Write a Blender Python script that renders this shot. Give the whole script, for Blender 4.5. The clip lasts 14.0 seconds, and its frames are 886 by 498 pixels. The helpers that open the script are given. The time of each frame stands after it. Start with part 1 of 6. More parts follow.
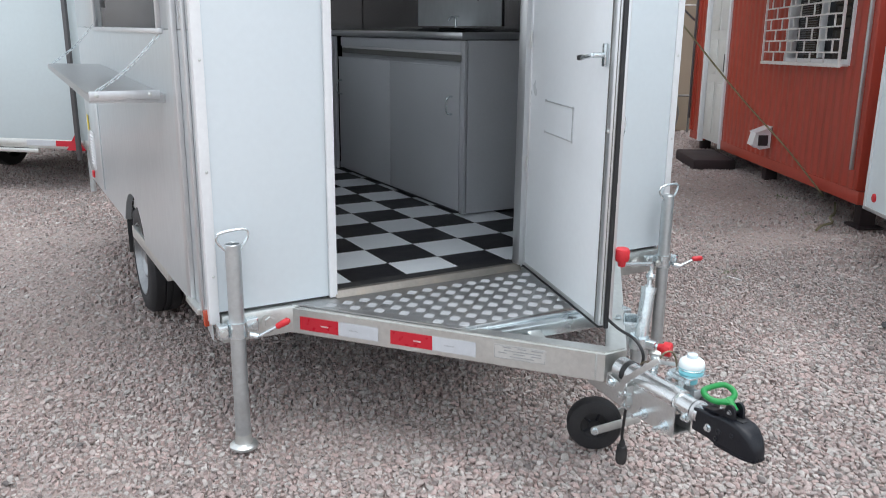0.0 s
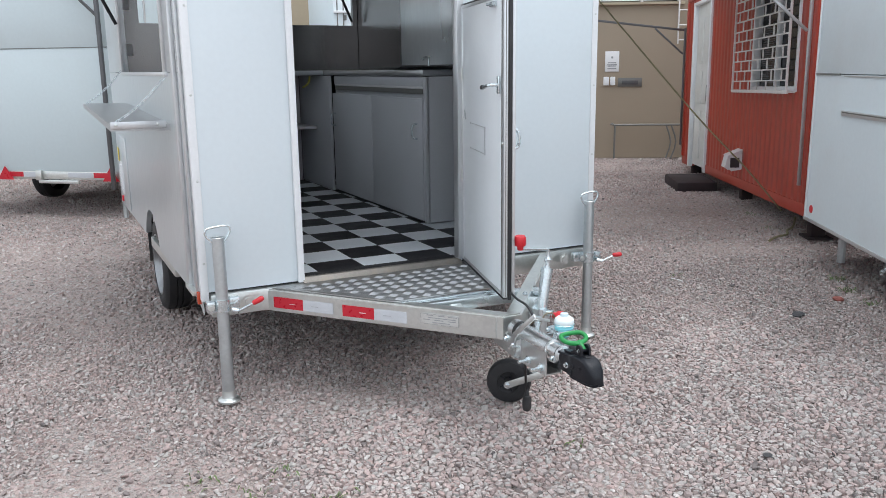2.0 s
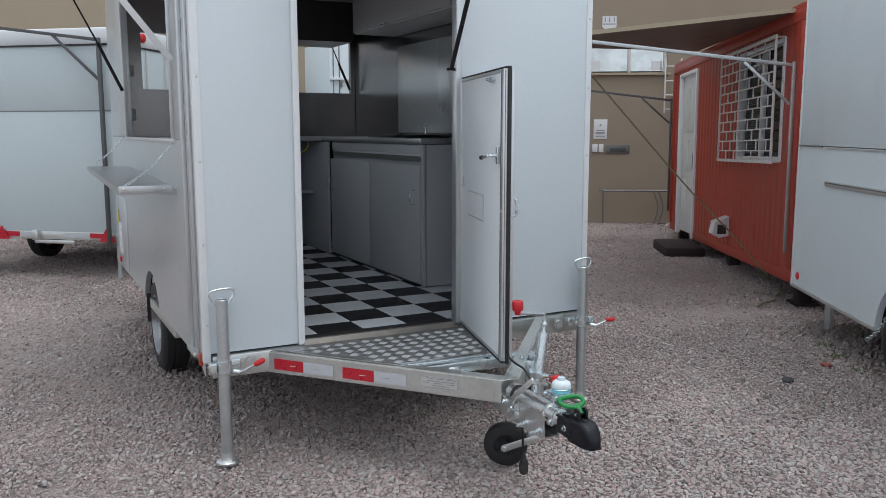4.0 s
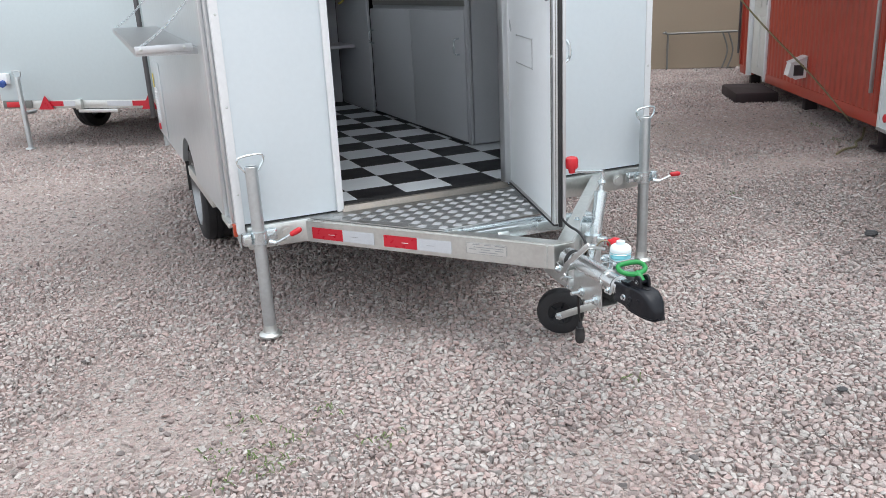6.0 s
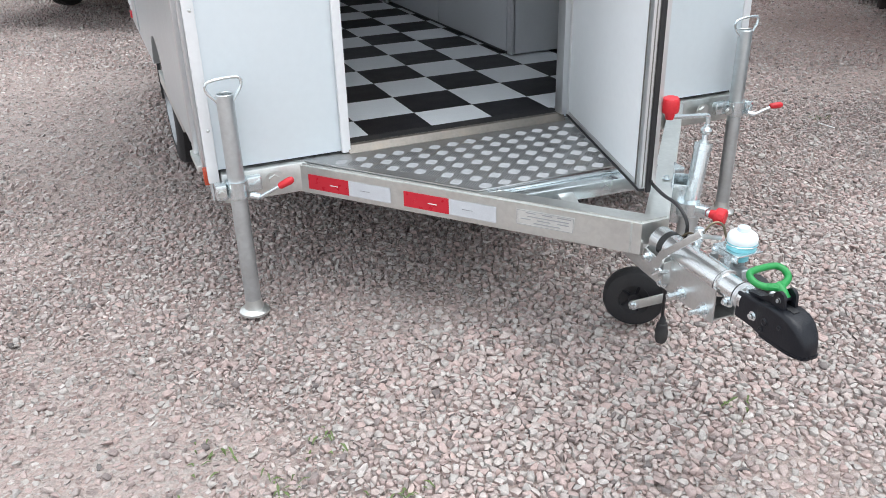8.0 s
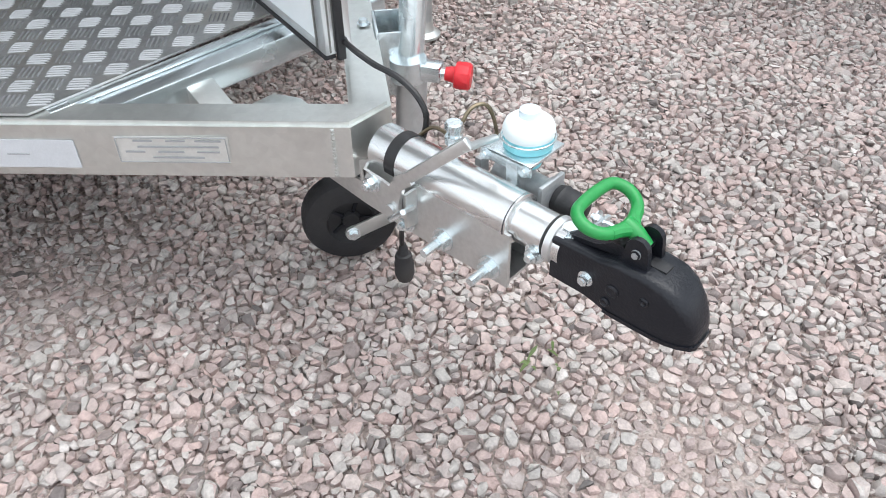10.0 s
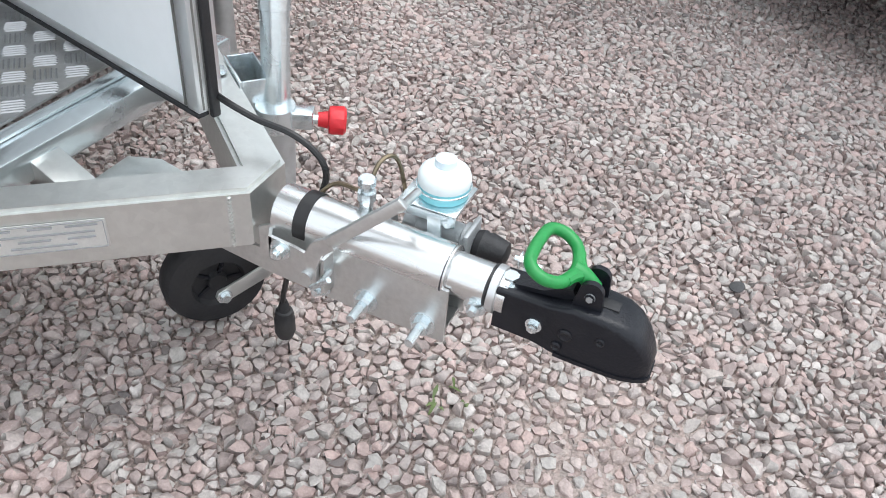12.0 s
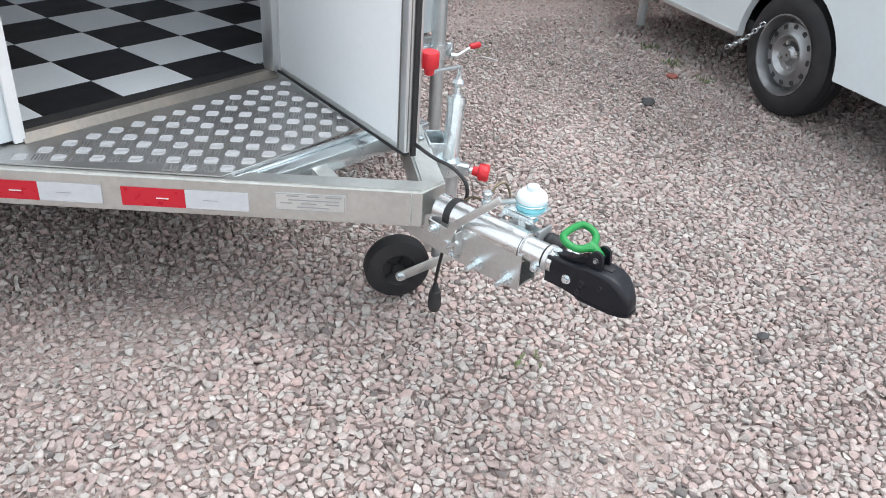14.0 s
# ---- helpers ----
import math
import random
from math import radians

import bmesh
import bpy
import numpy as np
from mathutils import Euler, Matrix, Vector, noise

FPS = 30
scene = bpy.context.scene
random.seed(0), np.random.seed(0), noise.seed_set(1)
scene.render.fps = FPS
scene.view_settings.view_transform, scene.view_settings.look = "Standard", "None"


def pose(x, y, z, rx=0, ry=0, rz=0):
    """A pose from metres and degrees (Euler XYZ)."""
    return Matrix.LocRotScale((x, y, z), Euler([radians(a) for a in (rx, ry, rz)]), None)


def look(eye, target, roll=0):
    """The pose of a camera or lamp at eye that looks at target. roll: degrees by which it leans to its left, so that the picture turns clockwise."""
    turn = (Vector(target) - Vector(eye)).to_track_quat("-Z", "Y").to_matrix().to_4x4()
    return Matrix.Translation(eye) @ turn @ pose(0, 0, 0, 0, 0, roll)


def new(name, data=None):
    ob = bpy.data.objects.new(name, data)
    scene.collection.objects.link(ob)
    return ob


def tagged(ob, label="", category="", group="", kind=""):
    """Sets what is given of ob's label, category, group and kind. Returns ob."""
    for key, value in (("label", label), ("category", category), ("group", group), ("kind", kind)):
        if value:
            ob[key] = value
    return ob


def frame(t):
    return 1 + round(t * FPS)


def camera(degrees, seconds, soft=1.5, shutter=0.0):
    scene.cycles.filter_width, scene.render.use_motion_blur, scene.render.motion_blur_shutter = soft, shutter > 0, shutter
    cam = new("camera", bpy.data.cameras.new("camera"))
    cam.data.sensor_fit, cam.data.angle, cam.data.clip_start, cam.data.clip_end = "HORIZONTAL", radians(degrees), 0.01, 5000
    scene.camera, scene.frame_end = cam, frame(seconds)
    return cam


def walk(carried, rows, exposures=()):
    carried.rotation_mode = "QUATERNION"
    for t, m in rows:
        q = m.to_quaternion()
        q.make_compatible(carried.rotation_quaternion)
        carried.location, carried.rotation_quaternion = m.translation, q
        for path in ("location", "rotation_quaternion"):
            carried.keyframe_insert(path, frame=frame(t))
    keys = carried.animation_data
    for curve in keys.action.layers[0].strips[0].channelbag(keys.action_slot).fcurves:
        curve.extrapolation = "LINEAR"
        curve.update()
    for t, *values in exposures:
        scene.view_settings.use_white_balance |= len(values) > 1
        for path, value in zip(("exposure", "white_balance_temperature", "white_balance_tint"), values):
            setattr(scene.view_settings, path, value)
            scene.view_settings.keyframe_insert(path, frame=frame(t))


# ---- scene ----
from mathutils.kdtree import KDTree

SKY, SUN = 0.15, 0.9
EXPO = [(0.0, 0.74, 6160, 8), (0.5, 0.77, 6160, 8), (1.0, 0.85, 6180, 8), (1.5, 0.84, 6160, 8), (2.0, 0.66, 6110, 8), (2.5, 0.35, 6110, 8), (3.0, 0.13, 6060, 8), (5.3, 0.04, 6180, 8), (6.0, 0.78, 6250, 8), (6.5, 0.8, 6230, 8), (7.0, 0.85, 6230, 8), (7.5, 0.93, 6230, 8), (8.0, 0.95, 6245, 8), (8.5, 1.05, 6260, 8), (9.0, 1.1, 6280, 8), (11.5, 0.92, 6250, 8), (12.0, 0.94, 6250, 8), (13.0, 1.02, 6250, 8), (14.0, 1.0, 6250, 8)]
cam = camera(56.6, 14.0, soft=0.8, shutter=0.12)
PATH = [
    (0, (-1.65, -2.723, 1.443), (-0.709, -1.035, 0.926), 0.6),
    (0.3, (-1.643, -2.931, 1.387), (-0.749, -1.236, 0.815), 1.7),
    (0.5, (-1.621, -3.051, 1.397), (-0.75, -1.329, 0.869), 3.8),
    (1, (-1.493, -3.37, 1.379), (-0.723, -1.657, 0.692), 2.3),
    (1.3, (-1.457, -3.482, 1.415), (-0.683, -1.741, 0.806), 1.3),
    (1.5, (-1.483, -3.506, 1.437), (-0.675, -1.743, 0.945), -0.4),
    (2, (-1.646, -3.579, 1.441), (-0.776, -1.831, 1.01), -0.7),
    (2.5, (-1.702, -3.607, 1.452), (-0.811, -1.854, 1.086), -0.3),
    (3, (-1.738, -3.621, 1.466), (-0.811, -1.874, 1.167), -0.2),
    (3.2, (-1.763, -3.642, 1.471), (-0.832, -1.894, 1.189), -0.4),
    (5.3, (-1.667, -3.564, 1.471), (-0.899, -1.773, 1.097), -1.4),
    (5.5, (-1.668, -3.52, 1.46), (-0.917, -1.72, 1.02), -2.4),
    (6, (-1.549, -3.394, 1.419), (-0.809, -1.641, 0.802), -2.8),
    (6.5, (-1.532, -3.246, 1.431), (-0.833, -1.47, 0.833), -1.5),
    (7, (-1.575, -3.013, 1.394), (-0.79, -1.265, 0.82), -0.1),
    (7.5, (-1.45, -2.765, 1.367), (-0.659, -1.072, 0.655), -1.9),
    (8, (-1.295, -2.529, 1.386), (-0.612, -0.866, 0.508), -1.5),
    (8.5, (-1.113, -2.278, 1.325), (-0.228, -0.737, 0.407), 1.3),
    (9, (-0.918, -2.104, 1.291), (0.127, -0.766, 0.233), -1.1),
    (9.2, (-0.856, -2.033, 1.255), (0.106, -0.708, 0.107), -2.6),
    (11.3, (-0.681, -1.341, 1.011), (0.673, -0.802, -0.359), 0.8),
    (11.5, (-0.703, -1.355, 1.033), (0.61, -0.788, -0.365), -0.1),
    (12, (-0.781, -1.452, 1.139), (0.663, -0.903, -0.132), 5.7),
    (12.5, (-0.935, -1.644, 1.191), (0.284, -0.751, -0.12), 5.8),
    (13, (-1.139, -1.761, 1.25), (0.233, -0.947, 0.045), 5.9),
    (13.5, (-1.327, -1.876, 1.336), (0.025, -0.921, 0.213), 4.2),
    (14, (-1.421, -2.043, 1.36), (-0.061, -0.973, 0.358), 3.9),
]
walk(cam, [(t, look(eye, target, roll)) for t, eye, target, roll in PATH], EXPO)

# ---- light ----
world = bpy.data.worlds.new("overcast_sky")
scene.world = world
world.use_nodes = True
wn = world.node_tree
sky = wn.nodes.new("ShaderNodeTexSky")
sky.sky_type, sky.sun_disc = "NISHITA", False
sky.sun_elevation, sky.sun_rotation = radians(76.3), radians(145)
sky.air_density, sky.dust_density, sky.ozone_density = 1.0, 4.0, 1.0
pale = wn.nodes.new("ShaderNodeHueSaturation")
pale.inputs["Saturation"].default_value = 0.45
wn.links.new(sky.outputs[0], pale.inputs["Color"])
# an even cloud layer over the whole sky
cloud = wn.nodes.new("ShaderNodeMix")
cloud.data_type = "RGBA"
cloud.inputs["Factor"].default_value = 0.65
cloud.inputs["B"].default_value = (6.2, 6.35, 6.5, 1)
wn.links.new(pale.outputs[0], cloud.inputs["A"])
bg = wn.nodes["Background"]
bg.inputs[1].default_value = SKY
wn.links.new(cloud.outputs["Result"], bg.inputs[0])
sun_data = bpy.data.lights.new("sun", "SUN")
sun_data.energy, sun_data.angle, sun_data.color = SUN, radians(60), (1.0, 0.99, 0.98)
sun = new("sun", sun_data)
sun.matrix_world = look((1.4, -2.0, 10.0), (0, 0, 0))


# ---- materials ----
def mat(name, base, rough=0.5, metal=0.0, vary=0.12, scale=6.0, fine=90.0, bump=0.05, bump_scale=120.0, spec=0.5, stretch=None, wear=None, rough_vary=0.1):
    """A surface with two scales of tone, uneven gloss and a fine relief."""
    m = bpy.data.materials.new(name)
    m.use_nodes = True
    nt = m.node_tree
    b = nt.nodes["Principled BSDF"]
    tc = nt.nodes.new("ShaderNodeTexCoord")
    mp = nt.nodes.new("ShaderNodeMapping")
    nt.links.new(tc.outputs["Object"], mp.inputs[0])
    if stretch:
        mp.inputs["Scale"].default_value = stretch
    n1 = nt.nodes.new("ShaderNodeTexNoise")
    n1.inputs["Scale"].default_value, n1.inputs["Detail"].default_value = scale, 5
    n2 = nt.nodes.new("ShaderNodeTexNoise")
    n2.inputs["Scale"].default_value, n2.inputs["Detail"].default_value = fine, 3
    for n in (n1, n2):
        nt.links.new(mp.outputs[0], n.inputs["Vector"])
    add = nt.nodes.new("ShaderNodeMath")
    add.operation = "ADD"
    nt.links.new(n1.outputs["Fac"], add.inputs[0])
    nt.links.new(n2.outputs["Fac"], add.inputs[1])
    mr = nt.nodes.new("ShaderNodeMapRange")
    mr.inputs["From Min"].default_value, mr.inputs["From Max"].default_value = 0.6, 1.4
    mr.inputs["To Min"].default_value, mr.inputs["To Max"].default_value = 1 - vary, 1 + vary
    nt.links.new(add.outputs[0], mr.inputs["Value"])
    mul = nt.nodes.new("ShaderNodeVectorMath")
    mul.operation = "SCALE"
    mul.inputs[0].default_value = base[:3]
    nt.links.new(mr.outputs[0], mul.inputs["Scale"])
    out = mul.outputs[0]
    if wear:
        colour, amount, wscale = wear
        wnz = nt.nodes.new("ShaderNodeTexNoise")
        wnz.inputs["Scale"].default_value, wnz.inputs["Detail"].default_value = wscale, 8
        nt.links.new(mp.outputs[0], wnz.inputs["Vector"])
        wr = nt.nodes.new("ShaderNodeMapRange")
        wr.inputs["From Min"].default_value, wr.inputs["From Max"].default_value = 0.5, 0.72
        wr.inputs["To Max"].default_value = amount
        nt.links.new(wnz.outputs["Fac"], wr.inputs["Value"])
        mx = nt.nodes.new("ShaderNodeMix")
        mx.data_type = "RGBA"
        nt.links.new(wr.outputs[0], mx.inputs["Factor"])
        nt.links.new(out, mx.inputs["A"])
        mx.inputs["B"].default_value = (*colour, 1)
        out = mx.outputs["Result"]
    nt.links.new(out, b.inputs["Base Color"])
    rr = nt.nodes.new("ShaderNodeMapRange")
    rr.inputs["To Min"].default_value, rr.inputs["To Max"].default_value = max(rough - rough_vary, 0.03), min(rough + rough_vary, 1)
    nt.links.new(n1.outputs["Fac"], rr.inputs["Value"])
    nt.links.new(rr.outputs[0], b.inputs["Roughness"])
    b.inputs["Metallic"].default_value = metal
    b.inputs["Specular IOR Level"].default_value = spec
    if bump:
        n3 = nt.nodes.new("ShaderNodeTexNoise")
        n3.inputs["Scale"].default_value, n3.inputs["Detail"].default_value = bump_scale, 3
        nt.links.new(mp.outputs[0], n3.inputs["Vector"])
        bp = nt.nodes.new("ShaderNodeBump")
        bp.inputs["Strength"].default_value, bp.inputs["Distance"].default_value = bump, 0.004
        nt.links.new(n3.outputs["Fac"], bp.inputs["Height"])
        nt.links.new(bp.outputs[0], b.inputs["Normal"])
    return m


def zinc(name, base, rough, spangle=0.03):
    """Hot-dip zinc: a spangle of small crystals on dull metal."""
    m = mat(name, base, rough, 0.88, 0.08, 9, 60, 0.04, 200, rough_vary=0.12, wear=((0.74, 0.76, 0.76), 0.35, 5))
    nt = m.node_tree
    b = nt.nodes["Principled BSDF"]
    v = nt.nodes.new("ShaderNodeTexVoronoi")
    v.inputs["Scale"].default_value = 70
    tc = nt.nodes["Texture Coordinate"]
    nt.links.new(tc.outputs["Object"], v.inputs["Vector"])
    sep = nt.nodes.new("ShaderNodeSeparateColor")
    nt.links.new(v.outputs["Color"], sep.inputs[0])
    mr = nt.nodes.new("ShaderNodeMapRange")
    mr.inputs["To Min"].default_value, mr.inputs["To Max"].default_value = 1 - spangle, 1 + spangle
    nt.links.new(sep.outputs[0], mr.inputs["Value"])
    mul = nt.nodes.new("ShaderNodeVectorMath")
    mul.operation = "SCALE"
    src = b.inputs["Base Color"].links[0].from_socket
    nt.links.new(src, mul.inputs[0])
    nt.links.new(mr.outputs[0], mul.inputs["Scale"])
    nt.links.new(mul.outputs[0], b.inputs["Base Color"])
    return m


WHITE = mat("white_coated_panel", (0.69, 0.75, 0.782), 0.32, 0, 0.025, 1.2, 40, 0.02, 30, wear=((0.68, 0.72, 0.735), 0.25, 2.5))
# door white raised so the colour carries the skylight on its inner face
LIT_DOOR_WHITE = mat("skylit_white_door_skin", (0.85, 0.885, 0.905), 0.3, 0, 0.025, 1.2, 40, 0.02, 30, wear=((0.7, 0.71, 0.71), 0.25, 2.5))
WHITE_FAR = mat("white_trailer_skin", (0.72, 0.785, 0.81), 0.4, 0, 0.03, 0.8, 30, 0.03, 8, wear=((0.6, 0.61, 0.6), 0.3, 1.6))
# white with shade put into the base, for the strongly lit back trailer
WHITE_DIMMED = mat("dimmed_white_skin", (0.56, 0.635, 0.655), 0.42, 0, 0.03, 0.8, 30, 0.03, 8, wear=((0.5, 0.55, 0.55), 0.3, 1.6))
TRIM = mat("white_trim", (0.8, 0.81, 0.82), 0.35, 0, 0.04, 4, 60, 0.03)
ALU = mat("brushed_aluminium", (0.66, 0.67, 0.68), 0.36, 0.8, 0.06, 2, 60, 0.03, 60, stretch=(1, 1, 0.15))
SHEET = mat("bare_aluminium_sheet", (0.63, 0.665, 0.68), 0.3, 0.6, 0.06, 1.4, 30, 0.05, 6, stretch=(1, 1, 0.4))
ZINC = zinc("galvanised_steel", (0.66, 0.675, 0.655), 0.36)
ZINC_BLUE = zinc("bright_zinc_plating", (0.70, 0.76, 0.78), 0.24, 0.03)
ZINC_DULL = zinc("dull_galvanised_tube", (0.56, 0.59, 0.6), 0.4)
PLATED = mat("dull_plated_steel", (0.62, 0.635, 0.63), 0.32, 0.9, 0.12, 8, 120, 0.05, 160, wear=((0.66, 0.7, 0.72), 0.4, 12))
TUBE = mat("drawn_steel_tube", (0.7, 0.71, 0.71), 0.27, 0.95, 0.08, 5, 140, 0.05, 180, stretch=(1, 0.12, 1))
PLATE = mat("checker_plate_aluminium", (0.46, 0.465, 0.465), 0.42, 0.85, 0.14, 7, 120, 0.08, 160, wear=((0.42, 0.37, 0.3), 0.55, 6))
RIDGE = mat("worn_plate_ridge", (0.4, 0.405, 0.41), 0.45, 0.85, 0.1, 8, 120, 0.05, 160)
SILL = mat("dusty_sill_strip", (0.26, 0.24, 0.215), 0.45, 0.7, 0.15, 8, 90, 0.08, wear=((0.36, 0.3, 0.24), 0.6, 14))
RUBBER = mat("black_rubber", (0.018, 0.018, 0.02), 0.6, 0, 0.25, 14, 150, 0.2, 160, wear=((0.09, 0.08, 0.07), 0.25, 9))
TYRE = mat("tyre_rubber", (0.016, 0.016, 0.018), 0.62, 0, 0.2, 10, 120, 0.25, 140, wear=((0.09, 0.08, 0.07), 0.18, 7))
BLACK = mat("black_enamel", (0.009, 0.01, 0.014), 0.3, 0, 0.2, 10, 200, 0.2, 260, spec=0.32, wear=((0.03, 0.03, 0.034), 0.35, 18))
CABLE = mat("black_cable", (0.015, 0.015, 0.016), 0.45, 0, 0.2)
RED = mat("red_plastic", (0.58, 0.02, 0.03), 0.38, 0, 0.12, 20, 150, 0.08)
RED_TAPE = mat("red_reflective_film", (0.5, 0.014, 0.03), 0.3, 0, 0.06, 40, 300, 0.05, 500)
WHITE_TAPE = mat("white_reflective_film", (0.56, 0.58, 0.61), 0.36, 0.1, 0.06, 60, 320, 0.15, 420)
FOIL = mat("stamped_foil_label", (0.66, 0.66, 0.64), 0.35, 0.5, 0.08, 30, 200, 0.05)
INK = mat("grey_print", (0.3, 0.31, 0.32), 0.5, 0, 0.1)
GREEN = mat("green_moulded_plastic", (0.018, 0.24, 0.055), 0.4, 0, 0.12, 20, 160, 0.1)
MILK = mat("milky_reservoir_plastic", (0.78, 0.85, 0.86), 0.35, 0, 0.04, 20, 100, 0.03)
FLUID = mat("blue_fluid_through_plastic", (0.25, 0.66, 0.74), 0.3, 0, 0.06, 20, 100, 0.02)
CLEAR_CAP = mat("pale_blue_cap", (0.66, 0.76, 0.82), 0.2, 0, 0.06)
CAST = mat("cast_alloy", (0.4, 0.42, 0.43), 0.5, 0.7, 0.15, 20, 140, 0.25, 180)
BRASS = mat("copper_brake_pipe", (0.22, 0.18, 0.12), 0.4, 0.7, 0.15, 30)
TILE_B = mat("black_vinyl_tile", (0.01, 0.01, 0.013), 0.45, 0, 0.25, 12, 260, 0.08, 260, spec=0.3, wear=((0.028, 0.028, 0.032), 0.25, 20))
TILE_W = mat("light_grey_vinyl_tile", (0.72, 0.755, 0.78), 0.36, 0, 0.08, 12, 260, 0.08, 260, wear=((0.58, 0.6, 0.61), 0.3, 12))
CABINET = mat("grey_laminate_front", (0.44, 0.455, 0.475), 0.42, 0, 0.04, 4, 120, 0.03)
STEEL = mat("brushed_stainless", (0.5, 0.51, 0.52), 0.3, 0.9, 0.06, 2, 120, 0.04, 100, stretch=(1, 0.1, 1))
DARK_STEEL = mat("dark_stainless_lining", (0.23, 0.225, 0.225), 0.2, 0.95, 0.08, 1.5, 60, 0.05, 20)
LINING = mat("interior_panel", (0.62, 0.62, 0.62), 0.4, 0.1, 0.05, 2, 60, 0.03)
CHAR = mat("dark_hood_paint", (0.03, 0.03, 0.034), 0.4, 0, 0.15, 6, 90, 0.05)
GLASS_TOP = mat("black_hob_top", (0.012, 0.012, 0.014), 0.12, 0, 0.1)
ORANGE = mat("orange_container_paint", (0.38, 0.045, 0.024), 0.42, 0, 0.1, 1.5, 40, 0.06, 40, stretch=(1, 1, 0.35), wear=((0.29, 0.036, 0.018), 0.4, 3))
WOOD_W = mat("painted_white_door", (0.66, 0.66, 0.63), 0.5, 0, 0.07, 3, 70, 0.06, wear=((0.45, 0.42, 0.37), 0.3, 5))
GRILLE = mat("white_painted_bar", (0.72, 0.7, 0.68), 0.45, 0, 0.08, 10, 90, 0.05)
PANE = mat("dark_window_glass", (0.008, 0.01, 0.014), 0.06, 0, 0.1, 2, 20, 0.0, spec=0.15)
BLIND = mat("grey_blind_slat", (0.1, 0.1, 0.1), 0.5, 0, 0.1)
PLY = mat("brown_canopy_board", (0.16, 0.105, 0.08), 0.6, 0, 0.18, 3, 60, 0.08, wear=((0.09, 0.06, 0.05), 0.5, 3))
TAN = mat("tan_rendered_wall", (0.33, 0.27, 0.2), 0.8, 0, 0.07, 1.2, 60, 0.2, 60, wear=((0.27, 0.225, 0.17), 0.4, 0.8))
TAN_LIGHT = mat("pale_tan_wall", (0.42, 0.35, 0.25), 0.8, 0, 0.06, 1.2, 60, 0.15, 60)
PAPER = mat("white_paper", (0.8, 0.8, 0.8), 0.6, 0, 0.03)
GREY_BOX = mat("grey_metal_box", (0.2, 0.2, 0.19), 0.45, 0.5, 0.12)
DARK_BAR = mat("dark_steel_tube", (0.12, 0.12, 0.125), 0.45, 0.6, 0.15)
STEP = mat("dark_red_step", (0.024, 0.014, 0.016), 0.7, 0, 0.2, 6, 90, 0.15)
ROPE = mat("olive_rope", (0.2, 0.18, 0.1), 0.8, 0, 0.2, 60)
AMBER = mat("amber_lens", (0.42, 0.06, 0.025), 0.2, 0, 0.08)
BLUE = mat("blue_socket", (0.03, 0.08, 0.3), 0.4, 0, 0.1)
DULL_YELLOW = mat("dull_yellow_hose", (0.34, 0.3, 0.05), 0.5, 0, 0.1)
YELLOW = mat("yellow_label", (0.75, 0.6, 0.05), 0.5, 0, 0.1)
LEAF = mat("weed_leaf", (0.11, 0.155, 0.05), 0.6, 0, 0.3, 20)
SKYGLASS = mat("clerestory_glass", (0.72, 0.75, 0.76), 0.05, 0.9, 0.25, 2.2, 5, 0.0)


# ---- building blocks ----
def box(bm, c, s, bev=0.0, m=None):
    r = bmesh.ops.create_cube(bm, size=1.0)
    vs = r["verts"]
    bmesh.ops.scale(bm, vec=s, verts=vs)
    if bev:
        es = list({e for v in vs for e in v.link_edges})
        r = bmesh.ops.bevel(bm, geom=es, offset=bev, segments=2, affect="EDGES", profile=0.5)
        vs = list({v for f in r["faces"] for v in f.verts} | {v for v in vs if v.is_valid})
    t = Matrix.Translation(c)
    bmesh.ops.transform(bm, matrix=(m @ t if m else t), verts=[v for v in vs if v.is_valid])
    return vs


def axes(p0, p1, up=(0, 0, 1)):
    """A frame at p0 whose z runs to p1 and whose y leans to up."""
    p0, p1 = Vector(p0), Vector(p1)
    z = (p1 - p0).normalized()
    u = Vector(up)
    if abs(z.dot(u)) > 0.98:
        u = Vector((0, 1, 0))
    x = u.cross(z).normalized()
    y = z.cross(x)
    return Matrix(((x.x, y.x, z.x, p0.x), (x.y, y.y, z.y, p0.y), (x.z, y.z, z.z, p0.z), (0, 0, 0, 1))), (p1 - p0).length


def bar(bm, p0, p1, w, h, bev=0.0, up=(0, 0, 1)):
    """A square bar from p0 to p1, w across and h towards up."""
    m, n = axes(p0, p1, up)
    return box(bm, (0, 0, n / 2), (w, h, n), bev, m)


def rod(bm, p0, p1, r, seg=16, r2=None):
    m, n = axes(p0, p1)
    a = bmesh.ops.create_cone(bm, cap_ends=True, segments=seg, radius1=r, radius2=r if r2 is None else r2, depth=n)
    bmesh.ops.transform(bm, matrix=m @ Matrix.Translation((0, 0, n / 2)), verts=a["verts"])


def lathe(bm, p0, p1, prof, seg=24, caps=True):
    """A turned body: prof holds (distance along, radius)."""
    m, _ = axes(p0, p1)
    rings = []
    for d, r in prof:
        rings.append([bm.verts.new(m @ Vector((r * math.cos(6.28318 * i / seg), r * math.sin(6.28318 * i / seg), d))) for i in range(seg)])
    for a, b in zip(rings, rings[1:]):
        for i in range(seg):
            bm.faces.new((a[i], a[(i + 1) % seg], b[(i + 1) % seg], b[i]))
    if caps:
        bm.faces.new(list(reversed(rings[0])))
        bm.faces.new(rings[-1])


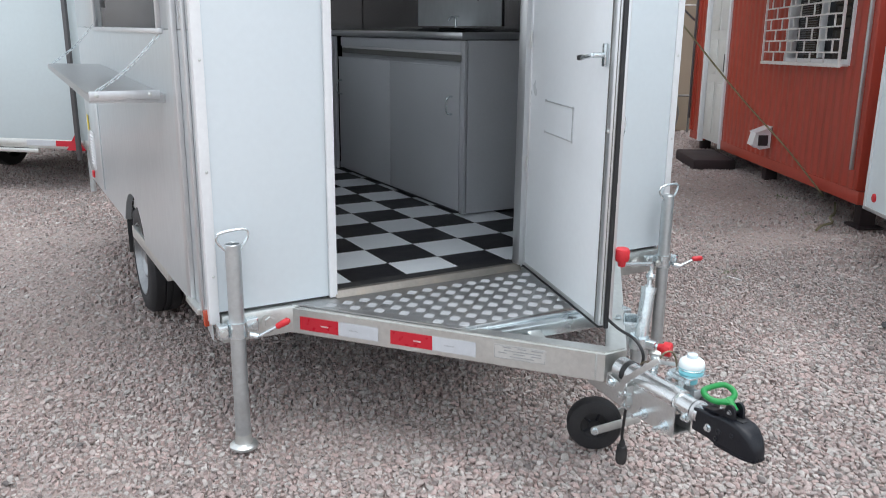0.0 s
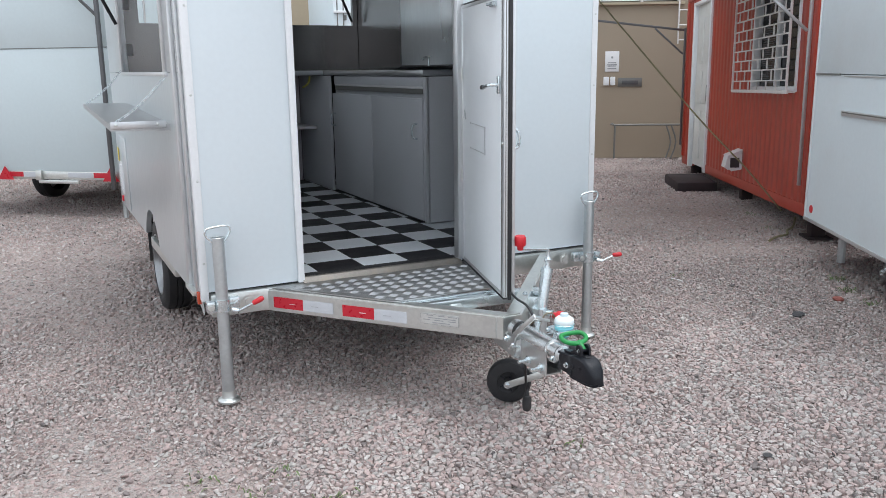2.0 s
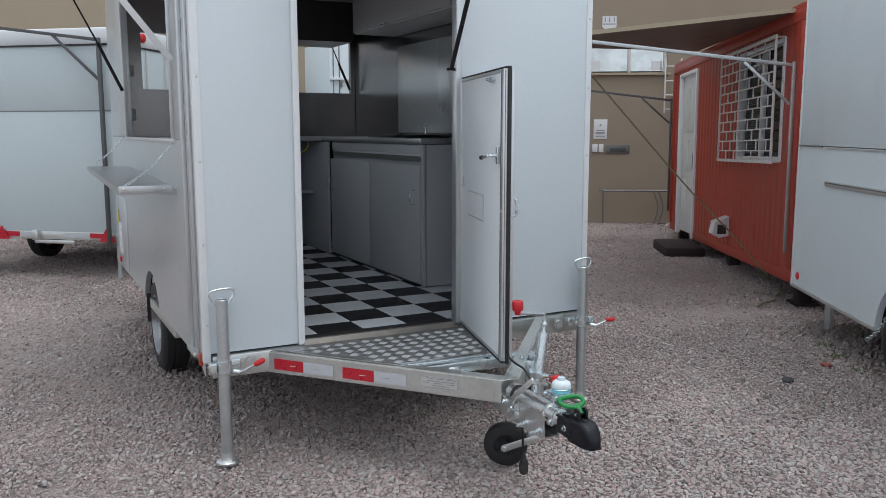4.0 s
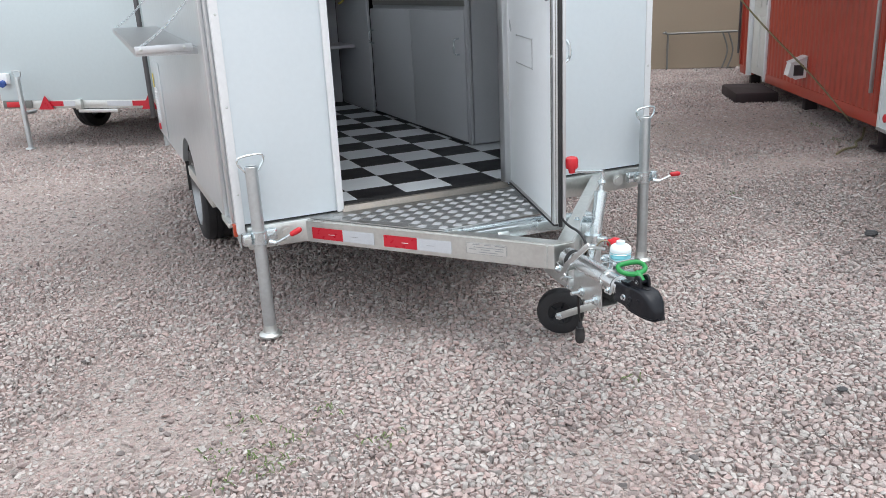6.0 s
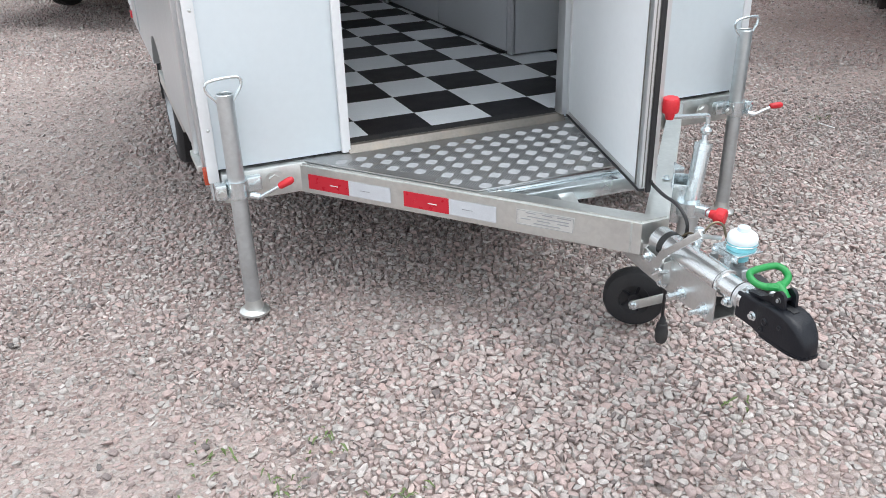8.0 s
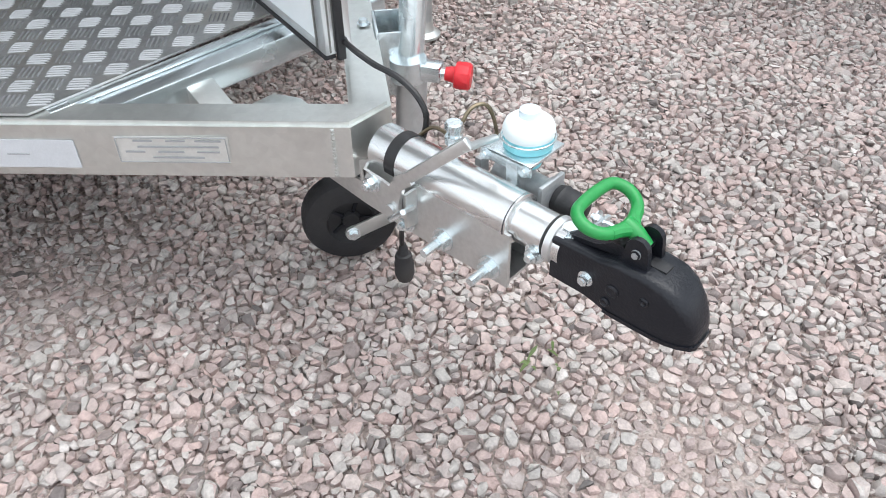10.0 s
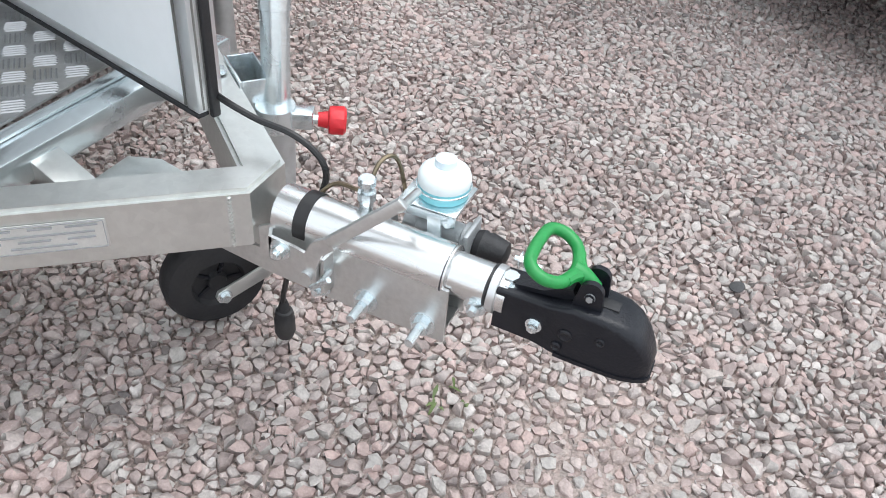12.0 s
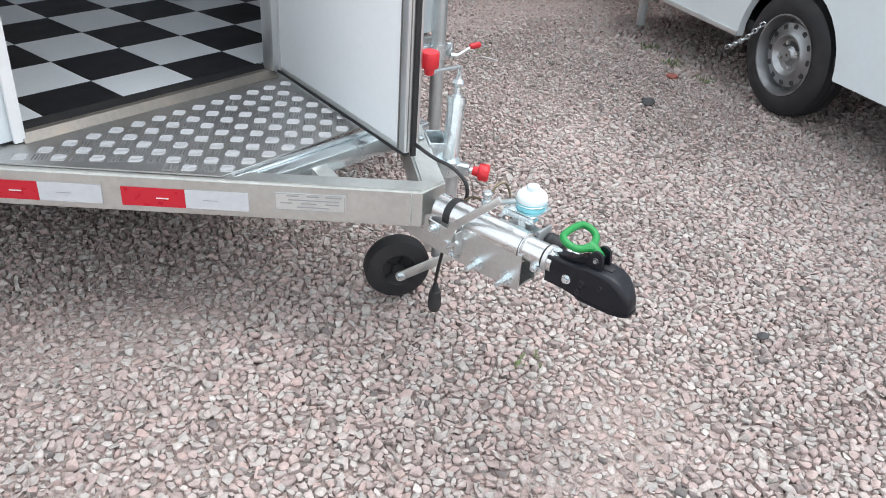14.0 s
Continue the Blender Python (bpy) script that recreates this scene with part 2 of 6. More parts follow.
def hose(bm, pts, r, seg=8, smooth=4, closed=False):
    """A round cord through points."""
    P = [Vector(p) for p in pts]
    n = len(P)
    path = []
    for i in range(n if closed else n - 1):
        a, b = (P[(i - 1) % n] if closed or i else P[0]), P[i]
        c = P[(i + 1) % n]
        d = P[(i + 2) % n] if closed or i + 2 < n else P[-1]
        for k in range(smooth):
            t = k / smooth
            path.append(0.5 * (2 * b + (c - a) * t + (2 * a - 5 * b + 4 * c - d) * t * t + (3 * b - a - 3 * c + d) * t ** 3))
    if not closed:
        path.append(P[-1])
    rings = []
    up = Vector((0.13, 0.31, 0.94))
    for i, p in enumerate(path):
        q = path[(i + 1) % len(path)] if closed or i + 1 < len(path) else p
        o = path[i - 1] if closed or i else p
        z = (q - o).normalized()
        x = up.cross(z)
        if x.length < 1e-3:
            x = Vector((1, 0, 0))
        x.normalize()
        y = z.cross(x)
        rings.append([bm.verts.new(p + r * (math.cos(6.28318 * k / seg) * x + math.sin(6.28318 * k / seg) * y)) for k in range(seg)])
    pairs = list(zip(rings, rings[1:])) + ([(rings[-1], rings[0])] if closed else [])
    for a, b in pairs:
        for k in range(seg):
            bm.faces.new((a[k], a[(k + 1) % seg], b[(k + 1) % seg], b[k]))
    if not closed:
        bm.faces.new(list(reversed(rings[0])))
        bm.faces.new(rings[-1])


def slab(bm, pts, push):
    """A flat outline of 3D points pushed out to a thickness."""
    f = bm.faces.new([bm.verts.new(p) for p in pts])
    r = bmesh.ops.extrude_face_region(bm, geom=[f])
    vs = [g for g in r["geom"] if isinstance(g, bmesh.types.BMVert)]
    bmesh.ops.translate(bm, vec=push, verts=vs)
    bmesh.ops.recalc_face_normals(bm, faces=bm.faces)


def part(name, bm, material, parent=None, label="", flat=False, kind=""):
    """One mesh object under a thing or a part."""
    if not flat:
        bm.normal_update()
        for f in bm.faces:
            f.smooth = True
        for e in bm.edges:
            if len(e.link_faces) != 2 or e.link_faces[0].normal.angle(e.link_faces[1].normal, 0) > 0.62:
                e.smooth = False
    me = bpy.data.meshes.new(name)
    bm.normal_update()
    bm.to_mesh(me)
    bm.free()
    me.materials.append(material)
    ob = new(name, me)
    if parent:
        ob.parent = parent
    return tagged(ob, label, kind=kind)


def piece(name, me, parent, m):
    """An object of its own on shared mesh data."""
    ob = new(name, me)
    ob.parent = parent
    ob.matrix_basis = m
    return ob


def made(name, material, parent, label, call, *args, **kw):
    """One part from one building call."""
    bm = bmesh.new()
    call(bm, *args, **kw)
    return part(name, bm, material, parent, label)


def thing(name, m, label, category, group="", kind=""):
    ob = new(name)
    ob.matrix_world = m
    ob.empty_display_size = 0.2
    return tagged(ob, label, category, group, kind)


def frame_at(x, y, dx, dy, z=0.0):
    """A frame on the ground whose x axis runs along (dx, dy)."""
    n = math.hypot(dx, dy)
    return Matrix.Translation((x, y, z)) @ Matrix.Rotation(math.atan2(dy / n, dx / n), 4, "Z")


def bolt(bm, p, d, r=0.009, h=0.007, tail=0.0):
    """A hexagon head on a washer, pointing along d, with a bit of thread."""
    p, d = Vector(p), Vector(d).normalized()
    rod(bm, p, p + d * 0.002, r * 1.5, 16)
    rod(bm, p, p + d * (0.002 + h), r, 6)
    if tail:
        rod(bm, p, p + d * (h + tail), r * 0.55, 10)


def wheel(parent, centre, axis, r, width, name="wheel"):
    """A steel wheel with tyre, dished rim, vent holes and nuts; axis points outward."""
    c, a = Vector(centre), Vector(axis).normalized()
    bm = bmesh.new()
    w = width
    p = [(-w * 0.5, r * 0.66), (-w * 0.5, r * 0.8), (-w * 0.46, r * 0.93), (-w * 0.36, r * 0.99), (-w * 0.12, r), (-w * 0.11, r * 0.975), (-w * 0.08, r * 0.975), (-w * 0.07, r),
         (w * 0.07, r), (w * 0.08, r * 0.975), (w * 0.11, r * 0.975), (w * 0.12, r), (w * 0.36, r * 0.99), (w * 0.46, r * 0.93), (w * 0.5, r * 0.8), (w * 0.5, r * 0.7), (w * 0.46, r * 0.655)]
    lathe(bm, c, c + a, p, 48, False)
    tyre = part(name, bm, TYRE, parent, "black road tyre on a silver steel rim")
    bm = bmesh.new()
    f = w * 0.46
    p = [(f - 0.005, r * 0.66), (f + 0.006, r * 0.665), (f + 0.006, r * 0.64), (f - 0.03, r * 0.6), (f - 0.058, r * 0.58), (f - 0.05, r * 0.545), (f - 0.034, r * 0.52), (f - 0.028, r * 0.4), (f - 0.012, r * 0.345), (f - 0.012, r * 0.32), (f - 0.035, r * 0.25), (f - 0.04, r * 0.17),
         (f - 0.03, r * 0.13), (f - 0.018, r * 0.1), (f - 0.018, r * 0.02)]
    lathe(bm, c, c + a, p, 40, False)
    part("rim", bm, RIM, tyre, "silver steel rim with round vents")
    m, _ = axes(c, c + a)
    d = bmesh.new()
    lathe(d, (0, 0, 0), (0, 0, 1), [(0, r * 0.05), (0.004, r * 0.048)], 14)
    hole = bpy.data.meshes.new("vent")
    d.to_mesh(hole)
    d.free()
    hole.materials.append(CHAR)
    d = bmesh.new()
    rod(d, (0, 0, 0), (0, 0, 0.018), 0.009, 6)
    nut = bpy.data.meshes.new("nut")
    d.to_mesh(nut)
    d.free()
    nut.materials.append(ZINC)
    for i in range(12):
        t = 6.28318 * i / 12
        piece("vent", hole, tyre, m @ Matrix.Translation((r * 0.46 * math.cos(t), r * 0.46 * math.sin(t), f - 0.0335)))
    for i in range(4):
        t = 6.28318 * i / 4 + 0.4
        piece("nut", nut, tyre, m @ Matrix.Translation((r * 0.2 * math.cos(t), r * 0.2 * math.sin(t), f - 0.04)))
    return tyre


RIM = mat("silver_wheel_paint", (0.34, 0.35, 0.36), 0.4, 0.9, 0.1, 8, 90, 0.05, wear=((0.35, 0.33, 0.3), 0.3, 10))


# ---- ground ----
def bare(x, y):
    """How dusty and bare the yard is at a place, 0 to 1."""
    v = noise.noise((x * 0.55 + 3.1, y * 0.8 - 1.7, 0.4)) + 0.5 * noise.noise((x * 1.7, y * 1.9, 2.2))
    for cx, cy, rx, ry in ((-1.95, 0.6, 0.8, 1.4), (-1.5, 3.2, 0.5, 1.2), (3.6, 2.6, 0.9, 0.6), (4.4, 4.2, 1.2, 0.9), (0.12, -1.45, 0.3, 0.12), (-1.6, -0.5, 0.5, 0.6), (-0.5, -0.3, 0.5, 0.3), (2.6, 1.2, 0.9, 0.5)):
        v += 0.55 * math.exp(-((x - cx) / rx) ** 2 - ((y - cy) / ry) ** 2)
    return min(max((v - 0.12) * 2.2, 0.0), 1.0)


def level(x, y):
    """The height of the gravel's surface."""
    return 0.012 * noise.noise((x * 0.9, y * 0.9, 0)) - 0.012


def ground_sheet():
    bm = bmesh.new()
    n = 130
    # finer near the trailers, reaching out to the horizon
    def step(i):
        u = (i / n - 0.5) * 2
        return 6 * u + 900 * u ** 9
    vs = [[None] * (n + 1) for _ in range(n + 1)]
    for i in range(n + 1):
        for j in range(n + 1):
            x, y = step(i) + 0.5, step(j) + 1.5
            # fines fill the bare patches, elsewhere the bed lies below the stones
            vs[i][j] = bm.verts.new((x, y, level(x, y) - 0.009 + 0.008 * bare(x, y)))
    for i in range(n):
        for j in range(n):
            bm.faces.new((vs[i][j], vs[i + 1][j], vs[i + 1][j + 1], vs[i][j + 1]))
    return bm


def stone_colours(nt, fac):
    ramp = nt.nodes.new("ShaderNodeValToRGB")
    cols = [(0.0, (0.144, 0.13, 0.126)), (0.04, (0.277, 0.229, 0.216)), (0.16, (0.39, 0.312, 0.294)), (0.3, (0.451, 0.348, 0.323)), (0.42, (0.38, 0.355, 0.336)), (0.53, (0.446, 0.415, 0.388)), (0.63, (0.44, 0.328, 0.302)), (0.74, (0.411, 0.363, 0.345)), (0.83, (0.471, 0.398, 0.372)), (0.93, (0.443, 0.413, 0.391)), (0.975, (0.493, 0.451, 0.426)), (1.0, (0.558, 0.517, 0.493))]
    el = ramp.color_ramp.elements
    el[0].position, el[0].color = cols[0][0], (*cols[0][1], 1)
    el[1].position, el[1].color = cols[-1][0], (*cols[-1][1], 1)
    for p, c in cols[1:-1]:
        e = el.new(p)
        e.color = (*c, 1)
    nt.links.new(fac, ramp.inputs[0])
    return ramp.outputs[0]


def ground_material():
    """Brown fines with grit and small half-sunk stones."""
    m = bpy.data.materials.new("gravel_bed")
    m.use_nodes = True
    nt = m.node_tree
    b = nt.nodes["Principled BSDF"]
    b.inputs["Roughness"].default_value = 0.92
    tc = nt.nodes.new("ShaderNodeTexCoord")
    warp = nt.nodes.new("ShaderNodeTexNoise")
    warp.inputs["Scale"].default_value = 45
    nt.links.new(tc.outputs["Object"], warp.inputs["Vector"])
    shift = nt.nodes.new("ShaderNodeVectorMath")
    shift.operation = "MULTIPLY_ADD"
    shift.inputs[1].default_value = (0.012, 0.012, 0.012)
    nt.links.new(warp.outputs["Color"], shift.inputs[0])
    nt.links.new(tc.outputs["Object"], shift.inputs[2])
    v = nt.nodes.new("ShaderNodeTexVoronoi")
    v.inputs["Scale"].default_value = 66
    nt.links.new(shift.outputs[0], v.inputs["Vector"])
    sep = nt.nodes.new("ShaderNodeSeparateColor")
    nt.links.new(v.outputs["Color"], sep.inputs[0])
    col = stone_colours(nt, sep.outputs[0])
    big = nt.nodes.new("ShaderNodeTexNoise")
    big.inputs["Scale"].default_value, big.inputs["Detail"].default_value = 0.55, 6
    nt.links.new(tc.outputs["Object"], big.inputs["Vector"])
    grit = nt.nodes.new("ShaderNodeTexNoise")
    grit.inputs["Scale"].default_value, grit.inputs["Detail"].default_value = 170, 6
    nt.links.new(tc.outputs["Object"], grit.inputs["Vector"])
    # a stone shows where its cell's own number is high
    mr = nt.nodes.new("ShaderNodeMapRange")
    mr.inputs["From Min"].default_value, mr.inputs["From Max"].default_value = 0.4, 0.7
    mr.inputs["To Min"].default_value, mr.inputs["To Max"].default_value = 0.45, 0.92
    nt.links.new(big.outputs["Fac"], mr.inputs[0])
    fines = nt.nodes.new("ShaderNodeMapRange")
    fines.inputs["From Min"].default_value, fines.inputs["From Max"].default_value = 0.3, 0.7
    fines.inputs["To Min"].default_value, fines.inputs["To Max"].default_value = 0.6, 1.35
    nt.links.new(grit.outputs["Fac"], fines.inputs[0])
    dust = nt.nodes.new("ShaderNodeVectorMath")
    dust.operation = "SCALE"
    dust.inputs[0].default_value = (0.36, 0.295, 0.265)
    nt.links.new(fines.outputs[0], dust.inputs["Scale"])
    mx = nt.nodes.new("ShaderNodeMix")
    mx.data_type = "RGBA"
    nt.links.new(mr.outputs[0], mx.inputs["Factor"])
    nt.links.new(col, mx.inputs["A"])
    nt.links.new(dust.outputs[0], mx.inputs["B"])
    nt.links.new(mx.outputs["Result"], b.inputs["Base Color"])
    bp = nt.nodes.new("ShaderNodeBump")
    bp.inputs["Strength"].default_value, bp.inputs["Distance"].default_value = 0.8, 0.014
    bp.invert = True
    nt.links.new(v.outputs["Distance"], bp.inputs["Height"])
    b2 = nt.nodes.new("ShaderNodeBump")
    b2.inputs["Strength"].default_value, b2.inputs["Distance"].default_value = 0.7, 0.006
    nt.links.new(grit.outputs["Fac"], b2.inputs["Height"])
    nt.links.new(bp.outputs[0], b2.inputs["Normal"])
    nt.links.new(b2.outputs[0], b.inputs["Normal"])
    return m


def stone_material(name, single=False):
    """Crushed granite, each stone with its own tone, mottled and dusty."""
    m = bpy.data.materials.new(name)
    m.use_nodes = True
    nt = m.node_tree
    b = nt.nodes["Principled BSDF"]
    b.inputs["Roughness"].default_value = 0.85
    if single:
        g = nt.nodes.new("ShaderNodeObjectInfo")
        col = stone_colours(nt, g.outputs["Random"])
    else:
        g = nt.nodes.new("ShaderNodeNewGeometry")
        col = stone_colours(nt, g.outputs["Random Per Island"])
    tc = nt.nodes.new("ShaderNodeTexCoord")
    n = nt.nodes.new("ShaderNodeTexNoise")
    n.inputs["Scale"].default_value, n.inputs["Detail"].default_value = 190, 7
    n.inputs["Roughness"].default_value = 0.65
    mid = nt.nodes.new("ShaderNodeTexNoise")
    mid.inputs["Scale"].default_value, mid.inputs["Detail"].default_value = 48, 3
    big = nt.nodes.new("ShaderNodeTexNoise")
    big.inputs["Scale"].default_value, big.inputs["Detail"].default_value = 0.9, 5
    for k in (n, mid, big):
        nt.links.new(tc.outputs["Object"], k.inputs["Vector"])
    total = n.outputs["Fac"]
    for k in (mid, big):
        a = nt.nodes.new("ShaderNodeMath")
        a.operation = "ADD"
        nt.links.new(total, a.inputs[0])
        nt.links.new(k.outputs["Fac"], a.inputs[1])
        total = a.outputs[0]
    mr = nt.nodes.new("ShaderNodeMapRange")
    mr.inputs["From Min"].default_value, mr.inputs["From Max"].default_value = 1.0, 2.0
    mr.inputs["To Min"].default_value, mr.inputs["To Max"].default_value = 0.58, 1.42
    nt.links.new(total, mr.inputs[0])
    sc = nt.nodes.new("ShaderNodeVectorMath")
    sc.operation = "SCALE"
    nt.links.new(col, sc.inputs[0])
    nt.links.new(mr.outputs[0], sc.inputs["Scale"])
    nt.links.new(sc.outputs[0], b.inputs["Base Color"])
    bp = nt.nodes.new("ShaderNodeBump")
    bp.inputs["Strength"].default_value, bp.inputs["Distance"].default_value = 0.7, 0.004
    nt.links.new(n.outputs["Fac"], bp.inputs["Height"])
    nt.links.new(bp.outputs[0], b.inputs["Normal"])
    return m


def rock_mesh(rng, points, worn=0.0):
    """One broken stone: the hull of a few points on a rounded block, its edges worn."""
    bm = bmesh.new()
    wide, tall = rng.uniform(0.68, 0.98), rng.uniform(0.42, 0.62)
    for _ in range(points):
        v = Vector(rng.normal(size=3)).normalized()
        v = Vector([math.copysign(abs(q) ** 0.5, q) for q in v]) * rng.uniform(0.8, 0.98)
        bm.verts.new((v.x, v.y * wide, v.z * tall))
    r = bmesh.ops.convex_hull(bm, input=bm.verts)
    bmesh.ops.delete(bm, geom=list({g for g in r["geom_interior"] + r["geom_unused"] if isinstance(g, bmesh.types.BMVert)}), context="VERTS")
    if worn:
        bmesh.ops.dissolve_limit(bm, angle_limit=0.3, verts=bm.verts, edges=bm.edges)
        bmesh.ops.bevel(bm, geom=list(bm.edges), offset=worn, segments=1, affect="EDGES", clamp_overlap=True)
        bmesh.ops.triangulate(bm, faces=bm.faces)
    bm.verts.index_update()
    return bm


def scatter_stones(name, xy, size, rng, material, label, low=-0.35, high=0.2, points=13, worn=0.0, tilt=0.17, corner=0.75):
    shapes = []
    for _ in range(16):
        bm = rock_mesh(rng, points, worn)
        shapes.append((np.array([v.co[:] for v in bm.verts]), np.array([[v.index for v in f.verts] for f in bm.faces])))
        bm.free()
    V, T, base = [], [], 0
    which = rng.integers(0, len(shapes), len(xy))
    for k, (sv, st) in enumerate(shapes):
        idx = np.nonzero(which == k)[0]
        if not len(idx):
            continue
        m = len(idx)
        s = size[idx][:, None, None]
        ang = rng.uniform(0, 6.283, m)
        t1, t2 = rng.normal(0, tilt, m), rng.normal(0, tilt, m)
        c, si = np.cos(ang), np.sin(ang)
        rz = np.zeros((m, 3, 3))
        rz[:, 0, 0], rz[:, 0, 1], rz[:, 1, 0], rz[:, 1, 1], rz[:, 2, 2] = c, -si, si, c, 1
        rx = np.zeros((m, 3, 3))
        rx[:, 0, 0], rx[:, 1, 1], rx[:, 1, 2], rx[:, 2, 1], rx[:, 2, 2] = 1, np.cos(t1), -np.sin(t1), np.sin(t1), np.cos(t1)
        ry = np.zeros((m, 3, 3))
        ry[:, 1, 1], ry[:, 0, 0], ry[:, 0, 2], ry[:, 2, 0], ry[:, 2, 2] = 1, np.cos(t2), np.sin(t2), -np.sin(t2), np.cos(t2)
        R = rz @ rx @ ry
        pts = np.einsum("mij,vj->mvi", R, sv) * s
        z0 = np.array([level(x, y) for x, y in xy[idx]]) + size[idx] * rng.uniform(low, high, m)
        pts[:, :, 0] += xy[idx, 0][:, None]
        pts[:, :, 1] += xy[idx, 1][:, None]
        pts[:, :, 2] += z0[:, None]
        V.append(pts.reshape(-1, 3))
        T.append((st[None] + (np.arange(m) * len(sv))[:, None, None] + base).reshape(-1, 3))
        base += m * len(sv)
    return tagged(new(name, stone_mesh(name, np.concatenate(V), np.concatenate(T), material, corner)), label, "gravel", kind="stuff")


def stone_mesh(name, V, T, material, corner):
    me = bpy.data.meshes.new(name)
    me.vertices.add(len(V))
    me.vertices.foreach_set("co", V.ravel())
    me.loops.add(T.size)
    me.loops.foreach_set("vertex_index", T.ravel().astype(np.int32))
    me.polygons.add(len(T))
    me.polygons.foreach_set("loop_start", (np.arange(len(T)) * 3).astype(np.int32))
    me.polygons.foreach_set("loop_total", np.full(len(T), 3, dtype=np.int32))
    me.polygons.foreach_set("use_smooth", np.ones(len(T), dtype=bool))
    me.update(calc_edges=True)
    me.set_sharp_from_angle(angle=corner)
    me.materials.append(material)
    return me


GROUND = ground_material()
STONE, ONE_STONE = stone_material("crushed_granite"), stone_material("single_granite_stone", True)
yard = tagged(part("ground", ground_sheet(), GROUND), "pinkish-brown crushed-stone yard", "ground", kind="structure")
rng = np.random.default_rng(7)


def strewn(x0, x1, y0, y1, pitch, loose=1.0):
    """Places in a jittered six-sided lattice, fewer where the yard is bare."""
    gx, gy = np.meshgrid(np.arange(x0, x1, pitch), np.arange(y0, y1, pitch * 0.87))
    gx = gx + (np.arange(len(gx)) % 2)[:, None] * pitch * 0.5
    p = np.stack([gx.ravel(), gy.ravel()], 1)
    p = p + rng.uniform(-0.5, 0.5, p.shape) * pitch * loose
    return p[np.array([rng.random() > 0.3 * bare(x, y) for x, y in p])]


def zone(p, x0, x1, y0, y1):
    return (p[:, 0] > x0) & (p[:, 0] < x1) & (p[:, 1] > y0) & (p[:, 1] < y1)


def tree_of(p):
    t = KDTree(len(p))
    for i, (x, y) in enumerate(p):
        t.insert((x, y, 0), i)
    t.balance()
    return t


def packed_outlines(p, tree, sides, most):
    """For each stone the directions and lengths to the joint with its neighbours."""
    near_by = np.array([[q[1] for q in tree.find_n((x, y, 0), 10)][1:] for x, y in p])
    away = p[near_by] - p[:, None, :]
    reach = np.linalg.norm(away, axis=2)
    bearing = np.arctan2(away[:, :, 1], away[:, :, 0])
    ang = (np.arange(sides) + rng.uniform(-0.46, 0.46, (len(p), sides))) * 2 * math.pi / sides + rng.uniform(0, 6.283, len(p))[:, None]
    cos = np.cos(ang[:, :, None] - bearing[:, None, :])
    room = np.where(cos > 0.05, 0.5 * reach[:, None, :] / np.maximum(cos, 0.05), 1.0)
    dusty = np.array([bare(x, y) for x, y in p])
    out = room.min(axis=2) * rng.uniform(0.78, 1.02, len(p))[:, None] * rng.uniform(0.84, 1.03, ang.shape)
    out = np.minimum(out, most * rng.uniform(0.7, 1.0, len(p))[:, None])
    return ang, out * (1 - 0.3 * dusty * rng.random(len(p)))[:, None], dusty


def laid_stones(p, outline, low, high, shoulder):
    """Flat-lying broken stones that fit against one another: vertices of each, and its triangles."""
    ang, out, dusty = outline
    m, n = ang.shape
    mean = out.mean(axis=1)
    h = mean * (rng.uniform(low, high, m) - 0.22 * dusty)
    z0 = np.array([level(x, y) for x, y in p])
    slope = rng.normal(0, 0.2, (m, 2))
    rings = [(out * 0.97, np.full((m, n), -0.014))]
    if shoulder:
        rings.append((out, h[:, None] * rng.uniform(0.05, 0.55, (m, n))))
    rings.append((out * rng.uniform(0.5, 0.95, (m, n)), h[:, None] * rng.uniform(0.6, 1.1, (m, n))))
    V = np.zeros((m, n * len(rings) + 1, 3))
    for k, (r, z) in enumerate(rings):
        dx, dy = r * np.cos(ang), r * np.sin(ang)
        V[:, k * n:(k + 1) * n, 0], V[:, k * n:(k + 1) * n, 1] = dx, dy
        V[:, k * n:(k + 1) * n, 2] = z + (slope[:, :1] * dx + slope[:, 1:] * dy if k else 0)
    V[:, -1, 0], V[:, -1, 1] = mean * rng.normal(0, 0.15, m), mean * rng.normal(0, 0.15, m)
    V[:, -1, 2] = h * rng.uniform(0.95, 1.2, m)
    V[:, :, 0] += p[:, :1]
    V[:, :, 1] += p[:, 1:]
    V[:, :, 2] += z0[:, None]
    tri = []
    for k in range(len(rings) - 1):
        for a in range(n):
            b = (a + 1) % n
            lo, hi = k * n, (k + 1) * n
            tri += [(lo + a, lo + b, hi + b), (lo + a, hi + b, hi + a)]
    top = (len(rings) - 1) * n
    tri += [(top + a, top + (a + 1) % n, n * len(rings)) for a in range(n)]
    return V, np.array(tri)


def laid_field(name, p, outline, low, high, shoulder, label, corner):
    V, tri = laid_stones(p, outline, low, high, shoulder)
    T = tri[None] + (np.arange(len(p)) * V.shape[1])[:, None, None]
    return tagged(new(name, stone_mesh(name, V.reshape(-1, 3), T.reshape(-1, 3), STONE, corner)), label, "gravel", kind="stuff")


def some(outline, mask):
    return tuple(a[mask] for a in outline)


NEAR = (-2.3, 2.9, -2.3, 1.3)
CLOSE = (-0.9, 2.0, -2.25, -0.25)
PICKED = (-0.06, 0.4, -1.5, -1.15)
near = strewn(*NEAR, 0.027, 1.7)
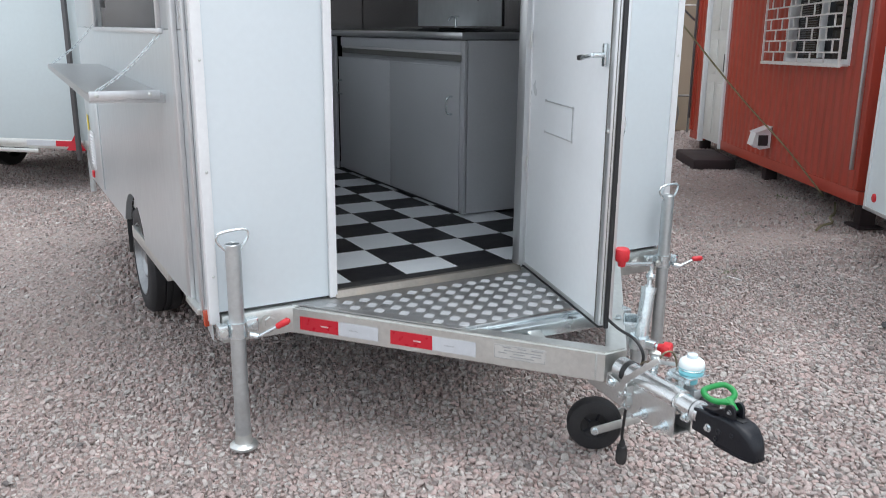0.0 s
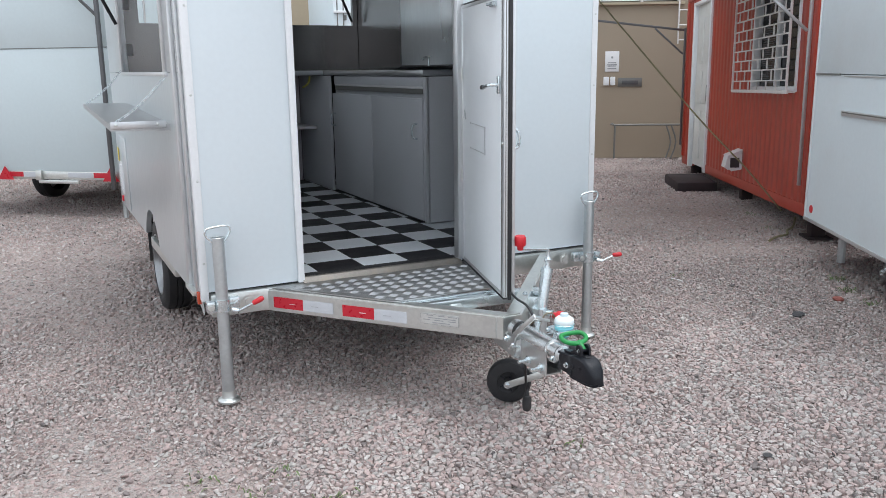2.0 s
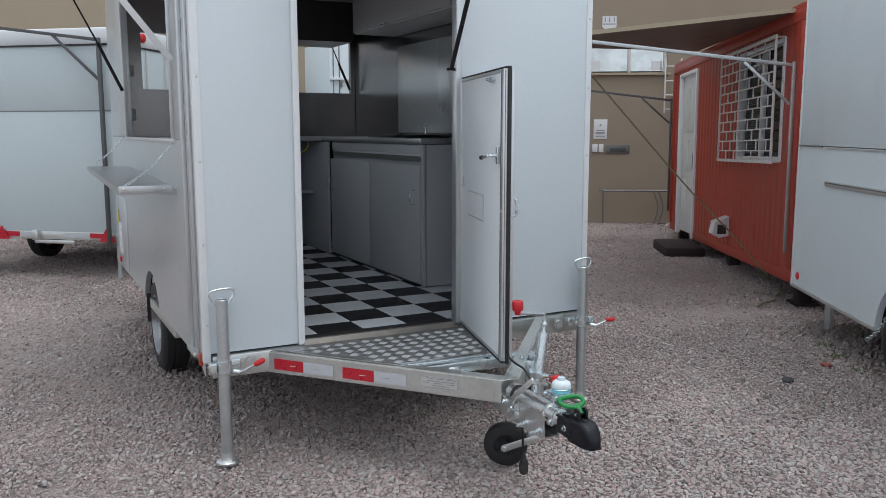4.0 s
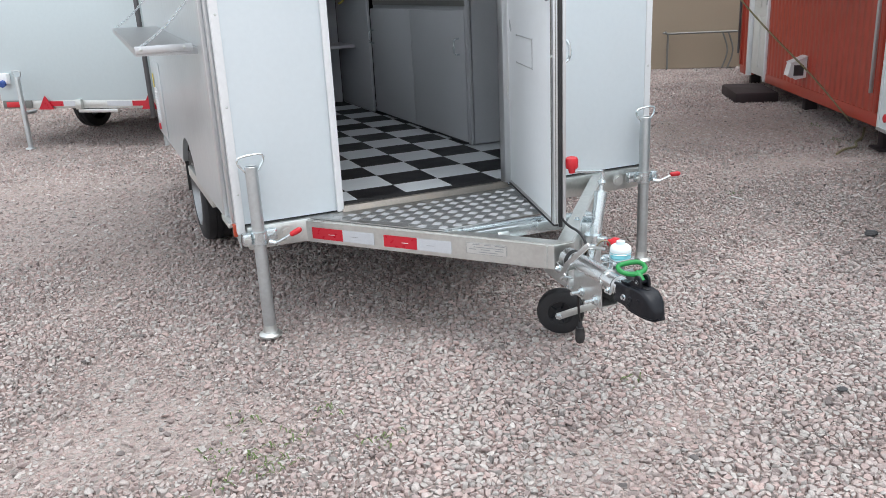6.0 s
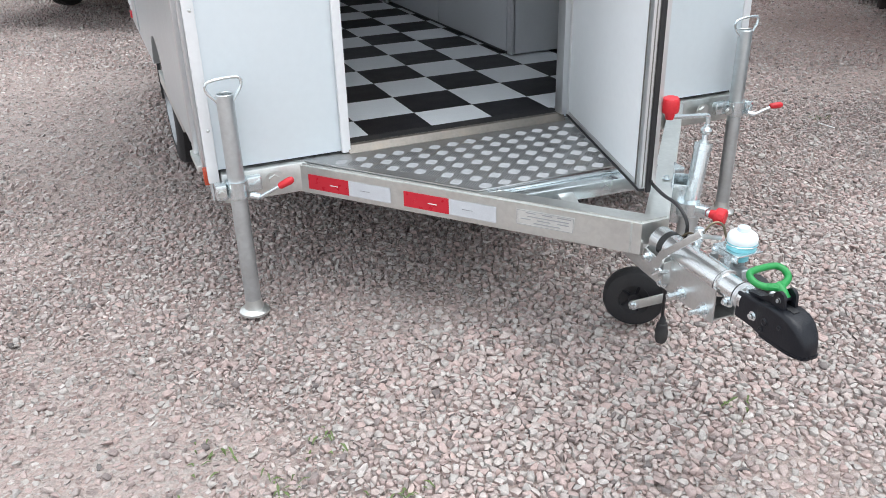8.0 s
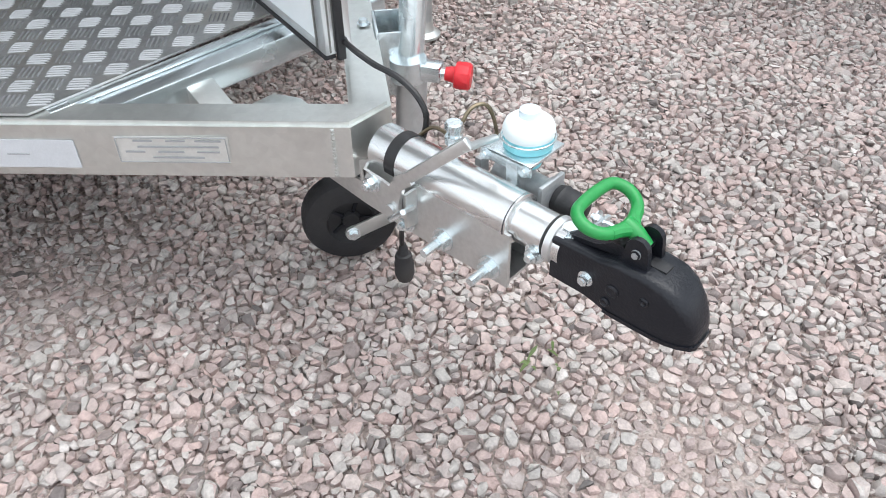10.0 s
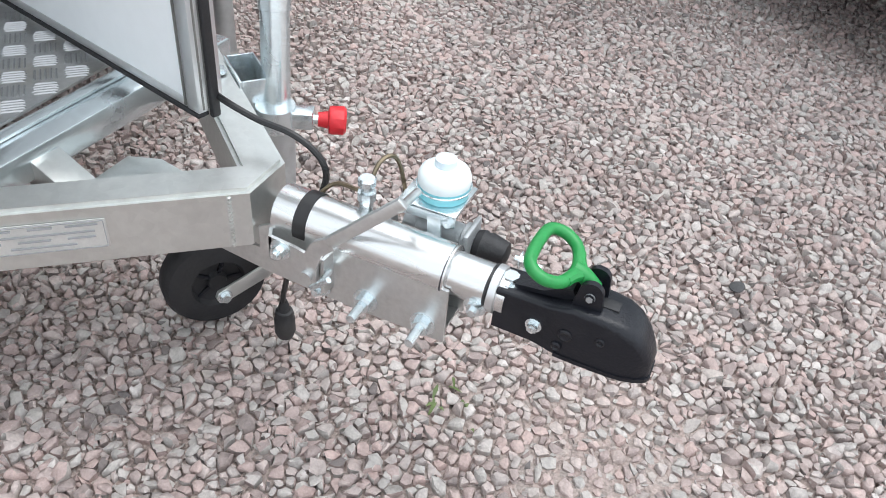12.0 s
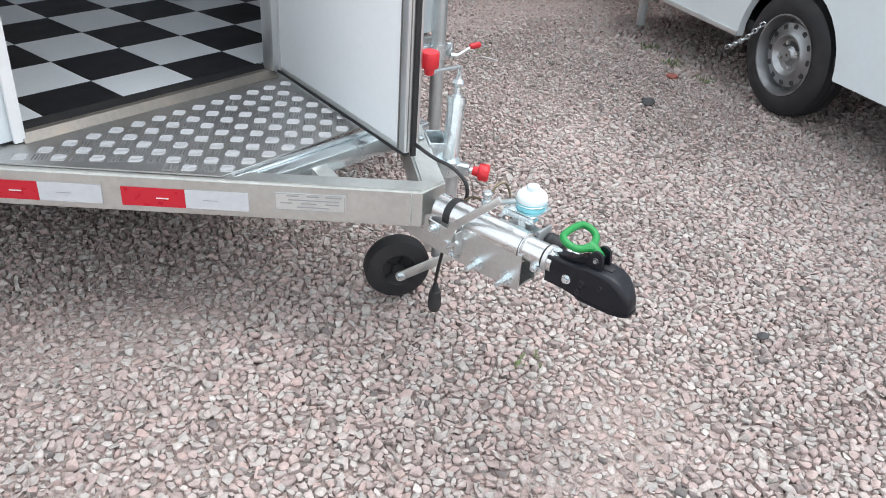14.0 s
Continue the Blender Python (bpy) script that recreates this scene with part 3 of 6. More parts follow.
# small stones wedged between the others
near = np.concatenate([near, np.stack([rng.uniform(-2.3, 2.9, 9000), rng.uniform(-2.3, 1.3, 9000)], 1)])
near_tree = tree_of(near)
fit = packed_outlines(near, near_tree, 8, 0.026)
in_close, in_picked = zone(near, *CLOSE), zone(near, *PICKED)
close = in_close & ~in_picked
laid_field("gravel_close", near[close], some(fit, close), 0.05, 0.85, True, "loose pinkish-grey crushed granite under the hitch", 0.7)
laid_field("gravel_near", near[~in_close], some(fit, ~in_close), 0.05, 0.85, False, "loose pinkish-grey crushed granite stones", 0.7)
under = strewn(*NEAR, 0.019, 1.2)
room = np.array([(lambda q: q[2] - fit[1][q[1]].mean())(near_tree.find((x, y, 0))) for x, y in under])
under, room = under[room > 0.001], room[room > 0.001]
scatter_stones("gravel_under", under, (0.005 + 0.5 * room).clip(0.004, 0.011), rng, STONE, "small chips of pinkish-grey stone in the gaps", low=-0.7, high=-0.1, points=9, tilt=0.4)
loose = strewn(*NEAR, 0.052, 2.0)
scatter_stones("gravel_loose", loose[~zone(loose, *PICKED)], rng.uniform(0.007, 0.0185, len(loose))[~zone(loose, *PICKED)], rng, STONE, "broken stones lying loose on the packed gravel", low=0.05, high=0.5, points=13, worn=0.08, tilt=0.25)
wide = np.concatenate([strewn(-4.2, 7.4, -1.6, 7.8, 0.036, 1.6), strewn(-7.0, 1.5, 7.8, 11.5, 0.055), strewn(-7.0, -4.2, 3.5, 7.8, 0.055)])
wide = wide[~zone(wide, *NEAR) & ~zone(wide, -0.8, 0.9, 1.9, 3.2) & ~((wide[:, 0] > 4.6) & (wide[:, 1] < 0.2))]
laid_field("gravel_far", wide, packed_outlines(wide, tree_of(wide), 6, 0.03), 0.2, 0.8, False, "pinkish-grey crushed stones spread over the yard", 0.6)
# the stones under the coupling head, each on its own
V, tri = laid_stones(near[in_picked], some(fit, in_picked), 0.05, 0.85, True)
for (x, y), v in zip(near[in_picked], V):
    at = np.array((x, y, level(x, y)))
    piece("stone", stone_mesh("stone", v - at, tri, ONE_STONE, 0.7), yard, Matrix.Translation(at))


# ---- the food trailer ----
W, L, FL, ROOF = 1.04, 3.35, 0.505, 2.52
trailer = thing("food_trailer", Matrix.Identity(4), "white panelled food trailer with open door and galvanised drawbar", "trailer")

# body shell
OL, OR = -0.585, 0.222      # door opening
TOP = 2.36                  # its head
made("front_panel", WHITE, trailer, "white front panel beside the door", box, ((-W + OL) / 2, 0.02, (0.488 + ROOF) / 2), (OL + W, 0.04, ROOF - 0.488), 0.003)
made("front_panel", WHITE, trailer, "white front panel behind the open door", box, ((W + OR) / 2, 0.02, (0.488 + ROOF) / 2), (W - OR, 0.04, ROOF - 0.488), 0.003)
made("front_panel", WHITE, trailer, "white panel over the door opening", box, ((OL + OR) / 2, 0.02, (TOP + ROOF) / 2), (OR - OL - 0.002, 0.04, ROOF - TOP), 0.003)
made("roof", WHITE, trailer, "", box, (0, L / 2, ROOF + 0.03), (2 * W + 0.04, L + 0.04, 0.06), 0.01)
made("subfloor", CHAR, trailer, "", box, (0, L / 2, 0.47), (2 * W - 0.06, L - 0.04, 0.05))
# side with the serving hatch, cut round the wheel
WY, WZ, WR = 1.6, 0.29, 0.33


def serving_side(bm):
    pts = [(-W, 0.042, 0.43)]
    a0 = math.asin((0.43 - WZ) / WR)
    for k in range(17):
        a = math.pi - a0 - (math.pi - 2 * a0) * k / 16
        pts.append((-W, WY + WR * math.cos(a), WZ + WR * math.sin(a)))
    pts += [(-W, L, 0.43), (-W, L, 1.43), (-W, 0.042, 1.43)]
    slab(bm, pts, (0.035, 0, 0))


made("side_panel", SHEET, trailer, "bare aluminium side sheet cut round the wheel", serving_side)
HY0, HY1, HZ1 = 0.52, 2.38, 2.32
made("side_panel", SHEET, trailer, "", box, (-W + 0.0175, (0.042 + HY0) / 2, (1.433 + ROOF) / 2), (0.035, HY0 - 0.042, ROOF - 1.433), 0.002)
made("side_panel", SHEET, trailer, "", box, (-W + 0.0175, (L + HY1) / 2, (1.433 + ROOF) / 2), (0.035, L - HY1, ROOF - 1.433), 0.002)
made("side_panel", SHEET, trailer, "", box, (-W + 0.0175, (HY1 + HY0) / 2, (HZ1 + ROOF) / 2), (0.035, HY1 - HY0 - 0.004, ROOF - HZ1), 0.002)
made("side_panel", WHITE, trailer, "white side panel", box, (W - 0.0175, L / 2 + 0.02, (0.43 + ROOF) / 2), (0.035, L - 0.045, ROOF - 0.43), 0.002)
# rear wall with its window
RX0, RX1, RZ0, RZ1 = -0.8, 0.945, 1.8, 2.236
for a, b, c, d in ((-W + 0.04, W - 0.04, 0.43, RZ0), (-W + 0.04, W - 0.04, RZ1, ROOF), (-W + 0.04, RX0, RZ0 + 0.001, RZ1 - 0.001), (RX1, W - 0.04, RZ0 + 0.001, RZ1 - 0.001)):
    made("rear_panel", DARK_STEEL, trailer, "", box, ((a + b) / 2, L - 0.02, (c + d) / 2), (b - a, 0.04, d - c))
made("ceiling_lining", LINING, trailer, "", box, (0, L / 2, ROOF - 0.02), (2 * W - 0.08, L - 0.09, 0.02))
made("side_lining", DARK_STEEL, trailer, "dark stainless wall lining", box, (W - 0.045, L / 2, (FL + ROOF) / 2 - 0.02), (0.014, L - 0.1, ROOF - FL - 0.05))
made("side_lining", LINING, trailer, "", box, (-W + 0.045, L / 2, (FL + 1.42) / 2), (0.014, L - 0.1, 1.42 - FL - 0.01))
# corner and jamb trim
made("corner_trim", TRIM, trailer, "white corner angle", box, (-W + 0.008, -0.002, (0.44 + ROOF) / 2), (0.034, 0.008, ROOF - 0.46), 0.002)
made("corner_trim", TRIM, trailer, "", box, (-W - 0.003, 0.022, (0.44 + ROOF) / 2), (0.006, 0.04, ROOF - 0.46), 0.002)
made("corner_trim", TRIM, trailer, "", box, (W - 0.014, -0.002, (0.49 + ROOF) / 2), (0.034, 0.008, ROOF - 0.49), 0.002)
made("jamb_trim", TRIM, trailer, "white door jamb strip", box, (OL - 0.012, -0.008, (0.484 + TOP) / 2), (0.03, 0.014, TOP - 0.484), 0.003)
made("jamb_trim", ALU, trailer, "aluminium hinge jamb", box, (OR + 0.004, -0.004, (0.505 + TOP) / 2), (0.034, 0.05, TOP - 0.505), 0.003)
for y, w, d in ((0.115, 0.03, 0.012), (0.265, 0.05, 0.018), (0.33, 0.018, 0.01)):
    made("side_profile", ALU, trailer, "vertical aluminium profile", box, (-W - d / 2, y, (0.45 + ROOF) / 2), (d, w, ROOF - 0.46), 0.003)
for z in (0.62, 0.98, 1.34, 1.7, 2.06):
    made("screw", ZINC, trailer, "", lathe, (-W + 0.012, -0.005, z), (-W + 0.012, -0.03, z), [(0, 0.006), (0.003, 0.005), (0.0045, 0.002)], 10)
    made("screw", ZINC, trailer, "", lathe, (W - 0.014, -0.005, z), (W - 0.014, -0.03, z), [(0, 0.006), (0.003, 0.005), (0.0045, 0.002)], 10)
# serving hatch: frame, shelf, chains, raised flap
for c, s in (((-W - 0.006, HY0 + 0.012, (1.43 + HZ1) / 2), (0.016, 0.03, HZ1 - 1.43)), ((-W - 0.006, HY1 - 0.012, (1.43 + HZ1) / 2), (0.016, 0.03, HZ1 - 1.43)), ((-W - 0.004, (HY0 + HY1) / 2, 1.425), (0.02, HY1 - HY0 + 0.05, 0.02))):
    made("hatch_frame", ALU, trailer, "", box, c, s, 0.002)
bm = bmesh.new()
slab(bm, [(-W - 0.002, HY0 + 0.01, 1.19), (-1.305, HY0 + 0.01, 1.195), (-1.305, HY1 - 0.02, 1.235), (-W - 0.002, HY1 - 0.02, 1.23)], (0, 0, 0.004))
slab(bm, [(-1.303, HY0 + 0.01, 1.195), (-1.303, HY1 - 0.02, 1.235), (-1.303, HY1 - 0.02, 1.212), (-1.303, HY0 + 0.01, 1.17)], (-0.004, 0, 0))
slab(bm, [(-W - 0.002, HY0 + 0.006, 1.194), (-1.305, HY0 + 0.006, 1.198), (-1.305, HY0 + 0.006, 1.17), (-W - 0.002, HY0 + 0.006, 1.164)], (0, 0.004, 0))
shelf = part("serving_shelf", bm, STEEL, trailer, "folding stainless shelf hung on two chains")


def chain(bm, p0, p1, n, r=0.011, w=0.0022):
    p0, p1 = Vector(p0), Vector(p1)
    m, ln = axes(p0, p1)
    for i in range(n):
        t = (i + 0.5) / n
        sag = -0.02 * math.sin(math.pi * t)
        c = p0.lerp(p1, t) + Vector((0, 0, sag))
        q = m.to_3x3() @ Matrix.Rotation(0.8 + 1.57 * (i % 2), 3, "Z")
        pts = [c + q @ Vector((0.5 * r * math.cos(a), 0, ln / n * 0.66 * math.sin(a))) for a in (k * 0.7854 for k in range(8))]
        hose(bm, pts, w, 6, 2, True)


made("chain", ZINC_BLUE, shelf, "thin steel chain", chain, (-1.285, HY0 + 0.03, 1.205), (-W - 0.01, HY0 + 0.01, 1.41), 13)
made("chain", ZINC_BLUE, shelf, "", chain, (-1.285, HY1 - 0.04, 1.24), (-W - 0.01, HY1 - 0.01, 1.45), 13)
made("hatch_flap", SHEET, trailer, "raised aluminium serving flap", slab, [(-W - 0.02, HY0, 2.34), (-1.78, HY0, 2.62), (-1.78, HY1, 2.62), (-W - 0.02, HY1, 2.34)], (0.006, 0, 0.02))
made("flap_stay", TRIM, trailer, "white flat flap stay", bar, (-W - 0.012, 0.44, 1.8), (-1.62, 0.46, 2.53), 0.006, 0.03, 0.001, (1, 0, 1))
made("shelf_arm", ALU, shelf, "aluminium shelf arm held by two screws", box, (-1.187, HY0 - 0.012, 1.197), (0.245, 0.016, 0.034), 0.003)
for x in (-1.1, -1.285):
    made("screw", ZINC, shelf, "", lathe, (x, HY0 - 0.019, 1.198), (x, HY0 - 0.1, 1.198), [(0, 0.009), (0.003, 0.008), (0.005, 0.003)], 10)
bm = bmesh.new()
rod(bm, (-W - 0.02, HY1 - 0.03, 1.74), (-1.2, HY1 - 0.03, 2.05), 0.011, 12)
rod(bm, (-1.2, HY1 - 0.03, 2.05), (-1.38, HY1 - 0.03, 2.42), 0.006, 10)
part("gas_strut", bm, BLACK, trailer, "black gas strut of the flap")
made("profile_foot", ZINC, trailer, "zinc end cap under the side profiles", box, (-W - 0.014, 0.2, 0.462), (0.026, 0.18, 0.022), 0.003)
# service door, lamp, vent and label low on the side
made("access_cover", SHEET, trailer, "small hinged aluminium cover", box, (-W - 0.004, 2.86, 0.72), (0.008, 0.42, 0.52), 0.002)
bm = bmesh.new()
for k in range(10):
    box(bm, (-W - 0.012, 3.02, 0.57 + 0.02 * k), (0.012, 0.13, 0.009), 0)
box(bm, (-W - 0.008, 3.02, 0.66), (0.006, 0.16, 0.24), 0)
part("vent_cover", bm, TRIM, trailer, "white louvred vent")
made("label", YELLOW, trailer, "yellow warning label", box, (-W - 0.005, 3.22, 0.82), (0.003, 0.06, 0.1))
made("side_lamp", RED, trailer, "small red rear side lamp", box, (-W - 0.008, 3.12, 0.49), (0.018, 0.06, 0.04), 0.004)
made("side_lamp", AMBER, trailer, "small amber side lamp", box, (-W - 0.008, 0.055, 0.455), (0.018, 0.03, 0.055), 0.004)
# chassis
made("side_rail", ZINC, trailer, "galvanised side rail", box, (-W + 0.03, L / 2 - 0.4, 0.405), (0.05, 0.9, 0.06), 0.004)
made("side_rail", ZINC, trailer, "", box, (W - 0.03, L / 2, 0.405), (0.05, L, 0.06), 0.004)
made("cross_beam", ZINC, trailer, "galvanised front cross beam", box, (0, 0.01, 0.428), (2 * W - 0.06, 0.06, 0.1), 0.006)
made("cross_beam", ZINC, trailer, "", box, (0, 1.0, 0.41), (2 * W - 0.16, 0.05, 0.07), 0.004)
made("cross_beam", ZINC, trailer, "", box, (0, 2.4, 0.41), (2 * W - 0.16, 0.05, 0.07), 0.004)
made("corner_plate", SHEET, trailer, "folded metal corner skirt", slab, [(-W - 0.002, 0.0, 0.49), (-W - 0.002, 0.14, 0.49), (-W - 0.002, 0.14, 0.44), (-W - 0.002, 0.0, 0.39)], (0.004, 0, 0))
made("axle", ZINC_DULL, trailer, "", rod, (-0.85, WY, 0.29), (0.85, WY, 0.29), 0.03, 16)
wheel(trailer, (-0.94, WY, 0.282), (-1, 0, 0), 0.282, 0.165)
wheel(trailer, (0.94, WY, 0.282), (1, 0, 0), 0.282, 0.165)
bm = bmesh.new()
arc = [(WR * math.cos(math.pi * k / 14), WR * math.sin(math.pi * k / 14)) for k in range(15)]
for (a, b), (c, d) in zip(arc, arc[1:]):
    slab(bm, [(-W + 0.03, WY + a, WZ + b), (-0.8, WY + a, WZ + b), (-0.8, WY + c, WZ + d), (-W + 0.03, WY + c, WZ + d)], (0, 0, 0.004))
part("wheel_arch", bm, RUBBER, trailer, "black wheel arch liner")
made("mudflap", RUBBER, trailer, "", box, (-0.94, WY + 0.36, 0.33), (0.17, 0.008, 0.2), 0.002)

# drawbar: two beams meeting in a flat nose
NX, NY, BZ0, BZ1, BT = 0.043, -0.885, 0.375, 0.475, 0.05
for s in (-1, 1):
    a, n = Vector((s * 0.80, 0.03)), Vector((s * NX, NY))
    d = (n - a).normalized()
    inn = Vector((d.y * s, -d.x * s)) * -BT
    inn = inn if inn.x * s < 0 else -inn
    ia, i2 = a + inn, Vector((0.0, NY + 0.045))
    k = (0 - ia.x) / d.x
    apex = ia + d * k
    apex.y = max(apex.y, NY + 0.05)
    bm = bmesh.new()
    slab(bm, [(a.x, a.y, BZ0), (n.x, n.y, BZ0), (0, NY, BZ0), (0, apex.y, BZ0), (ia.x, ia.y, BZ0)], (0, 0, BZ1 - BZ0))
    bmesh.ops.bevel(bm, geom=[e for e in bm.edges if abs(e.verts[0].co.z - e.verts[1].co.z) < 1e-4 and not (abs(e.verts[0].co.x) < 1e-4 and abs(e.verts[1].co.x) < 1e-4)], offset=0.006, segments=2, affect="EDGES")
    beam = part("drawbar_beam", bm, ZINC, trailer, "galvanised box beam of the drawbar")
    if s < 0:
        left_beam, LA, LD = beam, a, d
LN = Vector((LD.y, -LD.x))
LN = LN if LN.x < 0 else -LN


def on_beam(u, z, off):
    """A point on the outer face of the beam: u from the wall, off outward."""
    p = LA + LD * u + LN * off
    return Vector((p.x, p.y, z))


def sticker(name, u0, u1, z0, z1, material, off, parent, label=""):
    bm = bmesh.new()
    slab(bm, [on_beam(u0, z0, off), on_beam(u1, z0, off), on_beam(u1, z1, off), on_beam(u0, z1, off)], (LN.x * 0.0012, LN.y * 0.0012, 0))
    return part(name, bm, material, parent, label)


for u in (0.095, 0.452):
    t = sticker("reflective_tape", u, u + 0.155, 0.394, 0.444, RED_TAPE, 0.0012, left_beam, "red reflective film")
    sticker("print_bar", u + 0.085, u + 0.115, 0.4165, 0.4192, GRILLE, 0.003, left_beam)
    sticker("reflective_tape", u + 0.1555, u + 0.31, 0.394, 0.444, WHITE_TAPE, 0.0012, left_beam, "white honeycomb reflective film")
    sticker("print_bar", u + 0.20, u + 0.235, 0.418, 0.4195, INK, 0.003, left_beam)
sticker("data_plate", 0.825, 1.0, 0.405, 0.452, FOIL, 0.0012, left_beam, "foil data plate with grey print")
for a, b, z0, z1 in ((0.828, 0.997, 0.4495, 0.4505), (0.828, 0.997, 0.4065, 0.4075), (0.8275, 0.8285, 0.408, 0.449), (0.9965, 0.9975, 0.408, 0.449)):
    sticker("border", a, b, z0, z1, INK, 0.003, left_beam)
for z, a, b in ((0.4435, 0.855, 0.885), (0.4435, 0.905, 0.935), (0.4435, 0.95, 0.99), (0.433, 0.86, 0.985), (0.424, 0.84, 0.87), (0.424, 0.89, 0.93), (0.424, 0.95, 0.985), (0.414, 0.88, 0.96)):
    sticker("print_bar", a, b, z, z + 0.0028, INK, 0.003, left_beam)
# weld seams near the nose
UN = (Vector((-NX, NY)) - LA).length
for u in (UN - 0.028, 0.035):
    bm = bmesh.new()
    for k in range(14):
        p = on_beam(u, BZ0 + 0.008 + 0.0062 * k, 0.0004)
        box(bm, p, (0.006, 0.005, 0.005), 0.0012)
    part("weld_seam", bm, ZINC, left_beam, "rippled weld seam")
# tread plate on the drawbar
PZ = 0.481
PY = -0.5
bm = bmesh.new()
slab(bm, [(-0.755, 0.0, PZ - 0.004), (-0.345, PY, PZ - 0.004), (0.155, PY, PZ - 0.004), (0.262, 0.0, PZ - 0.004)], (0, 0, 0.004))
tread = part("tread_plate", bm, PLATE, trailer, "worn aluminium checker plate")
bm = bmesh.new()
c, dg = 0.0325, 0.70711
for i in range(-30, 20):
    for j in range(-20, 5):
        if (i + j) % 2:
            continue
        cx, cy = -0.246 + i * c, -0.216 + j * c
        if cx < -0.722 - 0.82 * cy or cx > 0.232 + 0.214 * cy or cy < PY + 0.016 or cy > -0.022:
            continue
        u = Vector((dg, -dg, 0)) if i % 2 == 0 else Vector((dg, dg, 0))
        v = Vector((-u.y, u.x, 0))
        for k in range(5):
            q = Vector((cx, cy, PZ)) + v * (k - 2) * 0.0078
            h = Vector((0, 0, 0.0022))
            ln = 0.0195 if k in (1, 2, 3) else 0.0175
            b = [bm.verts.new(q + u * su * ln + v * sv * 0.0019) for su, sv in ((-1, -1), (1, -1), (1, 1), (-1, 1))]
            t = [bm.verts.new(q + h + u * su * (ln - 0.005) + v * sv * 0.0003) for su, sv in ((-1, -1), (1, -1), (1, 1), (-1, 1))]
            bm.faces.new(t)
            for e in range(4):
                bm.faces.new((b[e], b[(e + 1) % 4], t[(e + 1) % 4], t[e]))
part("tread_pattern", bm, RIDGE, tread, "raised five-bar pattern", flat=True, kind="stuff")
made("door_sill", SILL, trailer, "dusty sloping aluminium sill strip", slab, [(OL - 0.005, -0.024, 0.4815), (OL - 0.005, -0.024, 0.483), (OL - 0.005, -0.006, 0.5045), (OL - 0.005, 0.012, 0.5055), (OL - 0.005, 0.012, 0.4815)], (OR - OL + 0.012, 0, 0))
made("sill_seal", RUBBER, trailer, "", box, ((OL + OR) / 2, 0.039, 0.5035), (OR - OL, 0.054, 0.006))
# brace channel across the drawbar and its gusset
bm = bmesh.new()
bar(bm, (-0.31, -0.53, 0.445), (0.33, -0.558, 0.445), 0.058, 0.05, 0.005)
bar(bm, (-0.318, -0.505, 0.4735), (0.2, -0.527, 0.4735), 0.02, 0.006, 0.001)
part("cross_brace", bm, ZINC_BLUE, trailer, "zinc-plated cross brace")
bm = bmesh.new()
slab(bm, [(-0.12, -0.6, 0.385), (0.03, -0.6, 0.385), (0.05, -0.65, 0.385), (0.02, -0.79, 0.385), (-0.02, -0.79, 0.385), (-0.15, -0.65, 0.385)], (0, 0, 0.006))
bar(bm, (-0.09, -0.56, 0.43), (-0.10, -0.64, 0.40), 0.05, 0.05, 0.003)
part("gusset", bm, ZINC, trailer, "galvanised gusset plate")

# the open lower door
DOOR = frame_at(0.237, -0.012, -0.198, -0.7414, 0)
door = new("door")
door.parent = trailer
door.matrix_basis = DOOR
tagged(door, "open white lower door with aluminium edge and black seal")
DL, D0, D1, DT = 0.754, 0.503, 1.722, 0.034
made("door_leaf", LIT_DOOR_WHITE, door, "white door leaf", box, (DL / 2, DT / 2, (D0 + D1) / 2), (DL - 0.03, DT - 0.006, D1 - D0 - 0.02), 0.002)
for c, s in (((DL - 0.012, DT / 2, (D0 + D1) / 2), (0.028, DT, D1 - D0)), ((0.012, DT / 2, (D0 + D1) / 2), (0.024, DT, D1 - D0)), ((DL / 2, DT / 2, D0 + 0.008), (DL - 0.055, DT - 0.002, 0.016)), ((DL / 2, DT / 2, D1 - 0.008), (DL - 0.055, DT - 0.002, 0.016))):
    made("door_edge", ALU, door, "aluminium edge channel", box, c, s, 0.003)
made("seal", RUBBER, door, "black rubber door seal", box, (DL + 0.005, DT - 0.008, (D0 + D1) / 2), (0.01, 0.015, D1 - D0 + 0.02), 0.003)
made("seal", RUBBER, door, "", box, (DL / 2, DT / 2 - 0.008, D0 - 0.004), (DL, 0.02, 0.008), 0.002)
made("seal", RUBBER, door, "", box, (DL / 2, DT / 2, D1 + 0.005), (DL, 0.014, 0.01), 0.003)
for y in (0.009, 0.018, 0.026):
    made("edge_groove", GREY_BOX, door, "dark groove in the edge channel", box, (DL + 0.0015, y, (D0 + D1) / 2), (0.003, 0.003, D1 - D0 - 0.01))
made("edge_groove", GREY_BOX, door, "", box, (DL - 0.027, -0.0005, (D0 + D1) / 2), (0.003, 0.003, D1 - D0 - 0.01))
made("door_lip", ALU, door, "", box, (DL - 0.024, DT + 0.012, (D0 + D1) / 2), (0.03, 0.014, D1 - D0), 0.002)


def lever(bm, x, z):
    box(bm, (x, -0.006, z), (0.022, 0.012, 0.07), 0.003)
    rod(bm, (x, -0.01, z), (x, -0.045, z), 0.008, 12)
    bar(bm, (x, -0.045, z), (x - 0.085, -0.05, z - 0.012), 0.016, 0.012, 0.003)


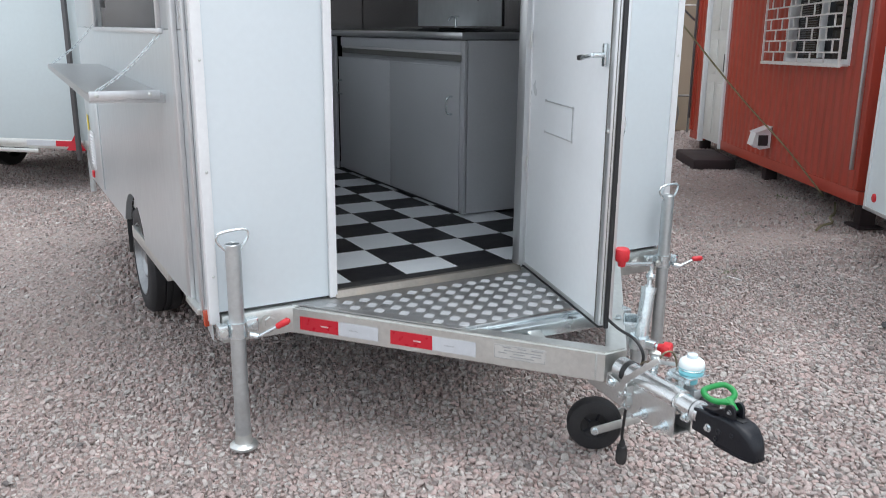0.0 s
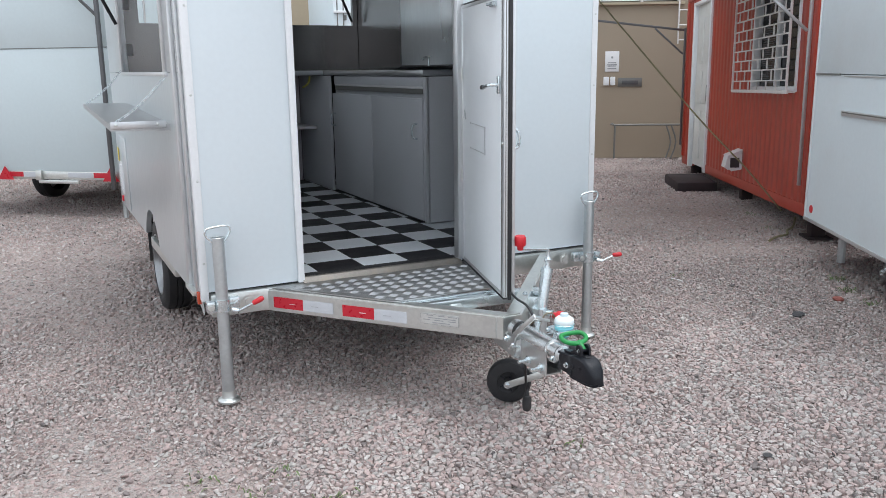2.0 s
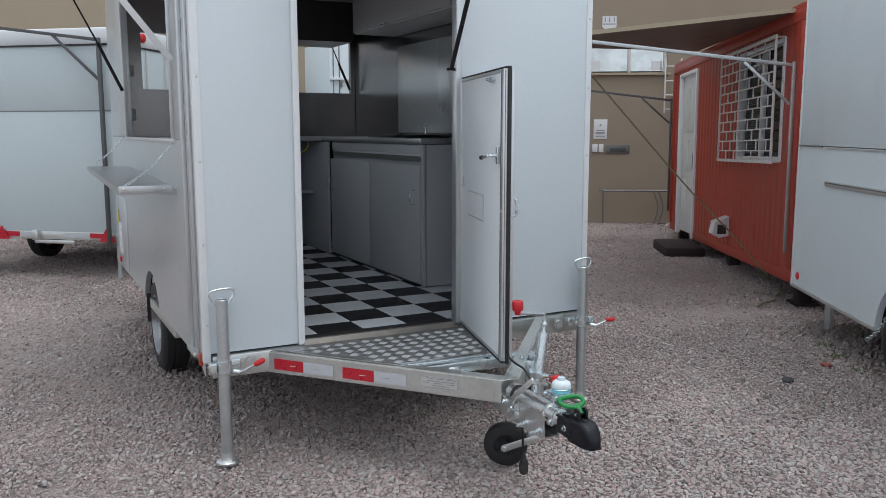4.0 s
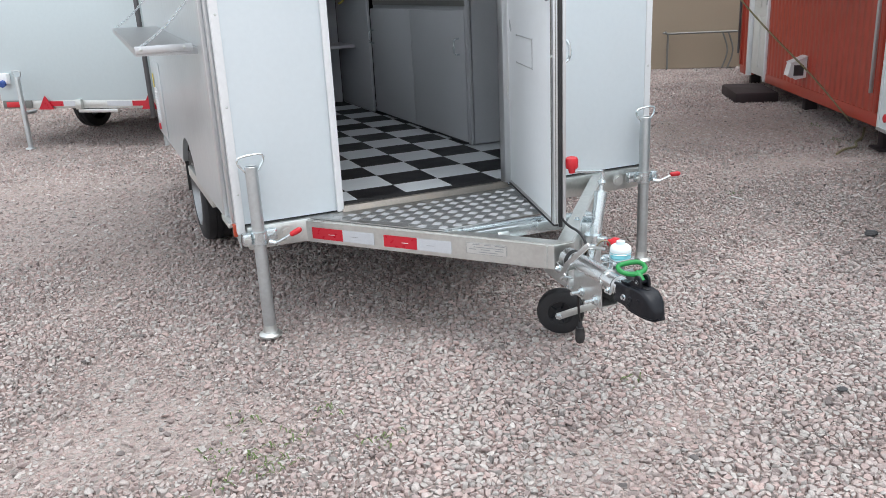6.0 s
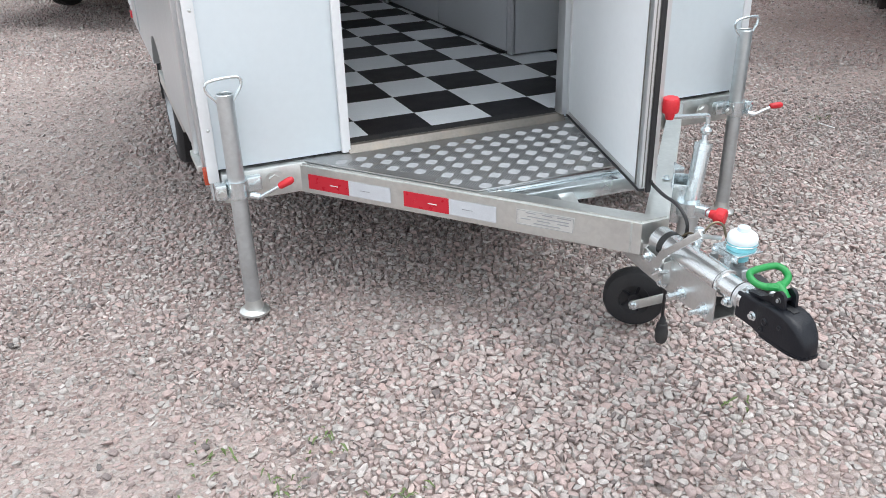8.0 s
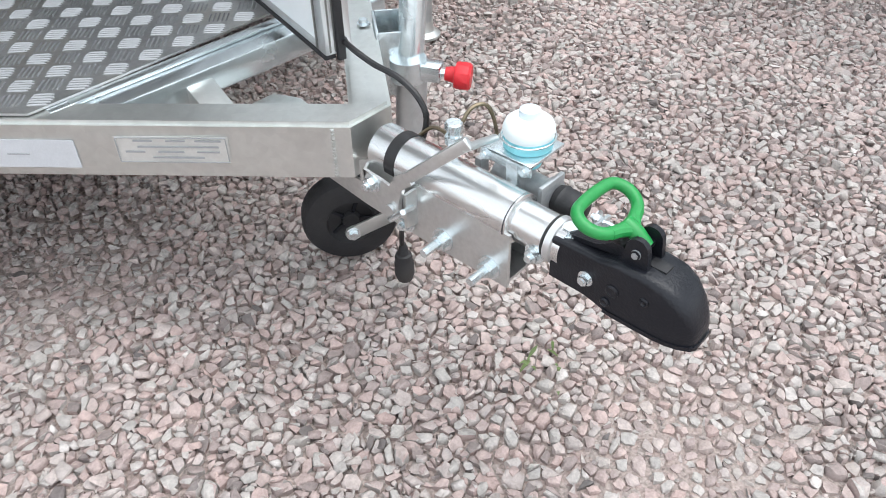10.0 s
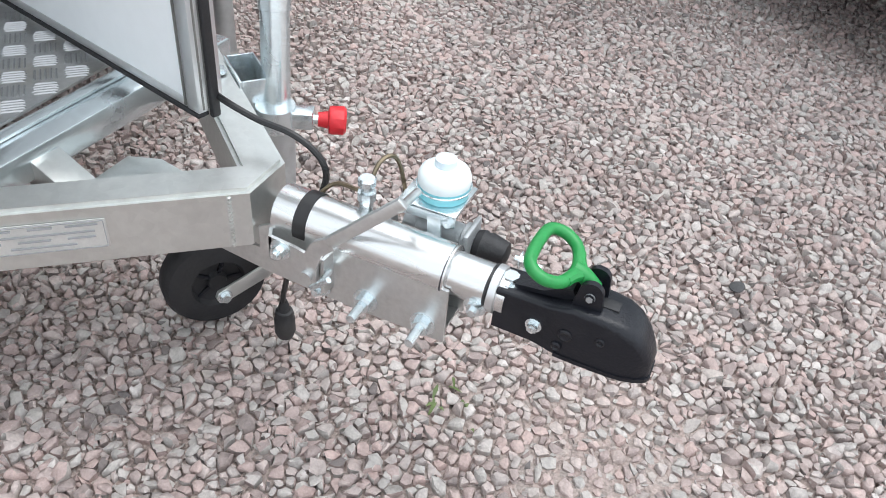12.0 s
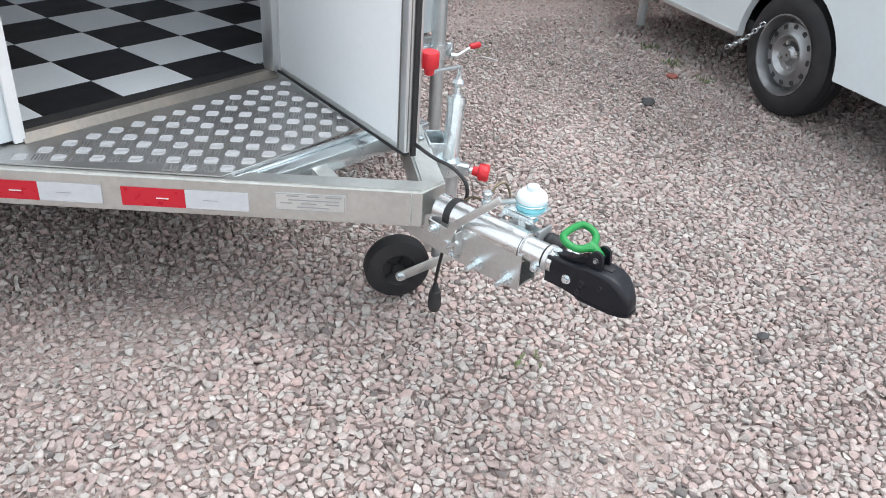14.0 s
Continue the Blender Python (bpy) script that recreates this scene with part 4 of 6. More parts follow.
made("latch_handle", ZINC_BLUE, door, "chrome lever latch", lever, DL - 0.055, 1.37)
made("grip", RUBBER, door, "", bar, (DL - 0.125, -0.05, 1.362), (DL - 0.15, -0.052, 1.358), 0.018, 0.016, 0.004)
bm = bmesh.new()
box(bm, (DL - 0.15, -0.005, D1 - 0.035), (0.085, 0.01, 0.02), 0.002)
rod(bm, (DL - 0.19, -0.016, D1 - 0.035), (DL - 0.1, -0.016, D1 - 0.035), 0.007, 10)
part("slide_bolt", bm, ZINC_BLUE, door, "small zinc slide bolt")
for z in (0.925, 1.41):
    bm = bmesh.new()
    rod(bm, (-0.004, -0.008, z - 0.04), (-0.004, -0.008, z + 0.04), 0.007, 10)
    box(bm, (0.018, -0.003, z), (0.03, 0.005, 0.06), 0.001)
    part("hinge", bm, ZINC, door, "steel hinge")
bm = bmesh.new()
for x0, z0, x1, z1 in ((0.2, 1.19, 0.46, 1.185), (0.46, 1.185, 0.46, 1.07), (0.46, 1.07, 0.2, 1.075)):
    bar(bm, (x0, -0.0015, z0), (x1, -0.0015, z1), 0.003, 0.003, 0, (0, 1, 0))
for x, z in ((0.2, 1.19), (0.46, 1.185), (0.46, 1.07), (0.2, 1.075)):
    lathe(bm, (x, 0, z), (x, -0.02, z), [(0, 0.005), (0.003, 0.004), (0.004, 0.001)], 8)
part("label_holder", bm, ALU, door, "thin clear label holder held by screws")
made("bolt_head", ZINC, door, "", lathe, (DL - 0.012, 0, 1.14), (DL - 0.012, -0.02, 1.14), [(0, 0.008), (0.004, 0.006), (0.006, 0.002)], 10)
made("pull_handle", ZINC_BLUE, door, "chrome bow handle outside", hose, [(0.66, DT, 1.2), (0.66, DT + 0.05, 1.185), (0.66, DT + 0.055, 1.12), (0.66, DT, 1.105)], 0.007, 8, 4)
# raised upper door and its strut
made("upper_door", WHITE, trailer, "white upper door raised on a gas strut", slab, [(OL, -0.02, TOP), (OR, -0.02, TOP), (OR, -0.72, 2.6), (OL, -0.72, 2.6)], (0, 0.01, 0.03))
bm = bmesh.new()
rod(bm, (0.19, -0.012, 1.77), (0.19, -0.19, 2.1), 0.011, 12)
rod(bm, (0.19, -0.19, 2.1), (0.19, -0.36, 2.46), 0.006, 10)
rod(bm, (0.215, -0.012, 1.77), (0.165, -0.012, 1.77), 0.006, 8)
part("gas_strut", bm, BLACK, trailer, "black gas strut of the upper door")


# ---- legs at the front corners ----
def corner_leg(x, y, swing, label):
    leg = new("corner_leg")
    leg.parent = trailer
    leg.matrix_basis = Matrix.Translation((x, y, 0))
    tagged(leg, label)
    bm = bmesh.new()
    lathe(bm, (0, 0, 0.03), (0, 0, 1), [(0, 0.0265), (0.712, 0.0265), (0.715, 0.024), (0.713, 0.0215), (0.66, 0.0215)], 24)
    part("tube", bm, ZINC_DULL, leg, "dull galvanised tube")
    made("foot_plate", ZINC, leg, "round pressed foot plate", lathe, (0, 0, 0.0), (0, 0, 1), [(0, 0.05), (0.008, 0.05), (0.014, 0.043), (0.018, 0.032), (0.03, 0.029), (0.05, 0.027)], 28)
    made("loop_handle", ZINC_BLUE, leg, "bent wire loop handle", hose, [(-0.022, 0, 0.72), (-0.028, 0, 0.728), (-0.05, 0.0, 0.755), (-0.043, 0, 0.783), (0.043, 0, 0.79), (0.052, 0, 0.765), (0.03, 0, 0.73), (0.023, 0, 0.72)], 0.005, 8, 4)
    bm = bmesh.new()
    lathe(bm, (0, 0, 0.415), (0, 0, 1), [(0, 0.028), (0, 0.034), (0.055, 0.034), (0.055, 0.028)], 24)
    box(bm, (-swing * 0.052, 0.0, 0.442), (0.035, 0.045, 0.05), 0.005)
    box(bm, (swing * 0.05, 0.028, 0.442), (0.06, 0.03, 0.05), 0.005)
    part("clamp", bm, ZINC_BLUE, leg, "zinc-plated clamp sleeve")
    made("bolt", ZINC, leg, "", bolt, (-0.052, -0.022, 0.442), (0, -1, 0), 0.01, 0.008)
    made("bolt", ZINC, leg, "", bolt, (swing * 0.125, 0.038, 0.435), (0, -1, 0), 0.02, 0.006)
    bm = bmesh.new()
    rod(bm, (0.035, -0.03, 0.425), (0.06, -0.045, 0.42), 0.011, 12)
    rod(bm, (0.06, -0.045, 0.42), (0.125, -0.06, 0.452 if swing > 0 else 0.445), 0.006, 10)
    lock = part("lock_lever", bm, ZINC_BLUE, leg, "zinc lock lever")
    a, b = (0.118, -0.059, 0.449), (0.165, -0.07, 0.472 if swing > 0 else 0.45)
    made("lever_grip", RED, lock, "red plastic grip", lathe, a, b, [(0, 0.007), (0.006, 0.011), (0.04, 0.0125), (0.05, 0.009), (0.053, 0.004)], 14)
    return leg


corner_leg(-0.972, -0.066, 1, "galvanised corner leg with loop handle and red lock grip")
corner_leg(0.962, -0.08, -1, "galvanised corner leg with loop handle beside the drawbar")


# ---- hitch ----
coupling = new("coupling")
coupling.parent = trailer
tagged(coupling, "galvanised overrun coupling with black ball head and green lever")
# box bracket under the nose, its cheeks welded to the tube, open at the front
bm = bmesh.new()
for x in (-0.0368, 0.0368):
    slab(bm, [(x, -0.80, 0.372), (x, -0.80, 0.345), (x, -0.90, 0.332), (x, -1.0, 0.325), (x, -1.182, 0.322), (x, -1.182, 0.416), (x, -0.915, 0.424), (x, -0.89, 0.41), (x, -0.89, 0.372)], (-0.005 if x > 0 else 0.005, 0, 0))
box(bm, (0, -1.1, 0.3235), (0.07, 0.15, 0.005), 0)
part("bracket", bm, PLATED, coupling, "zinc-plated bracket cheeks welded to the tube")
bm = bmesh.new()
lathe(bm, (0, -0.911, 0.427), (0, -1.5, 0.412), [(0.04, 0.032), (0.0, 0.033), (0.0, 0.0372), (0.262, 0.0372), (0.264, 0.033)], 40)
part("outer_tube", bm, TUBE, coupling, "bright drawn steel tube")
made("weld_ring", CHAR, coupling, "", lathe, (0, -1.168, 0.42), (0, -1.5, 0.412), [(0, 0.0374), (0.002, 0.0379), (0.005, 0.031)], 32)
made("inner_tube", TUBE, coupling, "sliding inner tube", lathe, (0, -1.165, 0.42), (0, -1.5, 0.412), [(0, 0.0305), (0.09, 0.0305)], 32)
made("tube_band", CABLE, coupling, "black rubber band", lathe, (0, -0.945, 0.426), (0, -1.5, 0.412), [(0, 0.0373), (0.001, 0.0388), (0.02, 0.0388), (0.021, 0.0373)], 32)
made("collar", CABLE, coupling, "", lathe, (0, -1.226, 0.418), (0, -1.5, 0.412), [(0, 0.0306), (0.001, 0.032), (0.004, 0.032), (0.005, 0.0306)], 32)
made("ring", ALU, coupling, "pale front ring", lathe, (0, -1.231, 0.418), (0, -1.5, 0.412), [(0, 0.031), (0.001, 0.0335), (0.011, 0.0335), (0.013, 0.03)], 32)
# through bolts
for y, z in ((-1.062, 0.347), (-1.15, 0.344)):
    made("through_bolt", ZINC_BLUE, coupling, "long zinc bolt with nut", bolt, (-0.0368, y, z), (-1, 0, 0), 0.0125, 0.012, 0.032)
for y, z in ((-0.937, 0.4), (-0.992, 0.345), (-1.219, 0.402)):
    made("bolt", ZINC_BLUE, coupling, "", bolt, (-0.054 if y > -0.95 else -0.04 if y > -1.2 else -0.028, y, z), (-1, 0, 0), 0.0105, 0.01, 0.008)
bm = bmesh.new()
slab(bm, [(-0.054, -0.918, 0.416), (-0.054, -0.918, 0.386), (-0.054, -0.975, 0.366), (-0.054, -1.002, 0.362), (-0.054, -1.002, 0.402), (-0.054, -0.96, 0.412)], (0.005, 0, 0))
slab(bm, [(-0.054, -0.918, 0.416), (-0.054, -0.918, 0.386), (-0.03, -0.905, 0.386), (-0.03, -0.905, 0.416)], (0, -0.005, 0))
slab(bm, [(-0.056, -1.002, 0.35), (-0.036, -1.006, 0.35), (-0.036, -1.006, 0.414), (-0.056, -1.002, 0.41)], (0, -0.005, 0))
part("side_bracket", bm, PLATED, coupling, "folded side bracket")
# actuating lever
bm = bmesh.new()
slab(bm, [(-0.064, -0.975, 0.37), (-0.064, -0.998, 0.368), (-0.064, -1.0, 0.4), (-0.064, -1.008, 0.424), (-0.064, -1.028, 0.442), (-0.064, -1.02, 0.46), (-0.064, -0.994, 0.442), (-0.064, -0.978, 0.412)], (0.008, 0, 0))
bar(bm, (-0.06, -1.016, 0.447), (-0.04, -1.113, 0.537), 0.011, 0.018, 0.003)
rod(bm, (-0.045, -1.11, 0.53), (0.03, -1.1, 0.505), 0.006, 10)
rod(bm, (-0.07, -0.985, 0.38), (-0.05, -0.985, 0.38), 0.009, 14)
part("brake_lever", bm, PLATED, coupling, "bent flat brake lever")
bm = bmesh.new()
rod(bm, (-0.046, -1.01, 0.385), (-0.09, -1.02, 0.40), 0.0045, 8)
rod(bm, (-0.088, -1.006, 0.386), (-0.089, -1.034, 0.413), 0.0045, 8)
part("t_pin", bm, ZINC_BLUE, coupling, "")
# ball head
bm = bmesh.new()


def head_ring(y, w, z0, z1, r):
    """A rounded section of the head at y."""
    pts = []
    for cx, cz, a0 in ((w - r, z1 - r, 0), (-w + r, z1 - r, 90), (-w, z0, 180), (w, z0, 270)):
        if a0 < 180:
            for k in range(5):
                a = radians(a0 + 22.5 * k)
                pts.append((cx + r * math.cos(a), y, cz + r * math.sin(a)))
        else:
            pts.append((cx, y, cz))
    return [bm.verts.new(p) for p in pts]


secs = [(-1.243, 0.0265, 0.377, 0.441, 0.005), (-1.298, 0.0265, 0.375, 0.442, 0.005), (-1.314, 0.029, 0.374, 0.444, 0.006), (-1.332, 0.0325, 0.373, 0.451, 0.007), (-1.345, 0.0335, 0.372, 0.455, 0.008), (-1.38, 0.034, 0.372, 0.456, 0.01),
        (-1.404, 0.034, 0.372, 0.454, 0.013), (-1.422, 0.0325, 0.372, 0.446, 0.016), (-1.438, 0.028, 0.372, 0.43, 0.017), (-1.449, 0.021, 0.373, 0.411, 0.015), (-1.4535, 0.014, 0.374, 0.399, 0.01)]
rings = [head_ring(*q) for q in secs]
for a, b in zip(rings, rings[1:]):
    for k in range(len(a)):
        bm.faces.new((a[k], a[(k + 1) % len(a)], b[(k + 1) % len(a)], b[k]))
bm.faces.new(list(reversed(rings[0])))
bm.faces.new(rings[-1])
# rolled lower rim
rim = [(w + 0.0018, y - (0.002 if y < -1.44 else 0)) for y, w, *_ in secs[3:]]
slab(bm, [(-w, y, 0.3705) for w, y in rim] + [(w, y, 0.3705) for w, y in reversed(rim)], (0, 0, 0.006))
head = part("ball_head", bm, BLACK, coupling, "black enamelled ball coupling head")
# saddle on the neck, and the lugs that carry the lever
bm = bmesh.new()
slab(bm, [(-0.012, -1.262, 0.44), (-0.012, -1.262, 0.447), (-0.012, -1.3, 0.452), (-0.012, -1.322, 0.466), (-0.012, -1.336, 0.468), (-0.012, -1.345, 0.452)], (0.024, 0, 0))
part("saddle", bm, BLACK, head)
for x in (-0.0205, 0.0125):
    bm = bmesh.new()
    edge = [(x, -1.338, 0.45)] + [(x, -1.359 + 0.0155 * math.cos(a), 0.479 + 0.0155 * math.sin(a)) for a in (k * math.pi / 8 for k in range(9))] + [(x, -1.377, 0.452)]
    slab(bm, edge, (0.008, 0, 0))
    part("lug", bm, BLACK, head)
made("slot", RUBBER, head, "dark slot between the lugs", box, (0, -1.383, 0.4555), (0.018, 0.026, 0.004), 0.001)
made("head_bolt", ZINC_BLUE, coupling, "bright zinc bolt", bolt, (-0.0265, -1.299, 0.404), (-1, 0, 0), 0.0075, 0.008, 0.003)
made("head_bolt", ZINC_BLUE, coupling, "bright zinc bolt", bolt, (-0.002, -1.253, 0.441), (0, 0, 1), 0.011, 0.007)
for y, z, r in ((-1.334, 0.389, 0.007), (-1.386, 0.421, 0.0065), (-1.342, 0.412, 0.0095)):
    made("rivet", BLACK, coupling, "", lathe, (-0.0315, y, z), (-0.07, y, z), [(0, r), (0.0035, r), (0.005, r * 0.7), (0.0035, r * 0.4)], 14)
made("pivot_pin", BLACK, coupling, "", rod, (-0.024, -1.359, 0.473), (0.024, -1.359, 0.473), 0.0065, 12)
made("pivot_pin", CAST, coupling, "", bolt, (-0.0205, -1.359, 0.473), (-1, 0, 0), 0.0045, 0.003)
# green release lever: a loop on a stem, leaning back over the tube
bm = bmesh.new()
C, U, V = Vector((0.0, -1.345, 0.487)), Vector((1, 0, 0)), Vector((0, 0.94, 0.342)).normalized()
loop = [(0.0, 0.014), (-0.016, 0.016), (-0.036, 0.024), (-0.0465, 0.038), (-0.0475, 0.054), (-0.038, 0.067), (-0.016, 0.071), (0.016, 0.071), (0.038, 0.067), (0.0475, 0.054), (0.0465, 0.038), (0.036, 0.024), (0.016, 0.016)]
hose(bm, [C + U * u + V * v for u, v in loop], 0.0082, 12, 4, True)
hose(bm, [C + V * 0.018, C + V * 0.004, C + Vector((0, -0.008, -0.008)), C + Vector((0, -0.014, -0.014))], 0.0108, 12, 4)
for q in (-1, 1):
    hose(bm, [C + V * 0.004, C + U * q * 0.014 + V * 0.014, C + U * q * 0.03 + V * 0.02], 0.0085, 10, 3)
part("release_lever", bm, GREEN, coupling, "green plastic release handle")
# master cylinder with reservoir on the far side of the tube
CX = 0.09
bm = bmesh.new()
lathe(bm, (CX, -1.06, 0.405), (CX, -1.5, 0.40), [(0, 0.012), (0.0, 0.017), (0.02, 0.017), (0.022, 0.021), (0.09, 0.021), (0.092, 0.026), (0.105, 0.026), (0.106, 0.018)], 20)
rod(bm, (CX, -1.113, 0.41), (CX, -1.113, 0.44), 0.014, 14)
box(bm, (CX - 0.02, -1.045, 0.41), (0.02, 0.012, 0.045), 0.002)
box(bm, (CX - 0.012, -1.166, 0.405), (0.055, 0.008, 0.07), 0.002)
part("master_cylinder", bm, CAST, coupling, "grey cast brake cylinder")
made("boot", RUBBER, coupling, "black rubber boot", lathe, (CX, -1.17, 0.403), (CX, -1.5, 0.39), [(0, 0.021), (0.01, 0.024), (0.015, 0.022), (0.022, 0.0235), (0.038, 0.02), (0.047, 0.018), (0.05, 0.01)], 20)
bm = bmesh.new()
rod(bm, (CX, -1.23, 0.401), (CX, -1.27, 0.398), 0.005, 10)
bolt(bm, (CX, -1.238, 0.40), (0, -1, 0), 0.009, 0.007)
slab(bm, [(0.03, -1.256, 0.40), (0.095, -1.25, 0.385), (0.098, -1.25, 0.41), (0.03, -1.256, 0.425)], (0, -0.005, 0))
part("push_rod", bm, ZINC_BLUE, coupling, "zinc push rod and tab")
made("reservoir", FLUID, coupling, "reservoir full of blue fluid", lathe, (CX, -1.113, 0.437), (CX, -1.113, 1), [(0, 0.016), (0.003, 0.021), (0.03, 0.0225), (0.032, 0.032), (0.036, 0.036), (0.053, 0.0365)], 28)
made("reservoir_top", MILK, coupling, "milky white screw top", lathe, (CX, -1.113, 0.49), (CX, -1.113, 1), [(0, 0.0367), (0.003, 0.0375), (0.011, 0.0375), (0.019, 0.0345), (0.025, 0.027), (0.028, 0.017)], 28)
made("reservoir_cap", CLEAR_CAP, coupling, "pale blue cap", lathe, (CX, -1.113, 0.5165), (CX, -1.113, 1), [(0, 0.0155), (0.012, 0.015), (0.014, 0.0115)], 20)
bm = bmesh.new()
box(bm, (CX - 0.004, -1.107, 0.468), (0.08, 0.088, 0.005), 0.001)
box(bm, (CX - 0.042, -1.107, 0.461), (0.004, 0.088, 0.018), 0)
bar(bm, (CX - 0.044, -1.12, 0.462), (CX - 0.055, -1.13, 0.412), 0.02, 0.004, 0, (1, 0, 0))
for y in (-1.072, -1.142):
    bolt(bm, (CX - 0.044, y, 0.46), (-1, 0, 0), 0.006, 0.006, 0.004)
part("reservoir_bracket", bm, ZINC_BLUE, coupling, "folded zinc bracket")
made("hose_clip", ZINC_BLUE, coupling, "thin wire clip", hose, [(CX + 0.04 * math.cos(a), -1.113 + 0.039 * math.sin(a), 0.487) for a in (k * 0.628 for k in range(10))], 0.0015, 6, 2, True)
bm = bmesh.new()
lathe(bm, (0.03, -1.025, 0.445), (0.03, -1.025, 1), [(0, 0.010), (0.02, 0.010), (0.021, 0.0135), (0.034, 0.0135), (0.035, 0.009), (0.045, 0.009), (0.0455, 0.0135), (0.054, 0.0135), (0.056, 0.011)], 8)
part("damper_valve", bm, ZINC_BLUE, coupling, "small zinc fitting with white cap")
bm = bmesh.new()
hose(bm, [(0.03, -0.93, 0.42), (0.05, -0.96, 0.455), (0.04, -1.0, 0.468), (0.035, -1.02, 0.47)], 0.0032, 6, 5)
hose(bm, [(0.04, -1.02, 0.47), (0.065, -1.025, 0.505), (0.09, -1.035, 0.505), (0.1, -1.045, 0.47), (0.09, -1.06, 0.42)], 0.0032, 6, 5)
part("brake_pipe", bm, BRASS, coupling, "thin copper brake pipe")

# jockey wheel on the far beam
jockey = new("jockey_wheel")
jockey.parent = trailer
tagged(jockey, "galvanised jockey wheel with red knobs and black tyre")
JX, JY = 0.214, -0.755
bm = bmesh.new()
lathe(bm, (JX - 0.012, JY - 0.004, 0.14), (JX + 0.014, JY + 0.006, 0.42), [(0, 0.024), (0.0, 0.0285), (0.28, 0.0285), (0.282, 0.023)], 24)
part("outer_tube", bm, ZINC_DULL, jockey, "dull outer tube")
made("inner_tube", ZINC_BLUE, jockey, "bright upper tube", lathe, (0.229, -0.746, 0.42), (0.269, -0.727, 0.61), [(0, 0.024), (0.165, 0.024), (0.166, 0.0265), (0.185, 0.0265), (0.187, 0.014), (0.193, 0.014)], 24)
bm = bmesh.new()
rod(bm, (0.267, -0.728, 0.6), (0.275, -0.724, 0.655), 0.009, 12)
lathe(bm, (0.271, -0.726, 0.625), (0.279, -0.722, 0.68), [(0, 0.008), (0.004, 0.014), (0.012, 0.017), (0.02, 0.014), (0.024, 0.008)], 14)
hose(bm, [(0.275, -0.724, 0.65), (0.277, -0.724, 0.672), (0.27, -0.726, 0.682), (0.23, -0.731, 0.688), (0.122, -0.748, 0.704)], 0.0065, 8, 4)
crank = part("crank", bm, ZINC_BLUE, jockey, "bent crank rod")
made("crank_knob", RED, crank, "red plastic crank knob", lathe, (0.12, -0.748, 0.7), (0.116, -0.752, 0.76), [(0, 0.012), (0.018, 0.015), (0.02, 0.023), (0.026, 0.0245), (0.054, 0.0245), (0.06, 0.021)], 10)
bm = bmesh.new()
lathe(bm, (JX, JY, 0.40), (JX, JY, 1), [(0, 0.0287), (0.0, 0.033), (0.04, 0.033), (0.04, 0.0287)], 24)
bar(bm, (JX - 0.008, JY + 0.02, 0.42), (0.24, -0.812, 0.42), 0.034, 0.03, 0.003)
rod(bm, (0.236, -0.812, 0.42), (0.242, -0.822, 0.42), 0.008, 10)
part("clamp_block", bm, ZINC_BLUE, jockey, "pale zinc clamp block")
made("clamp_knob", RED, jockey, "red plastic clamp knob", lathe, (0.24, -0.82, 0.42), (0.27, -0.87, 0.416), [(0, 0.006), (0.0, 0.012), (0.016, 0.015), (0.018, 0.023), (0.022, 0.0245), (0.042, 0.0245), (0.046, 0.021)], 10)
bm = bmesh.new()
mm = frame_at(0.236, -0.688, 0.637, 0.77)
for c, s in (((0, 0.0245, 0.42), (0.1, 0.005, 0.122)), ((0, -0.0245, 0.42), (0.1, 0.005, 0.122)), ((0.0475, 0, 0.42), (0.005, 0.044, 0.122)), ((-0.0475, 0, 0.42), (0.005, 0.044, 0.122))):
    box(bm, c, s, 0.001, mm)
box(bm, (-0.005, 0.034, 0.44), (0.07, 0.014, 0.06), 0.002, mm)
bolt(bm, mm @ Vector((0.0, 0.045, 0.478)), (0, 0, 1), 0.008, 0.008)
part("mount_channel", bm, ZINC_BLUE, jockey, "zinc channel on the beam")
bm = bmesh.new()
lathe(bm, (0.122, -0.66, 0.097), (0.093, -0.70, 0.097), [(-0.03, 0.05), (-0.03, 0.075), (-0.026, 0.09), (-0.014, 0.097), (0.014, 0.097), (0.026, 0.09), (0.03, 0.075), (0.03, 0.05), (0.018, 0.045), (0.014, 0.02), (0.024, 0.016)], 36)
tyre = part("tyre", bm, TYRE, jockey, "solid black rubber tyre")
bm = bmesh.new()
for i in range(5):
    t = i * 1.2566
    m, _ = axes((0.122, -0.66, 0.097), (0.093, -0.70, 0.097))
    box(bm, (0.034, 0, 0.016), (0.036, 0.008, 0.008), 0.001, m @ Matrix.Rotation(t, 4, "Z"))
part("spoke", bm, BLACK, tyre, "")
bm = bmesh.new()
for o in (0.0, 1.0):
    p0, p1 = Vector((0.083, -0.712, 0.1)), Vector((0.203, -0.80, 0.158))
    off = Vector((0.05, 0.07, 0)) * o
    bar(bm, p0 + off, p1 + off, 0.006, 0.03, 0.002)
    rod(bm, p0 + off + Vector((-0.002, -0.003, 0)), p0 + off + Vector((0.002, 0.003, 0)), 0.016, 8)
part("fork", bm, ZINC, jockey, "flat steel wheel fork")
bm = bmesh.new()
bolt(bm, (0.081, -0.715, 0.1), (-0.59, -0.81, 0), 0.009, 0.008)
part("axle_bolt", bm, ZINC_BLUE, jockey, "")
